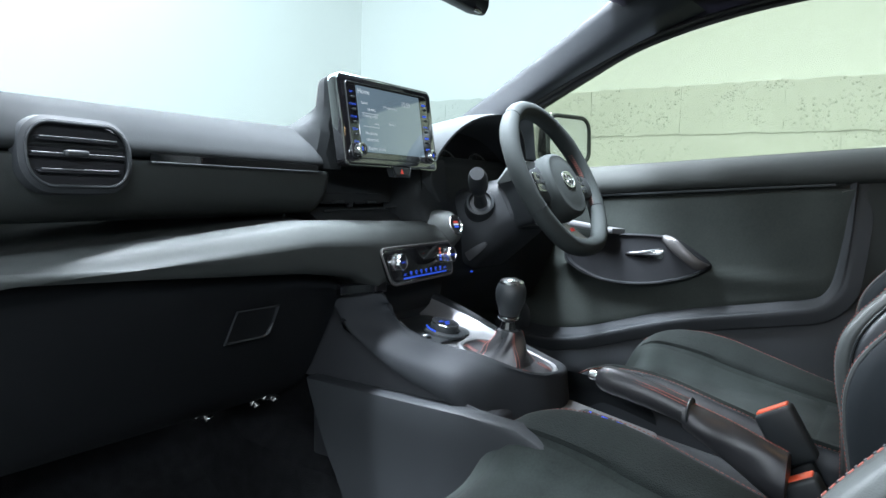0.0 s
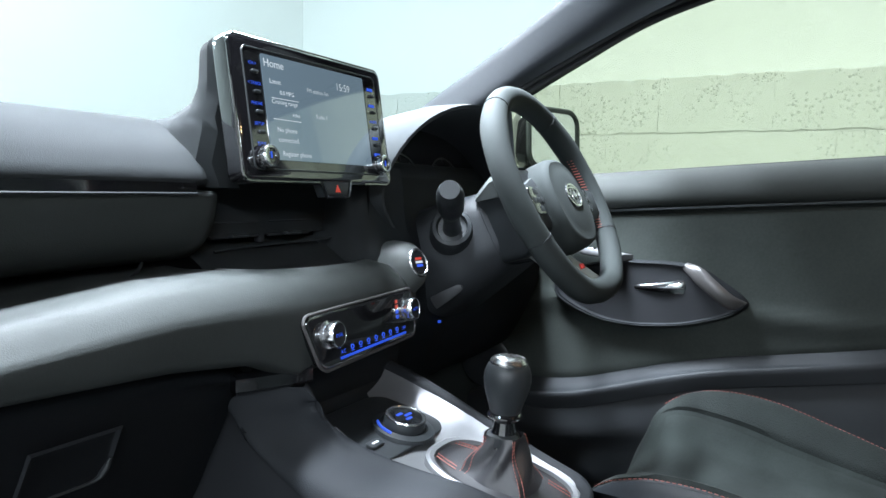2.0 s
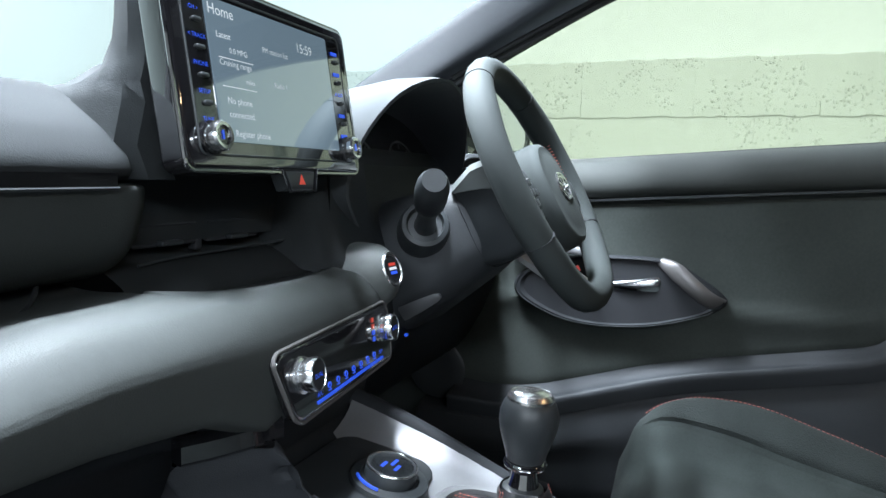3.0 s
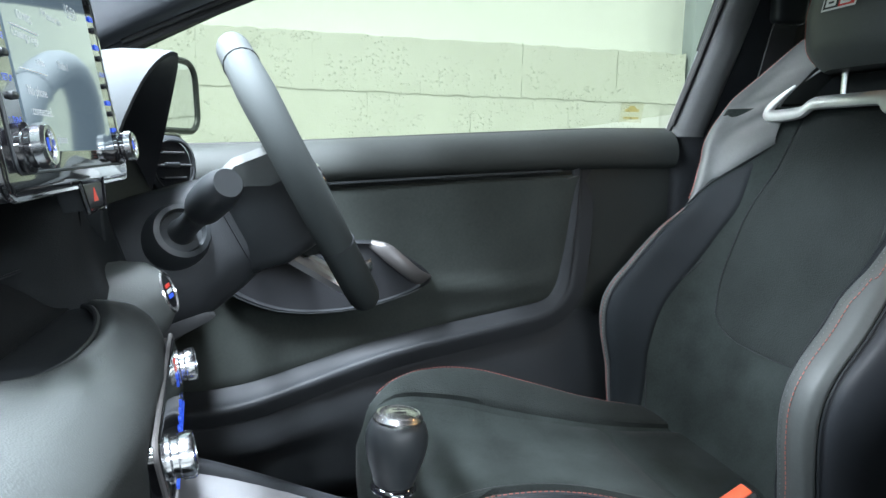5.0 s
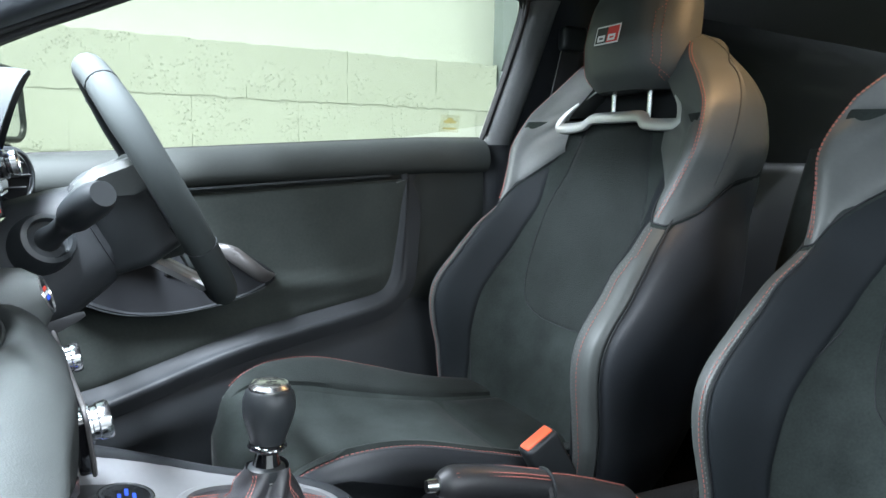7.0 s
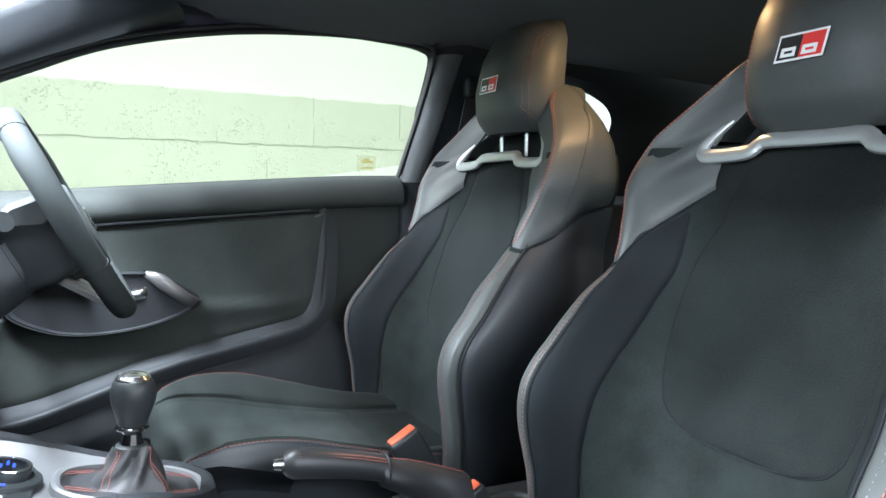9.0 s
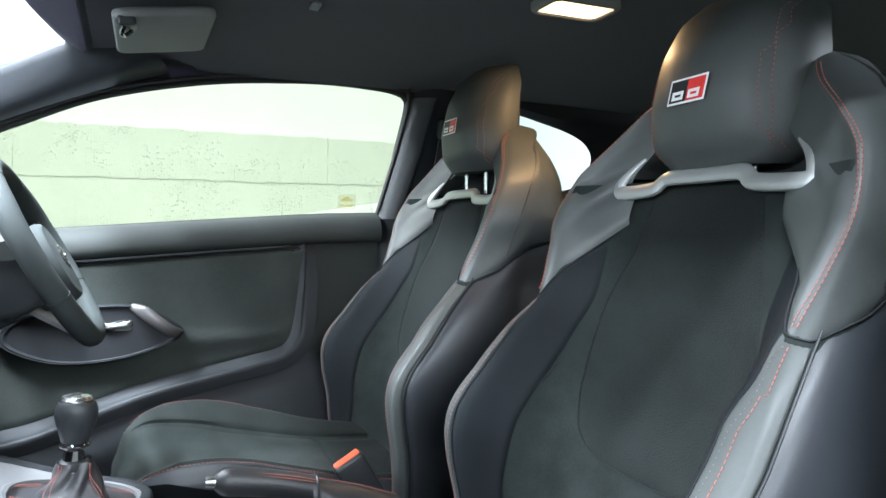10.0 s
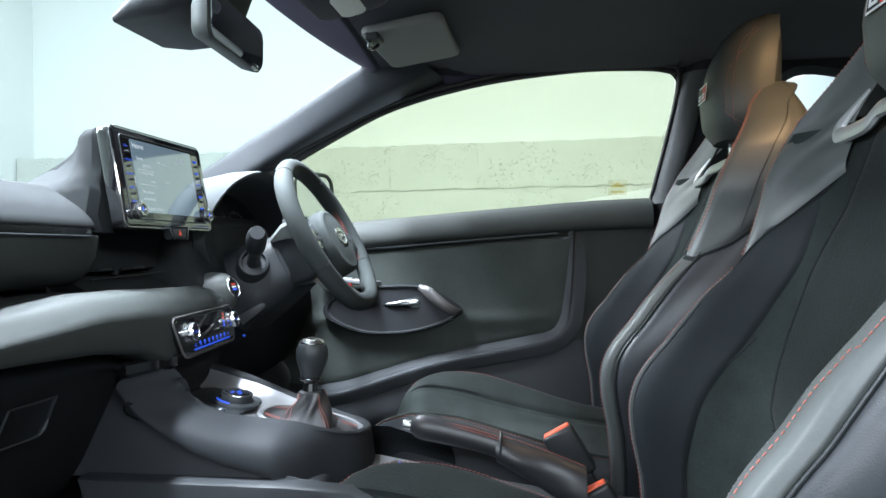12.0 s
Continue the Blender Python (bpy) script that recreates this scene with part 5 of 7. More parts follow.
# armrest switch pad ahead of the handle
bm = bmesh.new()
slab(bm, [(-0.075, -0.022), (0.080, -0.018), (0.085, 0.016), (-0.060, 0.022)], frame_at((0.640, 0.62, 0.822), (0, 1, 0.12), (1, 0, 0)) @ pose(0, 0, 0, 180, 0, 0), 0.012, 0.003)
pad = part("switch_panel", bm, "greytrim", door, "grey window switch panel")
for i in range(3):
    bm = bmesh.new()
    box(bm, pose(0.636, 0.585 + 0.03 * i, 0.832), 0.018, 0.016, 0.008, 0.002)
    part("window_switch", bm, "gloss", pad)
# small mirror sail panel at the front corner of the window
bm = bmesh.new()
rows = []
for y in np.linspace(0.80, 1.08, 8):
    zt = lerp([0.80, 0.90, 1.08], [1.10, 1.06, 0.965], y)
    rows.append([V(side_x(z) - 0.004, y, z) for z in np.linspace(belt_z(y) - 0.01, zt, 6)])
skin(bm, rows)
bmesh.ops.solidify(bm, geom=bm.faces[:], thickness=0.006)
part("mirror_sail", bm, "satin", door)
# sticker on the glass
bm = bmesh.new()
sm = frame_at((side_x(1.041) + 0.006, -0.022, 1.041), (0, -1, 0), (-0.25, 0, 1))
box(bm, sm, 0.044, 0.036, 0.0006)
stk = tagged(part("window_sticker", bm, "sticker", None, smooth=False), "small pale window sticker with a gold car shape", "sticker")
bm = bmesh.new()
slab(bm, [(-0.014, -0.004), (0.014, -0.004), (0.014, 0.001), (0.008, 0.002), (0.004, 0.007), (-0.005, 0.007), (-0.009, 0.002), (-0.014, 0.001)], sm @ pose(0, 0.005, 0.0004), 0.0004)
part("car_shape", bm, "sticker_gold", stk)
bm = bmesh.new()
box(bm, sm @ pose(0, -0.010, 0.0006), 0.030, 0.004, 0.0004)
part("print_bar", bm, "sticker_gold", stk)

# outside mirror
em_ = thing("door_mirror", (0.84, 0.76, 0.95), "black door mirror seen through the side window", "mirror")
mm = frame_at((0.842, 0.776, 1.050), (math.cos(radians(20)), -math.sin(radians(20)), 0), (0, 0.05, 1))
bm = bmesh.new()
rows = []
for z, s in ((0.0, 1.0), (-0.006, 1.05), (-0.03, 1.04), (-0.06, 0.88), (-0.085, 0.55), (-0.095, 0.2)):
    rows.append([mm @ V(x * s, y * s, z) for x, y in rrect(0.165, 0.132, 0.035, 6)])
skin(bm, rows, wrap=True, caps=True)
mh = part("mirror_housing", bm, "gloss", em_, "gloss black mirror housing")
bm = bmesh.new()
slab(bm, rrect(0.148, 0.114, 0.028, 6), mm @ pose(0, 0, 0.0005), 0.002)
part("mirror_glass", bm, "mirror", em_, "mirror glass")
bm = bmesh.new()
tube(bm, [mm @ V(x, y, 0.002) for x, y in rrect(0.158, 0.124, 0.033, 6)], 0.006, 8, True)
part("mirror_rim", bm, "satin", em_)
bm = bmesh.new()
box(bm, pose(0.765, 0.79, 0.968, 0, 0, 10), 0.10, 0.07, 0.03, 0.01)
part("mirror_foot", bm, "gloss", em_)

# ---------------------------------------------------------------- centre console
con = thing("centre_console", (0.02, 0.55, 0.27), "black centre console with a satin grey gear lever deck", "console")
RIM_L = [(-0.097, 0.658, 0.744), (-0.093, 0.650, 0.733), (-0.085, 0.646, 0.714), (-0.072, 0.633, 0.691), (-0.062, 0.602, 0.675), (-0.057, 0.567, 0.668), (-0.053, 0.534, 0.664), (-0.050, 0.502, 0.6605), (-0.043, 0.470, 0.652), (-0.025, 0.443, 0.642), (0.0, 0.427, 0.636)]
RIM_R = [(0.0, 0.427, 0.636), (0.06, 0.424, 0.629), (0.104, 0.446, 0.629), (0.120, 0.49, 0.637), (0.127, 0.55, 0.655), (0.130, 0.62, 0.682), (0.132, 0.68, 0.702), (0.134, 0.72, 0.712)]
rim_path = spline(RIM_L, 46)[:-1] + spline(RIM_R, 30)


def rim_rows():
    rows = []
    k = len(rim_path)
    for i, p in enumerate(rim_path):
        d = (rim_path[min(i + 1, k - 1)] - rim_path[max(i - 1, 0)])
        out = V(-d.y, d.x, 0).normalized()
        if out.dot(V(p.x - 0.02, p.y - 0.60, 0)) < 0:
            out = -out
        rows.append((p, out))
    return rows


def wing_z(y):
    return lerp([0.47, 0.50, 0.536, 0.575, 0.617, 0.661, 0.689, 0.713], [0.600, 0.606, 0.614, 0.623, 0.637, 0.663, 0.686, 0.716], y)


bm = bmesh.new()
rows = []
for p, o in rim_rows():
    inner = [p - o * 0.014 + V(0, 0, -0.010), p - o * 0.010 + V(0, 0, -0.001), p - o * 0.003 + V(0, 0, 0.002), p + o * 0.004]
    if p.x < 0.02:
        fy = lerp([0.47, 0.50, 0.567, 0.602, 0.633, 0.650, 0.658], [0.47, 0.505, 0.582, 0.625, 0.675, 0.706, 0.716], p.y)
        side = V(lerp([0.60, 0.66, 0.72], [-0.122, -0.126, -0.140], fy), fy, lerp([0.690, 0.716], [wing_z(min(fy, 0.690)), 0.722], fy))
        rear = p + o * 0.012 + V(0, 0, -0.14)
        b = min(1.0, max(0.0, (p.y - 0.44) / 0.07))
        b = b * b * (3 - 2 * b)
        foot = side * b + rear * (1 - b)
        h = foot - p
        outer = [V(p.x + h.x * u, p.y + h.y * u, p.z + h.z * w) for u, w in ((0.20, 0.035), (0.54, 0.13), (0.84, 0.32), (0.97, 0.60), (1.0, 1.0))]
    else:
        drop = p.z - lerp([0.42, 0.44, 0.47], [0.47, 0.52, 0.578], p.y)
        w0 = lerp([-0.06, 0.0, 0.06], [1.6, 1.0, 0.7], p.x)
        outer = [p + o * (w * w0) + V(0, 0, -d * drop) for w, d in ((0.009, 0.12), (0.014, 0.35), (0.016, 0.6), (0.013, 0.85), (0.008, 1.0))]
    rows.append(spline(inner + outer + [outer[-1] - o * 0.006 + V(0, 0, -0.002), outer[-1] - o * 0.014], 28))
skin(bm, rows)
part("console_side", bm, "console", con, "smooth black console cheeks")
# recessed black sheet, added to draw the shade under the wing
bm = bmesh.new()
skin(bm, [[V(-0.108, y, wing_z(y) + 0.002), V(-0.111, y, 0.5 * wing_z(y) + 0.30), V(-0.114, y, 0.598)] for y in np.linspace(0.455, 0.90, 30)])
part("shade_skirt", bm, "matt", con, "black sheet added for the shade under the wing")
# deck
bm = bmesh.new()
rows = []
for t in np.linspace(0, 1, 24):
    y = 0.43 + 0.285 * t
    ln = min(spline(RIM_L, 60), key=lambda q: abs(q.y - y)) if y < 0.645 else V(-0.088, y, 0.700)
    rn = min(spline(RIM_R, 60), key=lambda q: abs(q.y - y))
    zc = lerp([0.43, 0.50, 0.56, 0.60, 0.66, 0.715], [0.620, 0.630, 0.646, 0.655, 0.662, 0.675], y)
    rows.append(spline([ln + V(0.008, 0, -0.002), ln + V(0.018, 0, -0.4 * (ln.z - zc) - 0.003), V(ln.x * 0.65 + rn.x * 0.35, y, zc), V(ln.x * 0.35 + rn.x * 0.65, y, zc + 0.001), rn + V(-0.028, 0, -0.5 * max(0, rn.z - zc) - 0.002), rn + V(-0.008, 0, -0.001)], 16))
skin(bm, rows)
part("deck", bm, "greytrim", con, "satin metallic grey deck")
# front tray with drive mode dial
bm = bmesh.new()
tm = frame_at((0.021, 0.655, 0.668), (1, 0, 0), (0, 1, 0.20))
slab(bm, rrect(0.150, 0.105, 0.03, 6), tm, 0.004, 0.0015)
tray = part("front_tray", bm, "satin", con, "dark storage tray")
bm = bmesh.new()
dm_ = frame_at((0.035, 0.630, 0.668), (1, 0, 0), (0, 1, 0.22))
lathe(bm, [(0.036, 0.0), (0.035, 0.004), (0.027, 0.006), (0.026, 0.004)], dm_)
part("dial_base", bm, "satin", con)
# gloss black trim at the dashboard end of the cheek
bm = bmesh.new()
gl_ = spline([(-0.150, 0.694, 0.7505), (-0.130, 0.680, 0.7515), (-0.105, 0.667, 0.7525), (-0.084, 0.659, 0.7535)], 10)
skin(bm, [[p + V(0.006, 0.014, 0.0075), p + V(0.001, 0.002, 0.0080), p + V(-0.001, -0.001, 0.0060), p + V(-0.001, -0.001, -0.0055), p + V(0.001, 0.001, -0.0085), p + V(0.006, 0.014, -0.0090)] for p in gl_], wrap=True, caps=True)
part("gloss_trim", bm, "gloss", con, "gloss black finisher")
# dark box added to fill in the shade between the cheeks and the tunnel
bm = bmesh.new()
box(bm, pose(0.010, 0.63, 0.49), 0.20, 0.36, 0.21, 0.01)
part("shade_core", bm, "matt", con)
# carpeted tunnel side panel below
bm = bmesh.new()
rows = []
for y, zt in ((0.775, 0.602), (0.70, 0.602), (0.60, 0.602), (0.48, 0.602), (0.40, 0.598), (0.30, 0.56)):
    k = max(0.0, (y - 0.45) / 0.325)
    rows.append(spline([(-0.112, y, zt + 0.001), (-0.134, y, zt), (-0.142, y - 0.008 * k, zt - 0.012), (-0.146, y - 0.05 * k, 0.50), (-0.152, y - 0.09 * k, 0.44), (-0.165, y - 0.17 * k, 0.285)], 16))
skin(bm, rows)
part("tunnel_side", bm, "hard", con, "dark tunnel side panel")
bm = bmesh.new()
rows = []
for y, zt in ((0.95, 0.580), (0.72, 0.590), (0.48, 0.592), (0.40, 0.590), (0.30, 0.56)):
    rows.append(spline([(0.100, y, zt + 0.03), (0.136, y, zt), (0.150, y, zt - 0.03), (0.162, y, 0.46), (0.172, y, 0.38), (0.185, y, 0.285)], 12))
skin(bm, rows)
part("tunnel_side", bm, "hard", con, "dark tunnel side panel")
# rear part between the seats
bm = bmesh.new()
rows = []
for y, z, w in ((0.44, 0.575, 0.085), (0.40, 0.572, 0.082), (0.30, 0.555, 0.078), (0.15, 0.535, 0.075), (0.0, 0.525, 0.075), (-0.20, 0.52, 0.075), (-0.26, 0.50, 0.07), (-0.27, 0.42, 0.07)):
    rows.append(spline([(0.015 - w, y, z - 0.18), (0.015 - w, y, z - 0.02), (0.015 - w + 0.012, y, z - 0.002), (0.015, y, z), (0.015 + w - 0.012, y, z - 0.002), (0.015 + w, y, z - 0.02), (0.015 + w, y, z - 0.18)], 20))
skin(bm, rows, caps=False)
part("rear_console", bm, "hard", con, "low black console between the seats")
# seat heater switches on a grey plate
hpm = frame_at((0.036, 0.352, 0.5665), (1, 0, 0), (0, 1, 0.17))
bm = bmesh.new()
slab(bm, rrect(0.092, 0.150, 0.012, 5), hpm, 0.003, 0.001)
part("switch_plate", bm, "greytrim", con, "satin grey plate")
heat = thing("seat_heater_switches", (0.053, 0.352, 0.570), "row of black seat heater buttons with blue lit marks", "switch")
bm = bmesh.new()
slab(bm, rrect(0.017, 0.076, 0.005, 5), hpm @ pose(0.017, 0.0, 0.0028), 0.002, 0.0006)
part("switch_frame", bm, "satin", heat)
for y in (-0.023, 0.0, 0.023):
    bm = bmesh.new()
    slab(bm, rrect(0.013, 0.020, 0.002, 4), hpm @ pose(0.017, y, 0.0045), 0.0025, 0.0008)
    btn = part("button", bm, "hard", heat)
    for dx in (-0.0022, 0.0012):
        bm = bmesh.new()
        box(bm, hpm @ pose(0.017 + dx, y, 0.0072), 0.0016, 0.009 if y < 0.02 else 0.004, 0.0005)
        part("button_mark", bm, "blue_glow", btn)
for y in (0.01, -0.10):
    bm = bmesh.new()
    cupm = pose(0.015, y, 0.519)
    lathe(bm, [(0.044, 0.004), (0.046, 0.009), (0.040, 0.010), (0.036, 0.006), (0.034, 0.004)], cupm)
    part("cup_holder", bm, "satin", con, "round cup holder")

# rotary drive mode dial
dial_ = thing("drive_mode_dial", (0.040, 0.632, 0.672), "round black dial with a chrome rim and blue marks", "dial")
bm = bmesh.new()
lathe(bm, [(0.0235, 0.004), (0.0235, 0.014), (0.0215, 0.017), (0.0195, 0.0165)], dm_)
part("dial_body", bm, "satin", dial_)
bm = bmesh.new()
tube(bm, [dm_ @ V(0.0222 * math.cos(a), 0.0222 * math.sin(a), 0.0160) for a in np.linspace(0, 2 * math.pi, 36, endpoint=False)], 0.0013, 6, True)
part("dial_rim", bm, "alu", dial_)
bm = bmesh.new()
lathe(bm, [(0.020, 0.0155), (0.020, 0.0165)], dm_)
part("dial_face", bm, "gloss", dial_)
for x, y, w in ((-0.005, 0.006, 0.010), (0.004, 0.0, 0.012), (-0.003, -0.006, 0.010)):
    bm = bmesh.new()
    box(bm, dm_ @ pose(x, y, 0.0168), w, 0.0028, 0.0006)
    part("dial_mark", bm, "blue_glow", dial_)
bm = bmesh.new()
tube(bm, [dm_ @ V(0.030 * math.cos(a), 0.030 * math.sin(a), 0.0062) for a in np.linspace(radians(130), radians(185), 8)], 0.0014, 5)
part("arc_light", bm, "blue_glow", dial_)
bm = bmesh.new()
sbm = tm @ pose(-0.042, -0.026, 0.004)
slab(bm, rrect(0.022, 0.012, 0.004, 4), sbm, 0.004, 0.0012)
sbt = tagged(part("console_switch", bm, "satin"), "small black switch with a worn white mark on the console", "switch")
bm = bmesh.new()
box(bm, sbm @ pose(0, 0, 0.0042), 0.010, 0.0025, 0.0004)
part("switch_mark", bm, "white_mark", sbt)

# ---------------------------------------------------------------- gear lever
gear = thing("gear_lever", (0.035, 0.503, 0.64), "round black gear knob with silver cap and leather gaiter", "gear lever")
KX, KY = 0.034, 0.503
kb = Matrix.Translation((KX, KY + 0.004, 0.700)) @ pose(0, 0, 0, 3, 0, 0)
bm = bmesh.new()
lathe(bm, [(0.0150, 0.0110), (0.0162, 0.0130), (0.0170, 0.017), (0.0196, 0.025), (0.0228, 0.035), (0.0243, 0.044), (0.0239, 0.052), (0.0216, 0.0585), (0.0192, 0.0618), (0.0180, 0.0625)], kb, 32)
part("knob", bm, "satin", gear, "satin black round knob")
bm = bmesh.new()
lathe(bm, [(0.0190, 0.0610), (0.0192, 0.0640), (0.0165, 0.0672), (0.0150, 0.0668), (0.0140, 0.0660)], kb, 32)
cap = part("knob_cap", bm, "alu", gear, "polished silver cap")
bm = bmesh.new()
lathe(bm, [(0.0148, 0.0655), (0.0146, 0.0676), (0.010, 0.0692), (0.004, 0.0698)], kb, 28)
part("cap_face", bm, "alu", cap)
for x0, y0, x1, y1 in ((-0.006, 0.005, -0.006, -0.005), (0.0, 0.005, 0.0, -0.005), (0.006, 0.005, 0.006, -0.005), (-0.006, 0.0, 0.006, 0.0)):
    bm = bmesh.new()
    tube(bm, [kb @ V(x0, y0, 0.0696), kb @ V((x0 + x1) / 2, (y0 + y1) / 2, 0.0702), kb @ V(x1, y1, 0.0696)], 0.0005, 4)
    part("gear_mark", bm, "black_mark", cap)
bm = bmesh.new()
lathe(bm, [(0.0170, -0.024), (0.0160, -0.019), (0.0115, -0.006), (0.0102, 0.001), (0.0120, 0.004), (0.0170, 0.0055), (0.0182, 0.0075), (0.0172, 0.0098), (0.0150, 0.0112)], kb, 28)
part("collar", bm, "gloss", gear, "ringed black collar")
bm = bmesh.new()
lathe(bm, [(0.0150, -0.026), (0.0178, -0.020), (0.0172, -0.013), (0.0125, -0.010)], kb, 28)
part("lower_collar", bm, "satin", gear)
# gaiter with folds
bm = bmesh.new()
rows = []
n = 48
for t in np.linspace(0, 1, 16):
    z = 0.688 - 0.046 * t
    cx, cy = KX + 0.002 * t, KY + 0.004 + 0.002 * t
    row = []
    for k in range(n):
        a = 2 * math.pi * k / n
        sq = 1 / max(abs(math.cos(a)), abs(math.sin(a))) ** 0.45
        r = (0.0168 + (0.019 * t ** 1.5)) * sq
        fold = 0.0036 * math.sin(a * 5 + 6 * t + 1.3 * math.sin(2 * a)) * math.sin(math.pi * t) ** 0.7
        r += fold
        row.append(V(cx + r * math.cos(a), cy + r * math.sin(a) * 1.15, z + 0.20 * 1.15 * r * math.sin(a) * t))
    rows.append(row)
skin(bm, rows, wrap=True)
gaiter = part("gaiter", bm, "gaiter", gear, "creased black leather gaiter")
bm = bmesh.new()
for k0 in (5, 6, 18, 19, 30, 31, 42, 43):
    stitches(bm, [r[k0] + (r[k0] - V(KX, KY, r[k0].z)).normalized() * 0.0008 for r in rows], 0.0036, 0.00048, 0.0026)
tagged(part("stitching", bm, "red", gaiter, "double rows of red stitching"), kind="stuff")
# bezel around the gaiter
bm = bmesh.new()
bz = frame_at((0.036, 0.508, 0.6425), (1, 0, 0.0), (0, 1, 0.21))
ov = [(0.055 * math.copysign(abs(math.cos(a)) ** 0.75, math.cos(a)), 0.078 * math.copysign(abs(math.sin(a)) ** 0.75, math.sin(a))) for a in np.linspace(0, 2 * math.pi, 56, endpoint=False)]
rows = [[bz @ V(x * s, y * s, h) for x, y in ov] for s, h in ((1.06, -0.006), (1.05, 0.001), (1.0, 0.003), (0.94, 0.002), (0.92, -0.004))]
skin(bm, rows, wrap=True)
part("bezel", bm, "greytrim", gear, "satin grey oval bezel")
bm = bmesh.new()
rows = [[bz @ V(x * s, y * s, h) for x, y in ov] for s, h in ((0.94, -0.002), (0.8, -0.002), (0.6, 0.001), (0.3, 0.002))]
skin(bm, rows, wrap=True, caps=True)
part("gaiter_skirt", bm, "gaiter", gear)
bm = bmesh.new()
for s in (-1, 1):
    stitches(bm, [bz @ V(s * (0.018 + 0.002 * k), 0.070 - 0.008 * k, 0.0012) for k in range(5)], 0.0036, 0.00052, 0.0026)
    stitches(bm, [bz @ V(s * (0.024 + 0.002 * k), 0.068 - 0.008 * k, 0.0012) for k in range(5)], 0.0036, 0.00052, 0.0026)
    stitches(bm, [bz @ V(s * (0.018 + 0.002 * k), -0.070 + 0.008 * k, 0.0012) for k in range(5)], 0.0036, 0.00052, 0.0026)
    stitches(bm, [bz @ V(s * (0.024 + 0.002 * k), -0.068 + 0.008 * k, 0.0012) for k in range(5)], 0.0036, 0.00052, 0.0026)
tagged(part("skirt_stitching", bm, "red", gear, "red stitching"), kind="stuff")

# ---------------------------------------------------------------- handbrake
hb = thing("handbrake", (0.0, 0.18, 0.53), "black leather handbrake lever with red stitching and silver button", "handbrake")
hp = spline([(0.003, 0.345, 0.648), (0.002, 0.31, 0.644), (0.0, 0.26, 0.634), (-0.002, 0.215, 0.622)], 16)
bm = bmesh.new()
rows = []
for i, c in enumerate(hp):
    h = [0.010, 0.0155, 0.0175, 0.0180][min(i, 3)] + 0.001 * math.sin(i * 0.35)
    rows.append([c + V(h * 0.95 * math.cos(a), -0.12 * h * math.sin(a), h * math.sin(a)) for a in np.linspace(0, 2 * math.pi, 18, endpoint=False)])
skin(bm, rows, wrap=True, caps=True)
grip = part("grip", bm, "gaiter", hb, "black leather grip")
bm = bmesh.new()
d = (hp[0] - hp[3]).normalized()
tube(bm, [hp[0] - d * 0.002, hp[0] + d * 0.008, hp[0] + d * 0.012], [0.0072, 0.0070, 0.0062], 16)
part("release_button", bm, "alu", hb, "silver push button")
for s in (-1, 1):
    bm = bmesh.new()
    stitches(bm, [c + V(s * 0.0095, -0.001, 0.0150) for c in hp[2:]], 0.0046, 0.0007, 0.0036)
    stitches(bm, [c + V(s * 0.0125, -0.001, 0.0122) for c in hp[2:]], 0.0046, 0.0007, 0.0036)
    tagged(part("stitching", bm, "red", grip, "red stitching"), kind="stuff")
bm = bmesh.new()
rows = []
for t in np.linspace(0, 1, 14):
    c = V(-0.002, 0.222 - 0.125 * t, 0.620 - 0.058 * t)
    w = 0.0175 + 0.007 * t + 0.003 * math.sin(9 * t)
    h = 0.0185 + 0.017 * t
    rows.append([c + V(w * math.cos(a) * (1 + 0.06 * math.sin(4 * a + 7 * t)), 0, h * math.sin(a) * (1 + 0.05 * math.sin(3 * a - 6 * t))) for a in np.linspace(0, 2 * math.pi, 22, endpoint=False)])
skin(bm, rows, wrap=True, caps=True)
boot = part("gaiter", bm, "gaiter", hb, "creased leather gaiter")
bm = bmesh.new()
stitches(bm, [rows[i][5] + V(0, 0, 0.001) for i in range(14)], 0.0046, 0.0007, 0.0036)
tagged(part("gaiter_stitching", bm, "red", boot, "red stitching"), kind="stuff")
bm = bmesh.new()
tube(bm, [hp[-1] + V(0.0195 * math.cos(a), 0, 0.0195 * math.sin(a)) for a in np.linspace(0, 2 * math.pi, 20, endpoint=False)], 0.0018, 6, True)
part("gaiter_band", bm, "satin", hb)


# ---------------------------------------------------------------- belt buckles
def buckle(x, y, z, lean, label):
    b = thing("seat_belt_buckle", (x, y, z - 0.12), label, "buckle", "belt buckles beside the seats")
    m = Matrix.Translation((x, y, z)) @ pose(0, 0, 0, lean, 0, 0)
    bm = bmesh.new()
    box(bm, m @ pose(0, 0, -0.040), 0.028, 0.052, 0.080, 0.006)
    part("buckle_body", bm, "satin", b)
    bm = bmesh.new()
    box(bm, m @ pose(0.0, 0.0, -0.0005), 0.018, 0.044, 0.006, 0.002)
    part("press_button", bm, "orange", b, "orange-red release button")
    bm = bmesh.new()
    box(bm, m @ pose(0.0, 0.0, -0.115), 0.020, 0.030, 0.07, 0.004)
    part("stem", bm, "hard", b)


buckle(0.128, 0.136, 0.612, -30, "black seat belt buckle with orange-red button beside the driver's seat")
buckle(0.012, 0.090, 0.562, -30, "black seat belt buckle with orange-red button beside the passenger seat")

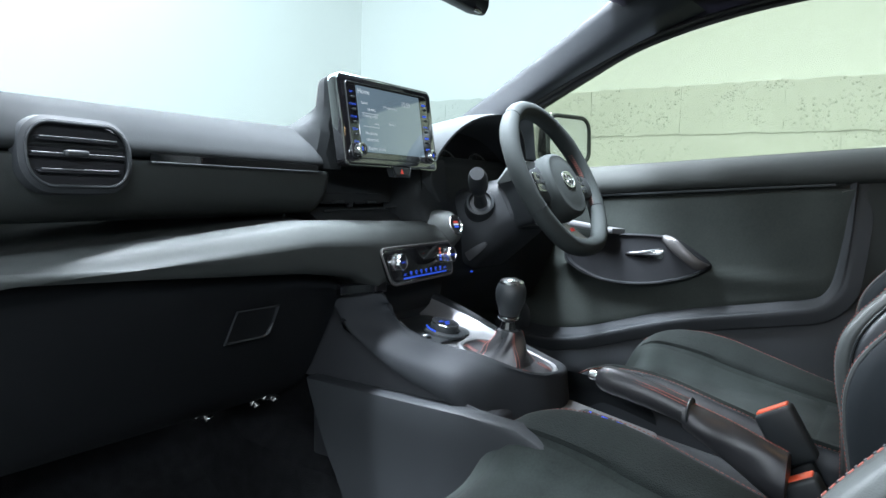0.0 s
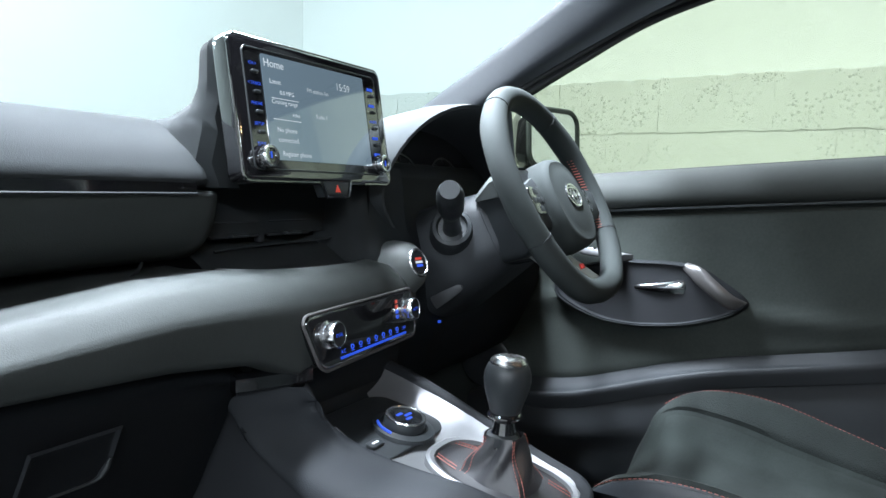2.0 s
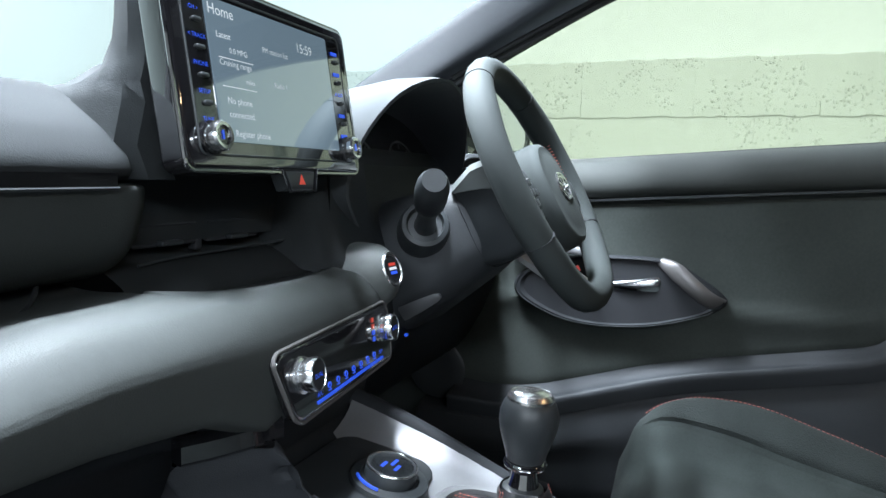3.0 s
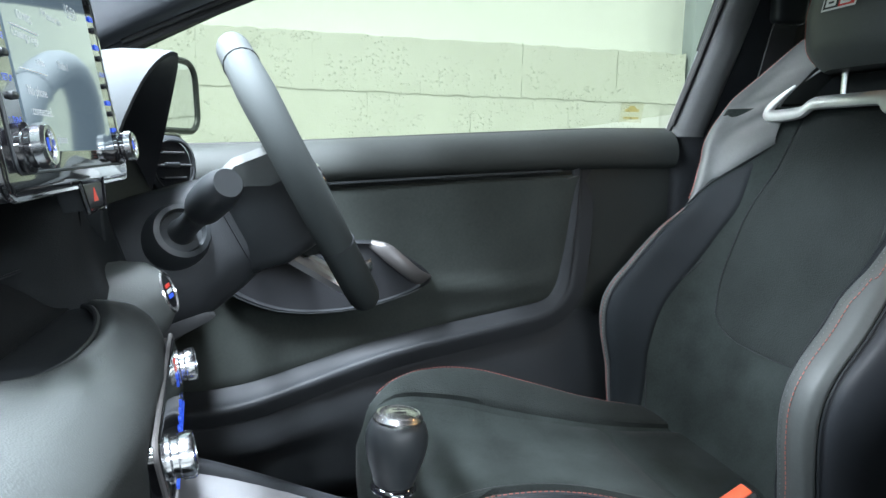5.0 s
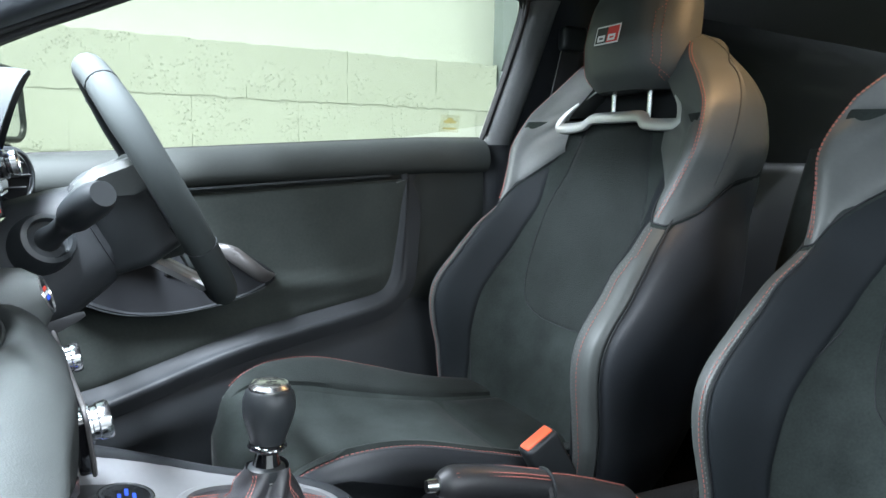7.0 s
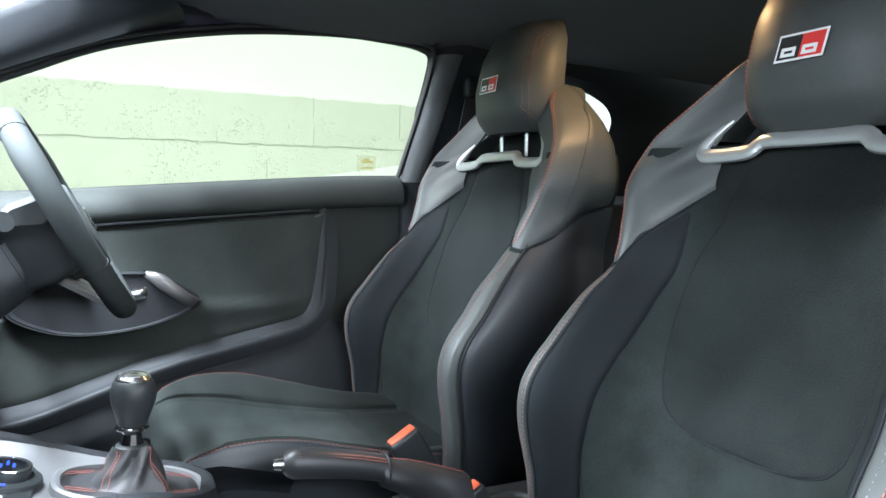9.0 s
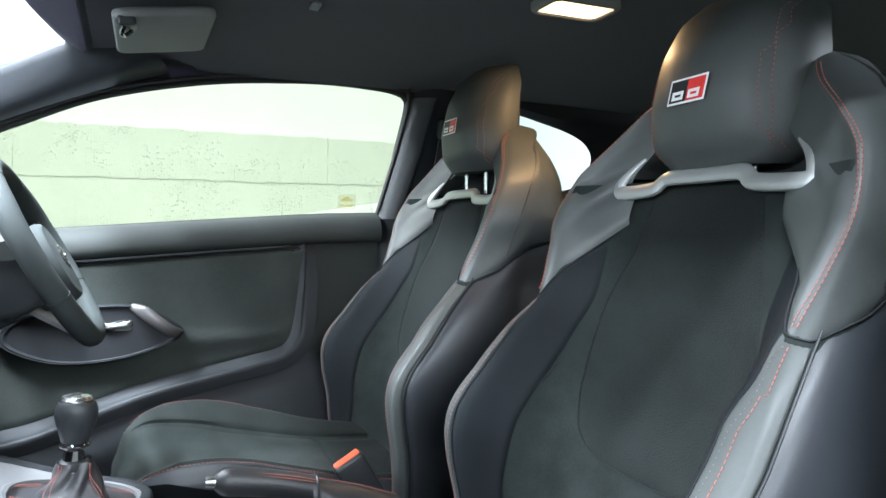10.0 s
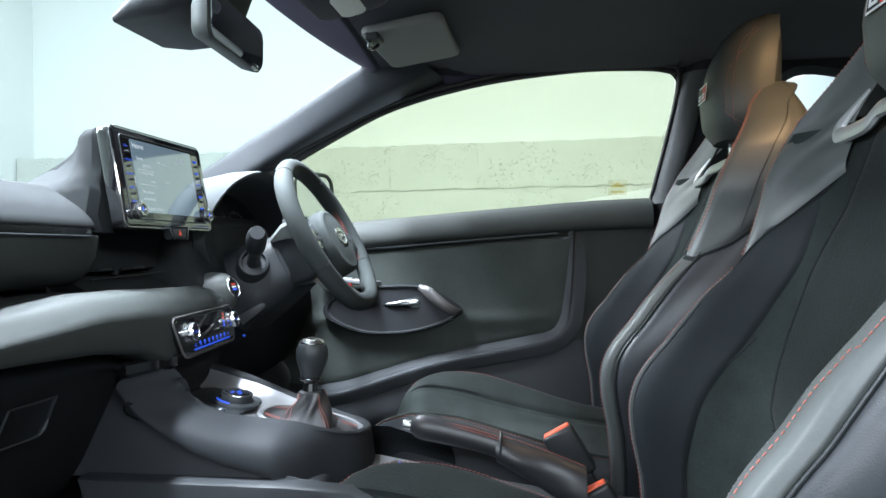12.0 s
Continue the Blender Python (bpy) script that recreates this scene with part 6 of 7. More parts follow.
# ---------------------------------------------------------------- overhead things
vis = thing("sun_visor", (0.33, 0.40, 1.30), "grey cloth sun visor folded up against the roof", "sun visor")
bm = bmesh.new()
vm = frame_at((0.335, 0.395, 1.3055), (1, 0, 0.03), (0, -1, 0.14))
slab(bm, rrect(0.270, 0.150, 0.022, 6), vm @ pose(0, 0, -0.006), 0.016, 0.006, 4)
part("visor_panel", bm, "grey_cloth", vis)
bm = bmesh.new()
box(bm, vm @ pose(-0.110, -0.055, 0.013), 0.046, 0.026, 0.016, 0.005)
vh = part("visor_clip", bm, "satin", vis)
bm = bmesh.new()
tube(bm, spline([vm @ V(-0.128, -0.06, 0.022), vm @ V(-0.118, -0.065, 0.030), vm @ V(-0.106, -0.060, 0.030), vm @ V(-0.10, -0.05, 0.022)], 10), 0.003, 8)
part("hook", bm, "gloss", vh)
bm = bmesh.new()
box(bm, pose(0.224, 0.163, 1.3445, 4, 3, 0), 0.030, 0.016, 0.006, 0.002)
tagged(part("roof_plug", bm, "grey_cloth"), "small grey plastic plug in the roof lining", "plug")
# dome lamp
dome = thing("dome_lamp", (0.05, -0.232, 1.335), "lit warm interior lamp in the roof", "lamp")
bm = bmesh.new()
rr_ = rrect(0.075, 0.125, 0.015, 5)
rows = [[V(0.05 + x * s, -0.232 + y * s, z) for x, y in rr_] for s, z in ((1.10, 1.352), (1.10, 1.341), (1.02, 1.336), (0.94, 1.337), (0.92, 1.350))]
skin(bm, rows, wrap=True)
part("lamp_frame", bm, "grey_cloth", dome, "pale plastic frame")
bm = bmesh.new()
slab(bm, rrect(0.070, 0.118, 0.013, 5), pose(0.05, -0.232, 1.3405), 0.006)
part("diffuser", bm, "dome", dome, "glowing diffuser")
# overhead map lamp console
ohc = thing("map_lamp_console", (0.06, 0.50, 1.33), "dark overhead console with pale lamp lens", "lamp")
bm = bmesh.new()
slab(bm, rrect(0.20, 0.13, 0.03, 6), frame_at((0.06, 0.465, 1.322), (1, 0, 0), (0, -1, 0.22)), 0.020, 0.008, 4)
part("console_shell", bm, "headliner", ohc)
bm = bmesh.new()
slab(bm, rrect(0.090, 0.044, 0.016, 6), frame_at((0.110, 0.462, 1.3045), (1, 0, 0), (0, -1, 0.22)) @ pose(0, 0, -0.001), 0.006, 0.002)
part("lamp_lens", bm, "lens", ohc, "unlit pale lamp lens")

# rear-view mirror
rvm = thing("rear_view_mirror", (0.05, 0.64, 1.25), "frameless black rear-view mirror on a stalk", "mirror")
mm2 = frame_at((0.016, 0.612, 1.236), (math.cos(radians(4)), math.sin(radians(4)), 0.0), (0, -0.10, 1))
mo = [(x + (0.006 if y < 0 else 0), y) for x, y in rrect(0.222, 0.070, 0.022, 6)]
bm = bmesh.new()
rows = [[mm2 @ V(x * s, y * s, z) for x, y in mo] for s, z in ((0.96, 0.004), (1.0, 0.001), (1.0, -0.006), (0.94, -0.022), (0.75, -0.034), (0.3, -0.038))]
skin(bm, rows, wrap=True, caps=True)
part("mirror_shell", bm, "soft", rvm)
bm = bmesh.new()
slab(bm, [(x * 0.95, y * 0.92) for x, y in mo], mm2 @ pose(0, 0, 0.0042), 0.001)
part("mirror_glass", bm, "mirror", rvm, "mirror glass")
bm = bmesh.new()
tube(bm, spline([mm2 @ V(0, 0, -0.036), (0.022, 0.67, 1.258), (0.018, 0.70, 1.272)], 8), 0.010, 10)
part("mirror_stalk", bm, "satin", rvm)
bm = bmesh.new()
box(bm, mm2 @ pose(0.075, -0.031, 0.004), 0.022, 0.008, 0.008, 0.002)
part("mirror_button", bm, "gloss", rvm)
hs = thing("sensor_housing", (-0.02, 0.72, 1.25), "dark plastic camera housing behind the mirror", "housing")
bm = bmesh.new()
rows = []
for y, w, z0, z1 in ((0.60, 0.05, 1.318, 1.326), (0.635, 0.085, 1.272, 1.316), (0.68, 0.100, 1.243, 1.296), (0.73, 0.095, 1.240, 1.272), (0.77, 0.07, 1.242, 1.252)):
    rows.append([V(0.016 + x, y, (z0 + z1) / 2 + zz) for x, zz in rrect(2 * w, z1 - z0, min(0.02, (z1 - z0) / 2.1), 5)])
skin(bm, rows, wrap=True, caps=True)
part("housing_shell", bm, "hard", hs)
bm = bmesh.new()
lathe(bm, [(0.012, 0.0), (0.012, 0.005), (0.008, 0.006)], frame_at((0.06, 0.64, 1.262), (1, 0, 0), (0, 0.5, 0.8)))
part("sensor_eye", bm, "gloss", hs)

# ---------------------------------------------------------------- front seats
SZ = [0.47, 0.55, 0.61, 0.63, 0.665, 0.705, 0.741, 0.785, 0.84, 0.89, 0.95, 1.0, 1.06, 1.10, 1.14, 1.178]
S_HW = [0.225, 0.240, 0.248, 0.250, 0.254, 0.258, 0.260, 0.258, 0.250, 0.240, 0.240, 0.246, 0.232, 0.205, 0.165, 0.125]
S_XC = [0.200, 0.222, 0.228, 0.230, 0.233, 0.235, 0.236, 0.233, 0.222, 0.206, 0.220, 0.230, 0.212, 0.175, 0.134, 0.106]
S_YC = [0.045, 0.046, 0.050, 0.054, 0.060, 0.061, 0.049, 0.015, -0.027, -0.072, -0.098, -0.115, -0.145, -0.172, -0.195, -0.225]
S_Y0 = [0.010, -0.025, -0.050, -0.058, -0.071, -0.085, -0.098, -0.113, -0.130, -0.143, -0.158, -0.171, -0.186, -0.190, -0.190, -0.190]
S_YB = [-0.12, -0.15, -0.17, -0.18, -0.19, -0.205, -0.217, -0.232, -0.248, -0.262, -0.28, -0.288, -0.292, -0.29, -0.285, -0.275]


def smooth_at(xs, ys, x):
    """A smooth line through the given values."""
    k = max(0, min(len(xs) - 2, int(np.searchsorted(xs, x)) - 1))
    f = (x - xs[k]) / (xs[k + 1] - xs[k])
    a = ys[max(k - 1, 0)]
    b, c = ys[k], ys[k + 1]
    d = ys[min(k + 2, len(ys) - 1)]
    return 0.5 * (2 * b + (c - a) * f + (2 * a - 5 * b + 4 * c - d) * f * f + (3 * b - a - 3 * c + d) * f ** 3)


def crest_share(z, side):
    """How far the bolster's crest is flattened at this height; the door-side ones less."""
    return (1.0 if side < 0 else 0.4) * lerp([0.50, 0.60, 0.775, 0.815, 0.84, 0.885, 0.95], [0.6, 1.0, 1.0, 0.97, 0.56, 0.13, 0.0], z)


def strip_s(z, side):
    """Where the leather edge of the bolster begins across the seat back."""
    return 5.80 - 0.70 * crest_share(z, side)


def back_profile(z, side=1):
    hw, xc, yc, y0, yb = (smooth_at(SZ, v, z) for v in (S_HW, S_XC, S_YC, S_Y0, S_YB))
    dy = yc - y0
    w = crest_share(z, side)
    pts = [(0, y0), (xc * 0.24, y0 + 0.001), (xc * 0.48, y0 + 0.08 * dy), (xc * (0.66 - 0.02 * w), y0 + 0.26 * dy), (xc * (0.82 - 0.07 * w), y0 + 0.60 * dy), (xc * (0.935 - 0.10 * w), y0 + (0.92 + 0.01 * w) * dy), (xc, yc), (xc + 0.5 * (hw - xc), yc - 0.014), (xc + 0.92 * (hw - xc), yc - 0.05), (hw, yc * 0.5 + yb * 0.5), (hw - 0.012, yb + 0.03), (hw - 0.05, yb), (0, yb - 0.012)]
    return [V(x, y, z) for x, y in pts]


def back_at(s, z, lift=0.0):
    """A point on the seat back; s runs from 0 at the middle to 12 at the back, minus on the other side."""
    p = back_profile(z, s)
    a = abs(s)
    k = min(int(a), 11)
    f = a - k
    q0 = p[k - 1] if k else V(-p[1].x, p[1].y, z)
    q1, q2 = p[k], p[k + 1]
    q3 = p[k + 2] if k + 2 < 13 else q2 * 2 - q1
    q = 0.5 * ((2 * q1) + (q2 - q0) * f + (2 * q0 - 5 * q1 + 4 * q2 - q3) * f * f + (3 * q1 - q0 - 3 * q2 + q3) * f ** 3)
    if lift:
        t = q2 - q1
        nrm = V(-t.y, t.x, 0)
        if nrm.length < 1e-6:
            nrm = V(0, 1, 0)
        nrm.normalize()
        if k < 9 and nrm.y < -0.3:
            nrm = -nrm
        if k >= 8 and k < 10:
            nrm = V(abs(nrm.x), nrm.y, 0)
        if nrm.y < 0 and k < 7:
            nrm = -nrm
        q = q + nrm * lift
    if s < 0:
        q = V(-q.x, q.y, q.z)
    return q


def patch(s_range, z_of, ns, nz, lift):
    """A fitted panel on the seat back. s_range(t) gives its two sides at the height share t, z_of(s, t) the height."""
    rows = []
    for j in range(nz):
        t = j / (nz - 1)
        s0, s1 = s_range(t)
        row = []
        for i in range(ns):
            u = i / (ns - 1)
            s = s0 + (s1 - s0) * u
            edge = min(u, 1 - u, t * 1.0, 1 - t)
            l = lift * min(1.0, edge * 14) ** 0.5
            row.append(back_at(s, z_of(s, t), l - 0.0008))
        rows.append(row)
    return rows


def z_diag(s):
    return lerp([0, 2.2, 3.2, 4.5, 6.0, 7.0, 8.0, 9.0, 10], [0.990, 0.990, 0.962, 0.928, 0.888, 0.884, 0.905, 0.945, 0.960], abs(s))


PANEL_Z = [0.685, 0.688, 0.698, 0.72, 0.78, 0.85, 0.90, 0.95, 1.036]
PANEL_W = [0.010, 0.062, 0.096, 0.118, 0.130, 0.130, 0.122, 0.104, 0.084]


def panel_s(z):
    """Where the side of the middle panel lies across the seat back."""
    w = smooth_at(PANEL_Z, PANEL_W, min(max(z, 0.6851), 1.0359))
    xs = [p.x for p in back_profile(z)[:7]]
    return lerp(xs, range(7), w)


def badge(m, parent):
    """Two-tone sports badge drawn as plain shapes."""
    sh = 0.22

    def quad(x0, x1, y0, y1, h, mt, name):
        bm = bmesh.new()
        slab(bm, [(x0 + sh * y0, y0), (x1 + sh * y0, y0), (x1 + sh * y1, y1), (x0 + sh * y1, y1)], m @ pose(0, 0, h), 0.0005)
        return part(name, bm, mt, parent)
    w, h = 0.030, 0.0150
    quad(-w, w, -h, h, 0.0, "white_mark", "badge_border")
    quad(-w + 0.0025, 0.0, -h + 0.0025, h - 0.0025, 0.0005, "black_mark", "badge_field")
    quad(0.0, w - 0.0025, -h + 0.0025, h - 0.0025, 0.0005, "red_mark", "badge_field")
    for x0 in (-0.023, 0.003):
        for a, b, c, d in ((0, 0.004, -0.010, 0.0), (0.004, 0.018, -0.010, -0.0065), (0.004, 0.018, -0.0035, 0.0), (0.0145, 0.018, -0.0065, -0.0035)):
            quad(x0 + a, x0 + b, c, d, 0.001, "white_mark", "badge_bar")


def car_seat(head, label):
    seat = thing("car_seat", (0, 0.10, 0.28), label, "car seat", "front seats of the car")
    # backrest body
    bm = bmesh.new()
    rows = []
    for z in np.linspace(0.47, 1.045, 48):
        rows.append([back_at(s, z) for s in np.linspace(-12, 12, 97)][:-1])
    skin(bm, rows, wrap=True, caps=True)
    back = part("backrest", bm, "suede", seat, "black suede backrest with deep side bolsters")
    # middle panel
    bm = bmesh.new()
    rows = patch(lambda t: (-panel_s(0.685 + 0.350 * t ** 1.25), panel_s(0.685 + 0.350 * t ** 1.25)), lambda s, t: 0.685 + 0.350 * t ** 1.25, 25, 50, 0.0045)
    skin(bm, rows)
    part("middle_panel", bm, "suede_panel", back, "perforated black suede middle panel")
    # thin black bar that draws the groove's shadow round the panel
    ring = [back_at(-panel_s(z), z, 0.0006) for z in np.linspace(1.03, 0.688, 50)]
    ring += [back_at(s, 0.6850, 0.0006) for s in np.linspace(-0.3, 0.3, 5)]
    ring += [back_at(panel_s(z), z, 0.0006) for z in np.linspace(0.688, 1.03, 50)]
    bm = bmesh.new()
    tube(bm, ring, 0.0006, 6)
    part("panel_shadow", bm, "matt", back)
    # dotted edge threads of the panel
    bm = bmesh.new()
    for sg in (-1, 1):
        stitches(bm, [back_at(sg * panel_s(z), z, 0.0030) for z in np.linspace(0.70, 1.02, 60)], 0.0075, 0.0006, 0.0022)
    tagged(part("panel_stitching", bm, "matt", back), kind="stuff")
    for sg in (-1, 1):
        # dark inner bolster
        bm = bmesh.new()
        rows = patch(lambda t: (sg * lerp([0, 0.3, 0.5, 0.7, 0.9, 1], [3.75, 3.85, 3.65, 3.32, 3.12, 2.95], t), sg * (strip_s(0.50 + 0.40 * t, sg) - 0.08)), lambda s, t: 0.50 + (z_diag(s) - 0.502) * t, 20, 40, 0.0040)
        skin(bm, rows)
        part("inner_bolster", bm, "bolster", back, "dark cloth inner bolster")
        # leather side band and flank
        bm = bmesh.new()
        rows = patch(lambda t: (sg * strip_s(0.475 + 0.41 * t, sg), sg * 7.05), lambda s, t: 0.475 + (z_diag(s) - 0.478) * t, 28, 70, 0.0046)
        skin(bm, rows)
        part("bolster_edge", bm, "leather", back, "grey-black leather edge of the bolster")
        bm = bmesh.new()
        rows = patch(lambda t: (sg * 7.12, sg * 11.2), lambda s, t: 0.475 + (z_diag(s) - 0.478) * t, 22, 44, 0.0042)
        skin(bm, rows)
        fl = part("side_bolster", bm, "vinyl", back, "smooth black vinyl bolster")
        bm = bmesh.new()
        tube(bm, [back_at(sg * 7.08, z, 0.0018) for z in np.linspace(0.49, 0.893, 40)], 0.0014, 6)
        part("piping", bm, "satin", fl)
        # shoulder of leather that rises into the wing beside the head restraint
        bm = bmesh.new()
        rows = []
        nv = 40
        for j in range(nv):
            t = j / (nv - 1)
            pts = []
            for sv in (2.3, 4.3, 5.3, 6.0, 6.5, 7.0, 8.0, 9.0, 10.0, 11.0):
                lo = z_diag(sv) + 0.001 if sv < 10.5 else 0.99
                z = lo + (1.177 - lo) * t
                lift = 0.0044 * min(1.0, t * 14) ** 0.5
                q = back_at(sv, z, lift)
                xi = lerp([1.03, 1.045, 1.06, 1.11, 1.15, 1.178], [0.112, 0.140, 0.132, 0.086, 0.076, 0.088], z)
                yi = lerp([1.03, 1.06, 1.11, 1.15, 1.178], [-0.172, -0.180, -0.198, -0.214, -0.228], z)
                k = min(1.0, max(0.0, (z - 1.02) / 0.025))
                if sv == 2.3:
                    q = q.lerp(V(xi, yi, z), k)
                elif sv in (4.3, 5.3):
                    c = back_at(6.0, z, lift)
                    f = 0.62 if sv == 4.3 else 0.88
                    q = q.lerp(V(xi + (c.x - xi) * f, yi + (c.y - yi) * f ** 1.3, z), k)
                elif sv == 11.0:
                    q = V(xi, smooth_at(SZ, S_YB, z), z)
                pts.append(q)
            ring = spline(pts, 44)
            if t > 0.93:
                c = sum(ring, V(0, 0, 0)) / len(ring)
                f = max(0.15, (1 - ((t - 0.93) / 0.07) ** 2) ** 0.5)
                ring = [V(c.x + (p.x - c.x) * f, c.y + (p.y - c.y) * f, p.z) for p in ring]
            rows.append([V(sg * p.x, p.y, p.z) for p in ring])
        vs = [[bm.verts.new(p) for p in r] for r in rows]
        for j, (a, b) in enumerate(zip(vs, vs[1:])):
            for i in range(43):
                bm.faces.new((a[i], a[i + 1], b[i + 1], b[i]))
            if rows[j][0].z > 1.05:
                bm.faces.new((a[43], a[0], b[0], b[43]))
        bm.faces.new(vs[-1])
        shp = part("shoulder_wing", bm, "leather", back, "smooth grey-black leather shoulder and wing")
        bm = bmesh.new()
        tube(bm, [back_at(sg * 8.1, z, 0.0048) for z in np.linspace(0.93, 1.155, 30)], 0.0011, 5)
        part("wing_seam", bm, "satin", shp)
        # red threads along the edges
        bm = bmesh.new()
        stitches(bm, [back_at(sg * (strip_s(z, sg) + (0.60 if sg < 0 else 0.25)), z, 0.0050) for z in np.linspace(0.50, 0.882, 90)], 0.0062, 0.00055, 0.0038)
        stitches(bm, [back_at(sg * 6.0, z, 0.0050) for z in np.linspace(0.893, 1.165, 70)], 0.0062, 0.00055, 0.0038)
        stitches(bm, [back_at(sg * 6.28, z, 0.0050) for z in np.linspace(0.893, 1.16, 70)], 0.0062, 0.00065, 0.0040)
        tagged(part("bolster_stitching", bm, "red", back, "red contrast stitching"), kind="stuff")
        bm = bmesh.new()
        stitches(bm, [back_at(sg * (strip_s(z, sg) + (0.34 if sg < 0 else 0.08)), z, 0.0046) for z in np.linspace(0.50, 0.882, 90)], 0.0062, 0.00045, 0.0016)
        tagged(part("edge_stitching", bm, "greytrim", back, "fine grey edge stitching"), kind="stuff")
        # seam grooves
        bm = bmesh.new()
        tube(bm, [back_at(sg * s, z_diag(s), 0.0016) for s in np.linspace(2.8, 10.4, 40)], 0.0012, 5)
        tube(bm, [back_at(sg * (strip_s(z, sg) - 0.05), z, 0.0012) for z in np.linspace(0.49, 0.888, 40)], 0.0011, 5)
        part("seam", bm, "matt", back)
        # lower inner seam that runs up from the cushion
        bm = bmesh.new()
        tube(bm, [back_at(sg * lerp([0.52, 0.62, 0.72, 0.80], [3.5, 3.9, 3.9, 3.3], z), z, 0.0004) for z in np.linspace(0.52, 0.80, 24)], 0.0009, 5)
        part("seam", bm, "matt", back)
    # black plate standing for the shaded opening, and silver bar under the head restraint
    bm = bmesh.new()
    slab(bm, [(-0.150, 0.0), (0.150, 0.0), (0.095, 0.085), (-0.095, 0.085)], frame_at((0, -0.216, 1.030), (1, 0, 0), (0, -0.33, 1)), 0.004)
    part("opening", bm, "matt", back)
    bm = bmesh.new()
    half = [(0.0, 1.047), (0.055, 1.047), (0.068, 1.043), (0.082, 1.034), (0.130, 1.031), (0.149, 1.033), (0.154, 1.044), (0.139, 1.064), (0.112, 1.088), (0.085, 1.108)]
    line = [(-x, z) for x, z in half[::-1]] + half[1:]
    rows = []
    ln = spline([(x, 0, z) for x, z in line], 90)
    for i, p in enumerate(ln):
        d = (ln[min(i + 1, 89)] - ln[max(i - 1, 0)]).normalized()
        nrm = V(-d.z, 0, d.x)
        w = 0.0100 * lerp([1.045, 1.07, 1.108], [1.0, 0.55, 0.35], p.z if abs(p.x) > 0.08 else 1.04)
        y = lerp([1.02, 1.05, 1.08, 1.11], [-0.160, -0.172, -0.188, -0.214], p.z)
        row = []
        for a in np.linspace(0, 2 * math.pi, 10, endpoint=False):
            q = p + nrm * (w * math.cos(a))
            row.append(V(q.x, y + 0.75 * w * math.sin(a) - 0.34 * w * math.cos(a) * nrm.z, q.z))
        rows.append(row)
    skin(bm, rows, wrap=True, caps=True)
    part("silver_bar", bm, "silver", back, "satin silver bezel below the head restraint")
    # head restraint
    bm = bmesh.new()
    rows = []
    for j, t in enumerate(np.linspace(0, 1, 22)):
        z = 1.056 + head + 0.209 * t
        rnd = 1 - (abs(2 * t - 1)) ** 7
        half_w = lerp([0, 0.25, 0.6, 1], [0.112, 0.120, 0.116, 0.100], t) * (0.80 + 0.20 * rnd)
        yf = lerp([0, 0.15, 0.4, 0.7, 0.9, 1], [-0.168, -0.150, -0.146, -0.160, -0.182, -0.205], t)
        yb = lerp([0, 0.3, 0.8, 1], [-0.250, -0.262, -0.266, -0.248], t)
        row = []
        for a in np.linspace(0, 2 * math.pi, 40, endpoint=False):
            c, s_ = math.cos(a), math.sin(a)
            x = half_w * math.copysign(abs(c) ** 0.62, c)
            fr = (yf + yb) / 2 + (yf - yb) / 2 * math.copysign(abs(s_) ** 0.62, s_)
            fr -= 0.030 * (abs(x) / half_w) ** 3 if s_ > 0 else 0
            row.append(V(x, fr, z))
        rows.append(row)
    skin(bm, rows, wrap=True, caps=True)
    hr = part("head_restraint", bm, "leather", seat, "black leather head restraint")
    for sg in (-1, 1):
        bm = bmesh.new()
        for dx in (0.0, 0.006):
            path = []
            for j in range(1, 20):
                r = rows[j]
                target = sg * (0.088 + dx)
                best = max((p for p in r if abs(p.x - target) < 0.02 and p.y > (r[10].y + r[30].y) / 2), key=lambda p: -abs(p.x - target), default=None)
                if best is not None:
                    path.append(V(best.x, best.y + 0.0012, best.z))
            path = spline(path, 40)
            stitches(bm, path, 0.0062, 0.00045, 0.0034)
        tagged(part("head_stitching", bm, "red", hr, "red contrast stitching"), kind="stuff")
        bm = bmesh.new()
        tube(bm, [V(sg * 0.045, -0.206, 1.02), V(sg * 0.045, -0.206, 1.12)], 0.0055, 12)
        part("post", bm, "chrome", hr, "chrome post")
    badge(frame_at((0.0, -0.1445, 1.147 + head), (-1, 0, 0), (0, -0.06, 1)), hr)
    # cushion
    CY = [-0.06, 0.02, 0.10, 0.20, 0.30, 0.38, 0.43, 0.465, 0.485]
    C_Z0 = [0.525, 0.525, 0.527, 0.532, 0.540, 0.547, 0.548, 0.535, 0.500]
    C_ZC = [0.540, 0.548, 0.562, 0.591, 0.618, 0.621, 0.606, 0.578, 0.525]
    C_HW = [0.185, 0.195, 0.205, 0.212, 0.215, 0.213, 0.206, 0.192, 0.172]

    def cush(s, y, lift=0.0):
        z0, zc, hw = (smooth_at(CY, v, y) for v in (C_Z0, C_ZC, C_HW))
        xc = hw * 0.92
        dz = zc - z0
        low = 0.42 + 0.05 * max(0, (y - 0.40) / 0.08)
        p = [V(0, y, z0), V(xc * 0.34, y, z0 + 0.02 * dz), V(xc * 0.58, y, z0 + 0.18 * dz), V(xc * 0.80, y, z0 + 0.66 * dz), V(xc, y, zc), V(xc + 0.65 * (hw - xc), y, zc - 0.08 * (zc - low)), V(hw, y, zc - 0.28 * (zc - low)), V(hw, y, low), V(hw * 0.8, y, low - 0.02)]
        a = abs(s)
        k = min(int(a), 7)
        f = a - k
        q0 = p[k - 1] if k else V(-p[1].x, p[1].y, p[1].z)
        q1, q2 = p[k], p[k + 1]
        q3 = p[k + 2] if k + 2 < 9 else q2 * 2 - q1
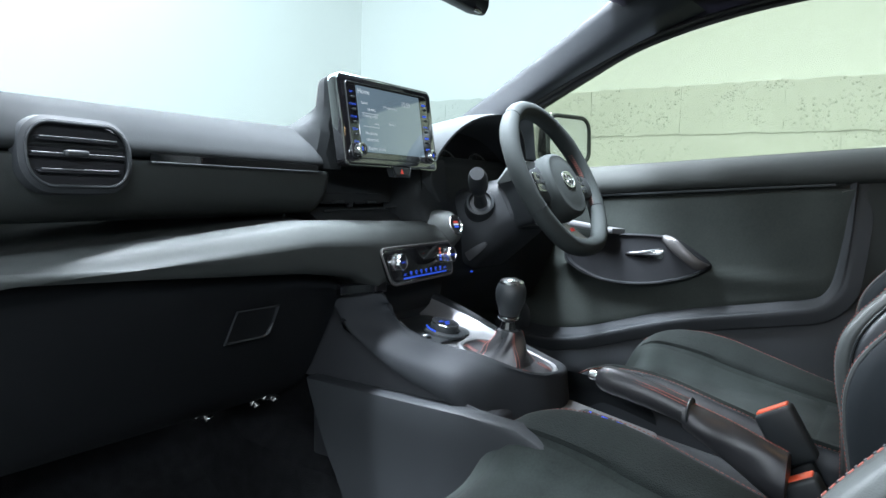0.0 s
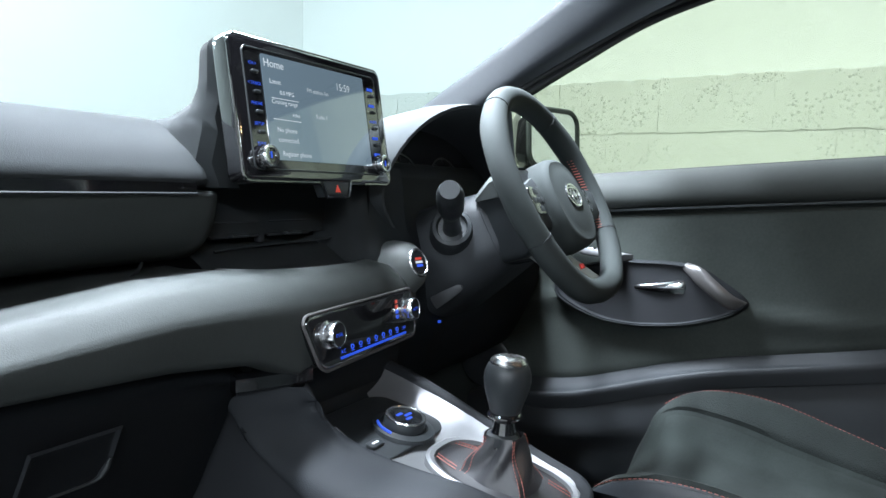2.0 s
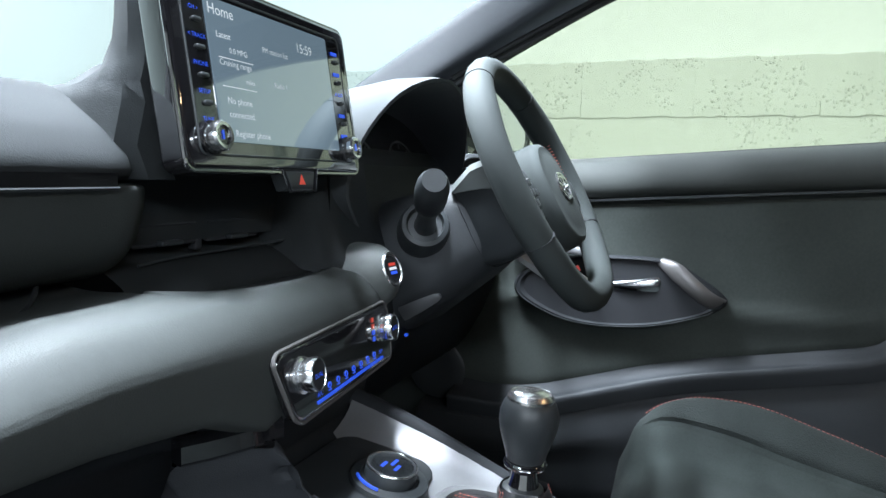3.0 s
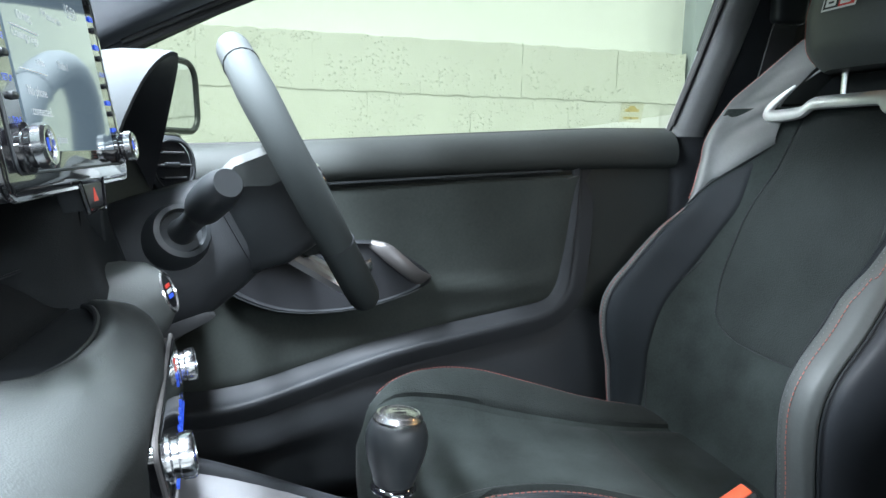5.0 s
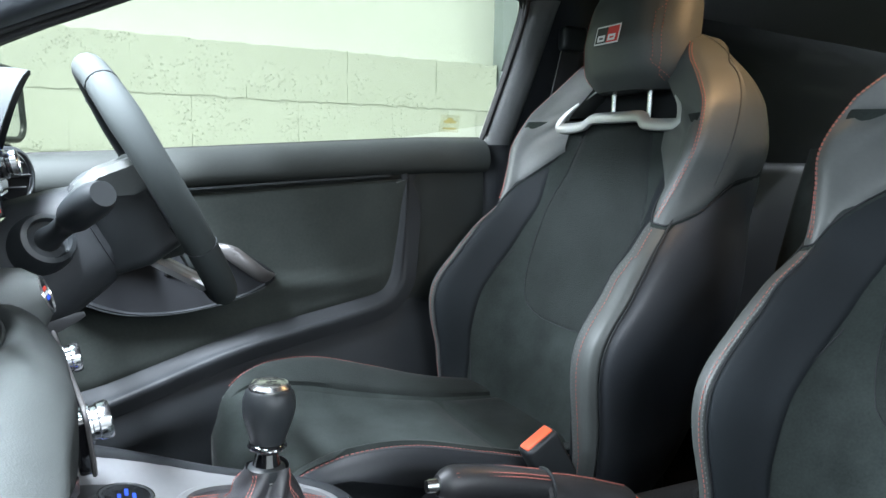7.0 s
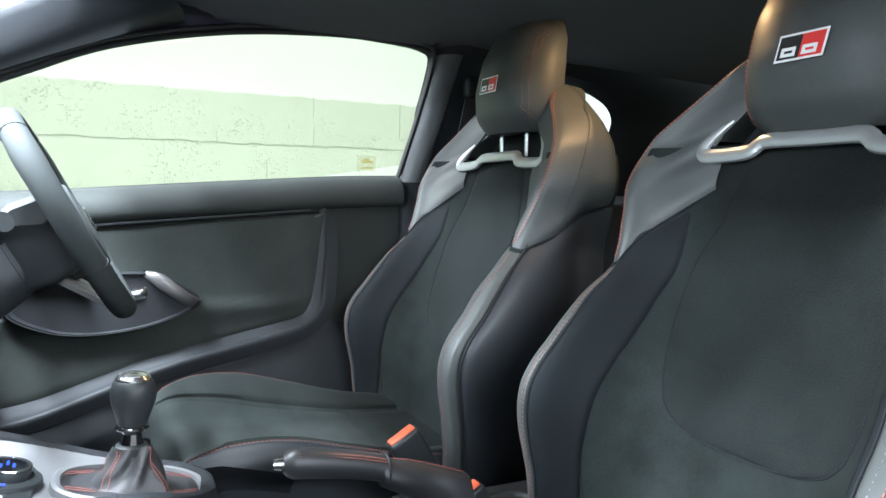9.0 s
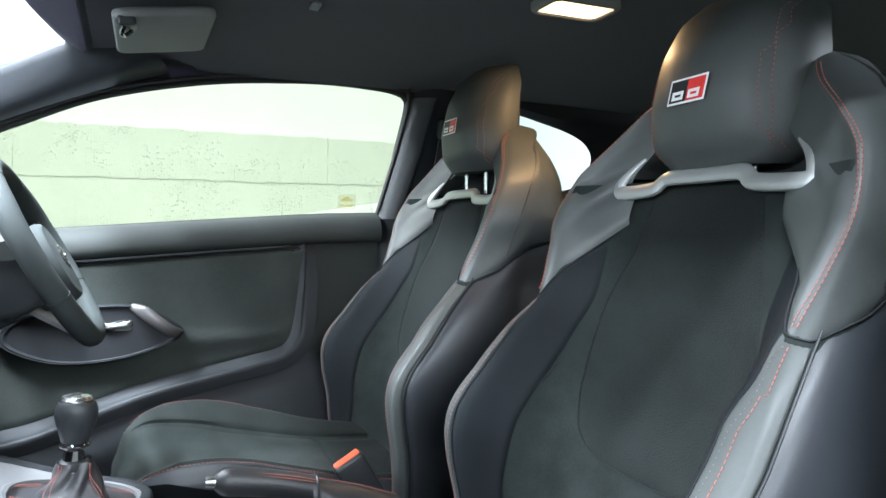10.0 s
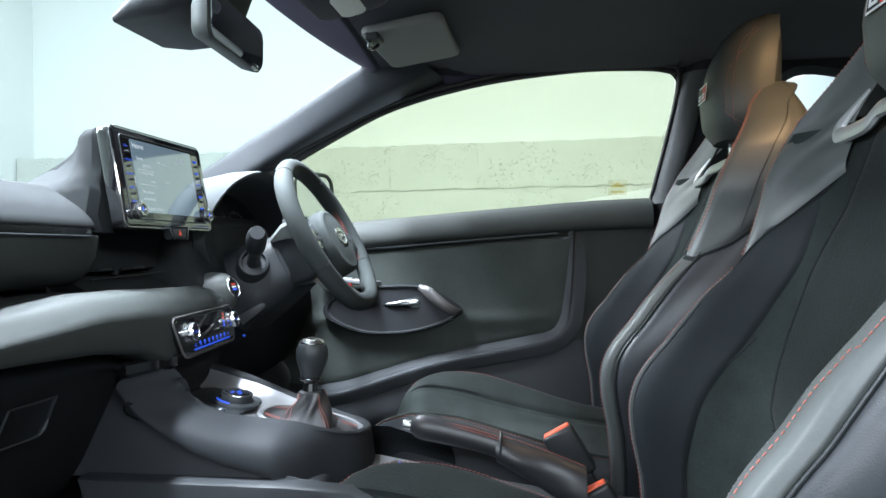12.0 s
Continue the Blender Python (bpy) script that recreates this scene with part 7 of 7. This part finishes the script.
        q = 0.5 * ((2 * q1) + (q2 - q0) * f + (2 * q0 - 5 * q1 + 4 * q2 - q3) * f * f + (3 * q1 - q0 - 3 * q2 + q3) * f ** 3)
        t = q2 - q1
        nrm = V(-t.z, 0, t.x).normalized()
        if nrm.z < 0 and k < 5:
            nrm = -nrm
        if k >= 5:
            nrm = V(abs(nrm.x), 0, nrm.z)
        q = q + nrm * lift
        return V(-q.x, q.y, q.z) if s < 0 else q

    bm = bmesh.new()
    ys = list(np.linspace(-0.06, 0.40, 24)) + list(np.linspace(0.41, 0.485, 10))
    skin(bm, [[cush(s, y) for s in np.linspace(-8, 8, 65)] for y in ys], caps=True)
    cu = part("cushion", bm, "suede", seat, "black suede seat cushion with raised sides")
    bm = bmesh.new()
    rows = []
    for j, t in enumerate(np.linspace(0, 1, 24)):
        y = 0.10 + 0.345 * t
        w = lerp([0, 0.5, 0.8, 1], [2.35, 2.5, 2.8, 3.2], t)
        rows.append([cush(s, y, 0.0095 * min(1, 7 * min(u, 1 - u, t, 1 - t)) ** 0.5 - 0.0006) for u, s in zip(np.linspace(0, 1, 19), np.linspace(-w, w, 19))])
    skin(bm, rows)
    part("cushion_panel", bm, "suede", cu)
    bm = bmesh.new()
    skin(bm, [[cush(s, y, 0.0095 * min(1, 7 * min(u, 1 - u, v, 1 - v)) ** 0.5 - 0.0006) for u, s in zip(np.linspace(0, 1, 19), np.linspace(-2.3, 2.3, 19))] for v, y in zip(np.linspace(0, 1, 10), np.linspace(-0.05, 0.096, 10))])
    part("cushion_panel", bm, "suede", cu)
    for sg in (-1, 1):
        bm = bmesh.new()
        rows = []
        for t in np.linspace(0, 1, 30):
            y = -0.05 + 0.515 * t
            rows.append([cush(sg * s, y, 0.0035 * min(1, 12 * min(u, 1 - u, max(t, 0.02), 1 - t)) ** 0.5 - 0.0006) for u, s in zip(np.linspace(0, 1, 16), np.linspace(4.12, 7.8, 16))])
        skin(bm, rows)
        # Leather in a dim place: the vinyl's darker colour stands for the shade.
        cf = part("cushion_side", bm, "vinyl", cu, "leather cushion side, darkened for its shade")
        bm = bmesh.new()
        stitches(bm, [cush(sg * 4.22, y, 0.0042) for y in np.linspace(0.0, 0.455, 60)], 0.0062, 0.00055, 0.0040)
        tagged(part("cushion_stitching", bm, "red", cf, "red contrast stitching"), kind="stuff")
        bm = bmesh.new()
        rows = []
        for t in np.linspace(0, 1, 34):
            y = -0.05 + 0.51 * t
            s0 = lerp([-0.05, 0.10, 0.27, 0.38, 0.46], [2.45, 2.5, 2.65, 2.95, 3.45], y)
            rows.append([cush(sg * s, y, 0.0068 * min(1, 10 * min(u, 1 - u, max(t, 0.02), 1 - t)) ** 0.5 - 0.0006) for u, s in zip(np.linspace(0, 1, 14), np.linspace(s0, 4.08, 14))])
        skin(bm, rows)
        part("thigh_bolster", bm, "suede_panel", cu, "raised suede thigh bolster")
        # rail and hinge cover
        bm = bmesh.new()
        box(bm, pose(sg * 0.19, 0.15, 0.33), 0.04, 0.46, 0.06, 0.008)
        part("seat_rail", bm, "matt", seat)
        bm = bmesh.new()
        box(bm, pose(sg * 0.206, 0.02, 0.45), 0.026, 0.28, 0.12, 0.012)
        part("hinge_cover", bm, "hard", seat)
    bm = bmesh.new()
    box(bm, pose(0, 0.18, 0.40), 0.36, 0.50, 0.12, 0.02)
    part("seat_pan", bm, "matt", seat)
    return seat


first = car_seat(0.036, "black leather and suede sports seat with red stitching, driver's side")
first.matrix_basis = pose(0.363, 0.10, 0.28)
other = car_seat(0.0, "black leather and suede sports seat with red stitching, passenger side")
other.matrix_basis = pose(-0.280, 0.078, 0.275)

# ---------------------------------------------------------------- rear bench and belts
rear = thing("rear_bench_seat", (CX, -0.80, 0.42), "dark rear bench seat in shadow", "car seat")
for sg in (-1, 1):
    bm = bmesh.new()
    rows = []
    for z, y, d in ((0.50, -0.78, 0.12), (0.60, -0.80, 0.13), (0.75, -0.84, 0.12), (0.90, -0.89, 0.10), (0.99, -0.93, 0.07), (1.01, -0.95, 0.03)):
        rows.append([V(CX + sg * 0.27 + x, y - d / 2 + yy, z) for x, yy in rrect(0.50, d, d / 2.2, 6)])
    skin(bm, rows, wrap=True, caps=True)
    part("backrest", bm, "suede", rear)
    bm = bmesh.new()
    box(bm, pose(CX + sg * 0.27, -0.60, 0.50), 0.50, 0.42, 0.12, 0.04, 4)
    part("cushion", bm, "suede", rear)
    bm = bmesh.new()
    box(bm, pose(CX + sg * 0.27, -0.985, 1.055, -8, 0, 0), 0.24, 0.08, 0.13, 0.03, 4)
    part("head_restraint", bm, "leather", rear)
bm = bmesh.new()
box(bm, pose(0.30, -0.868, 0.90, -14, 0, 0), 0.020, 0.003, 0.038, 0.001)
part("cloth_tag", bm, "grey_cloth", rear, "small pale cloth tag")
belt = thing("seat_belt", (0.62, -0.22, 0.40), "black seat belt hanging beside the door pillar", "seat belt")
bm = bmesh.new()
ln = spline([(0.590, -0.245, 1.20), (0.606, -0.225, 1.06), (0.618, -0.20, 0.85), (0.630, -0.18, 0.60), (0.640, -0.17, 0.42)], 20)
skin(bm, [[p + V(0.004, -0.024, 0), p + V(0, -0.024, 0), p + V(0, 0.024, 0), p + V(0.004, 0.024, 0)] for p in ln], wrap=True, caps=True)
part("webbing", bm, "webbing", belt)
bm = bmesh.new()
box(bm, pose(0.590, -0.245, 1.215, 0, 0, 0), 0.03, 0.06, 0.05, 0.01)
part("belt_guide", bm, "satin", belt)

# ---------------------------------------------------------------- wall blocks, course by course
def block_mesh(length, height, seed):
    rng = random.Random(seed)
    nx, nz = 15, 7
    bm = bmesh.new()
    front = []
    for j in range(nz):
        row = []
        for i in range(nx):
            u, w = i / (nx - 1), j / (nz - 1)
            y, z = (u - 0.5) * length, (w - 0.5) * height
            edge = i in (0, nx - 1) or j in (0, nz - 1)
            x = (0.0012 if edge else 0.0) + rng.uniform(-0.0012, 0.0012)
            row.append(bm.verts.new((x, y + (rng.uniform(-0.002, 0.002) if edge else 0), z + (rng.uniform(-0.005, 0.005) if edge else 0))))
        front.append(row)
    for a, b in zip(front, front[1:]):
        for i in range(nx - 1):
            bm.faces.new((a[i], b[i], b[i + 1], a[i + 1]))
    ring = [front[0][i] for i in range(nx)] + [front[j][nx - 1] for j in range(1, nz)] + [front[nz - 1][i] for i in range(nx - 2, -1, -1)] + [front[j][0] for j in range(nz - 2, 0, -1)]
    back = [bm.verts.new((0.02, v.co.y, v.co.z)) for v in ring]
    k = len(ring)
    for i in range(k):
        bm.faces.new((ring[i], ring[(i + 1) % k], back[(i + 1) % k], back[i]))
    bmesh.ops.recalc_face_normals(bm, faces=bm.faces[:])
    me = bpy.data.meshes.new("block")
    bm.to_mesh(me)
    bm.free()
    finish(me, M["block"], True, 60)
    return me


LEN = 0.448
meshes = [block_mesh(LEN - 0.001, COURSE - 0.008, 10 + i) for i in range(8)]
inv = worldmat(block_wall).inverted()
n = 0
for c in range(6):
    z = WALLTOP - COURSE * (c + 0.5)
    off = 0.478 + (0.5 * LEN if c % 2 else 0.0)
    for i in range(-4, 7):
        y = off + LEN * (i + 0.5)
        lo, hi = max(y - LEN / 2, -1.205), min(y + LEN / 2, 3.04)
        if hi - lo < 0.05:
            continue
        if hi - lo < LEN - 0.01:
            me = block_mesh(hi - lo - 0.001, COURSE - 0.008, 50 + n)
        else:
            me = meshes[(n * 5 + c) % 8]
        ob = new("block", me)
        ob.parent, ob.matrix_parent_inverse = block_wall, inv
        ob.matrix_basis = pose(WALLX, (lo + hi) / 2, z)
        n += 1
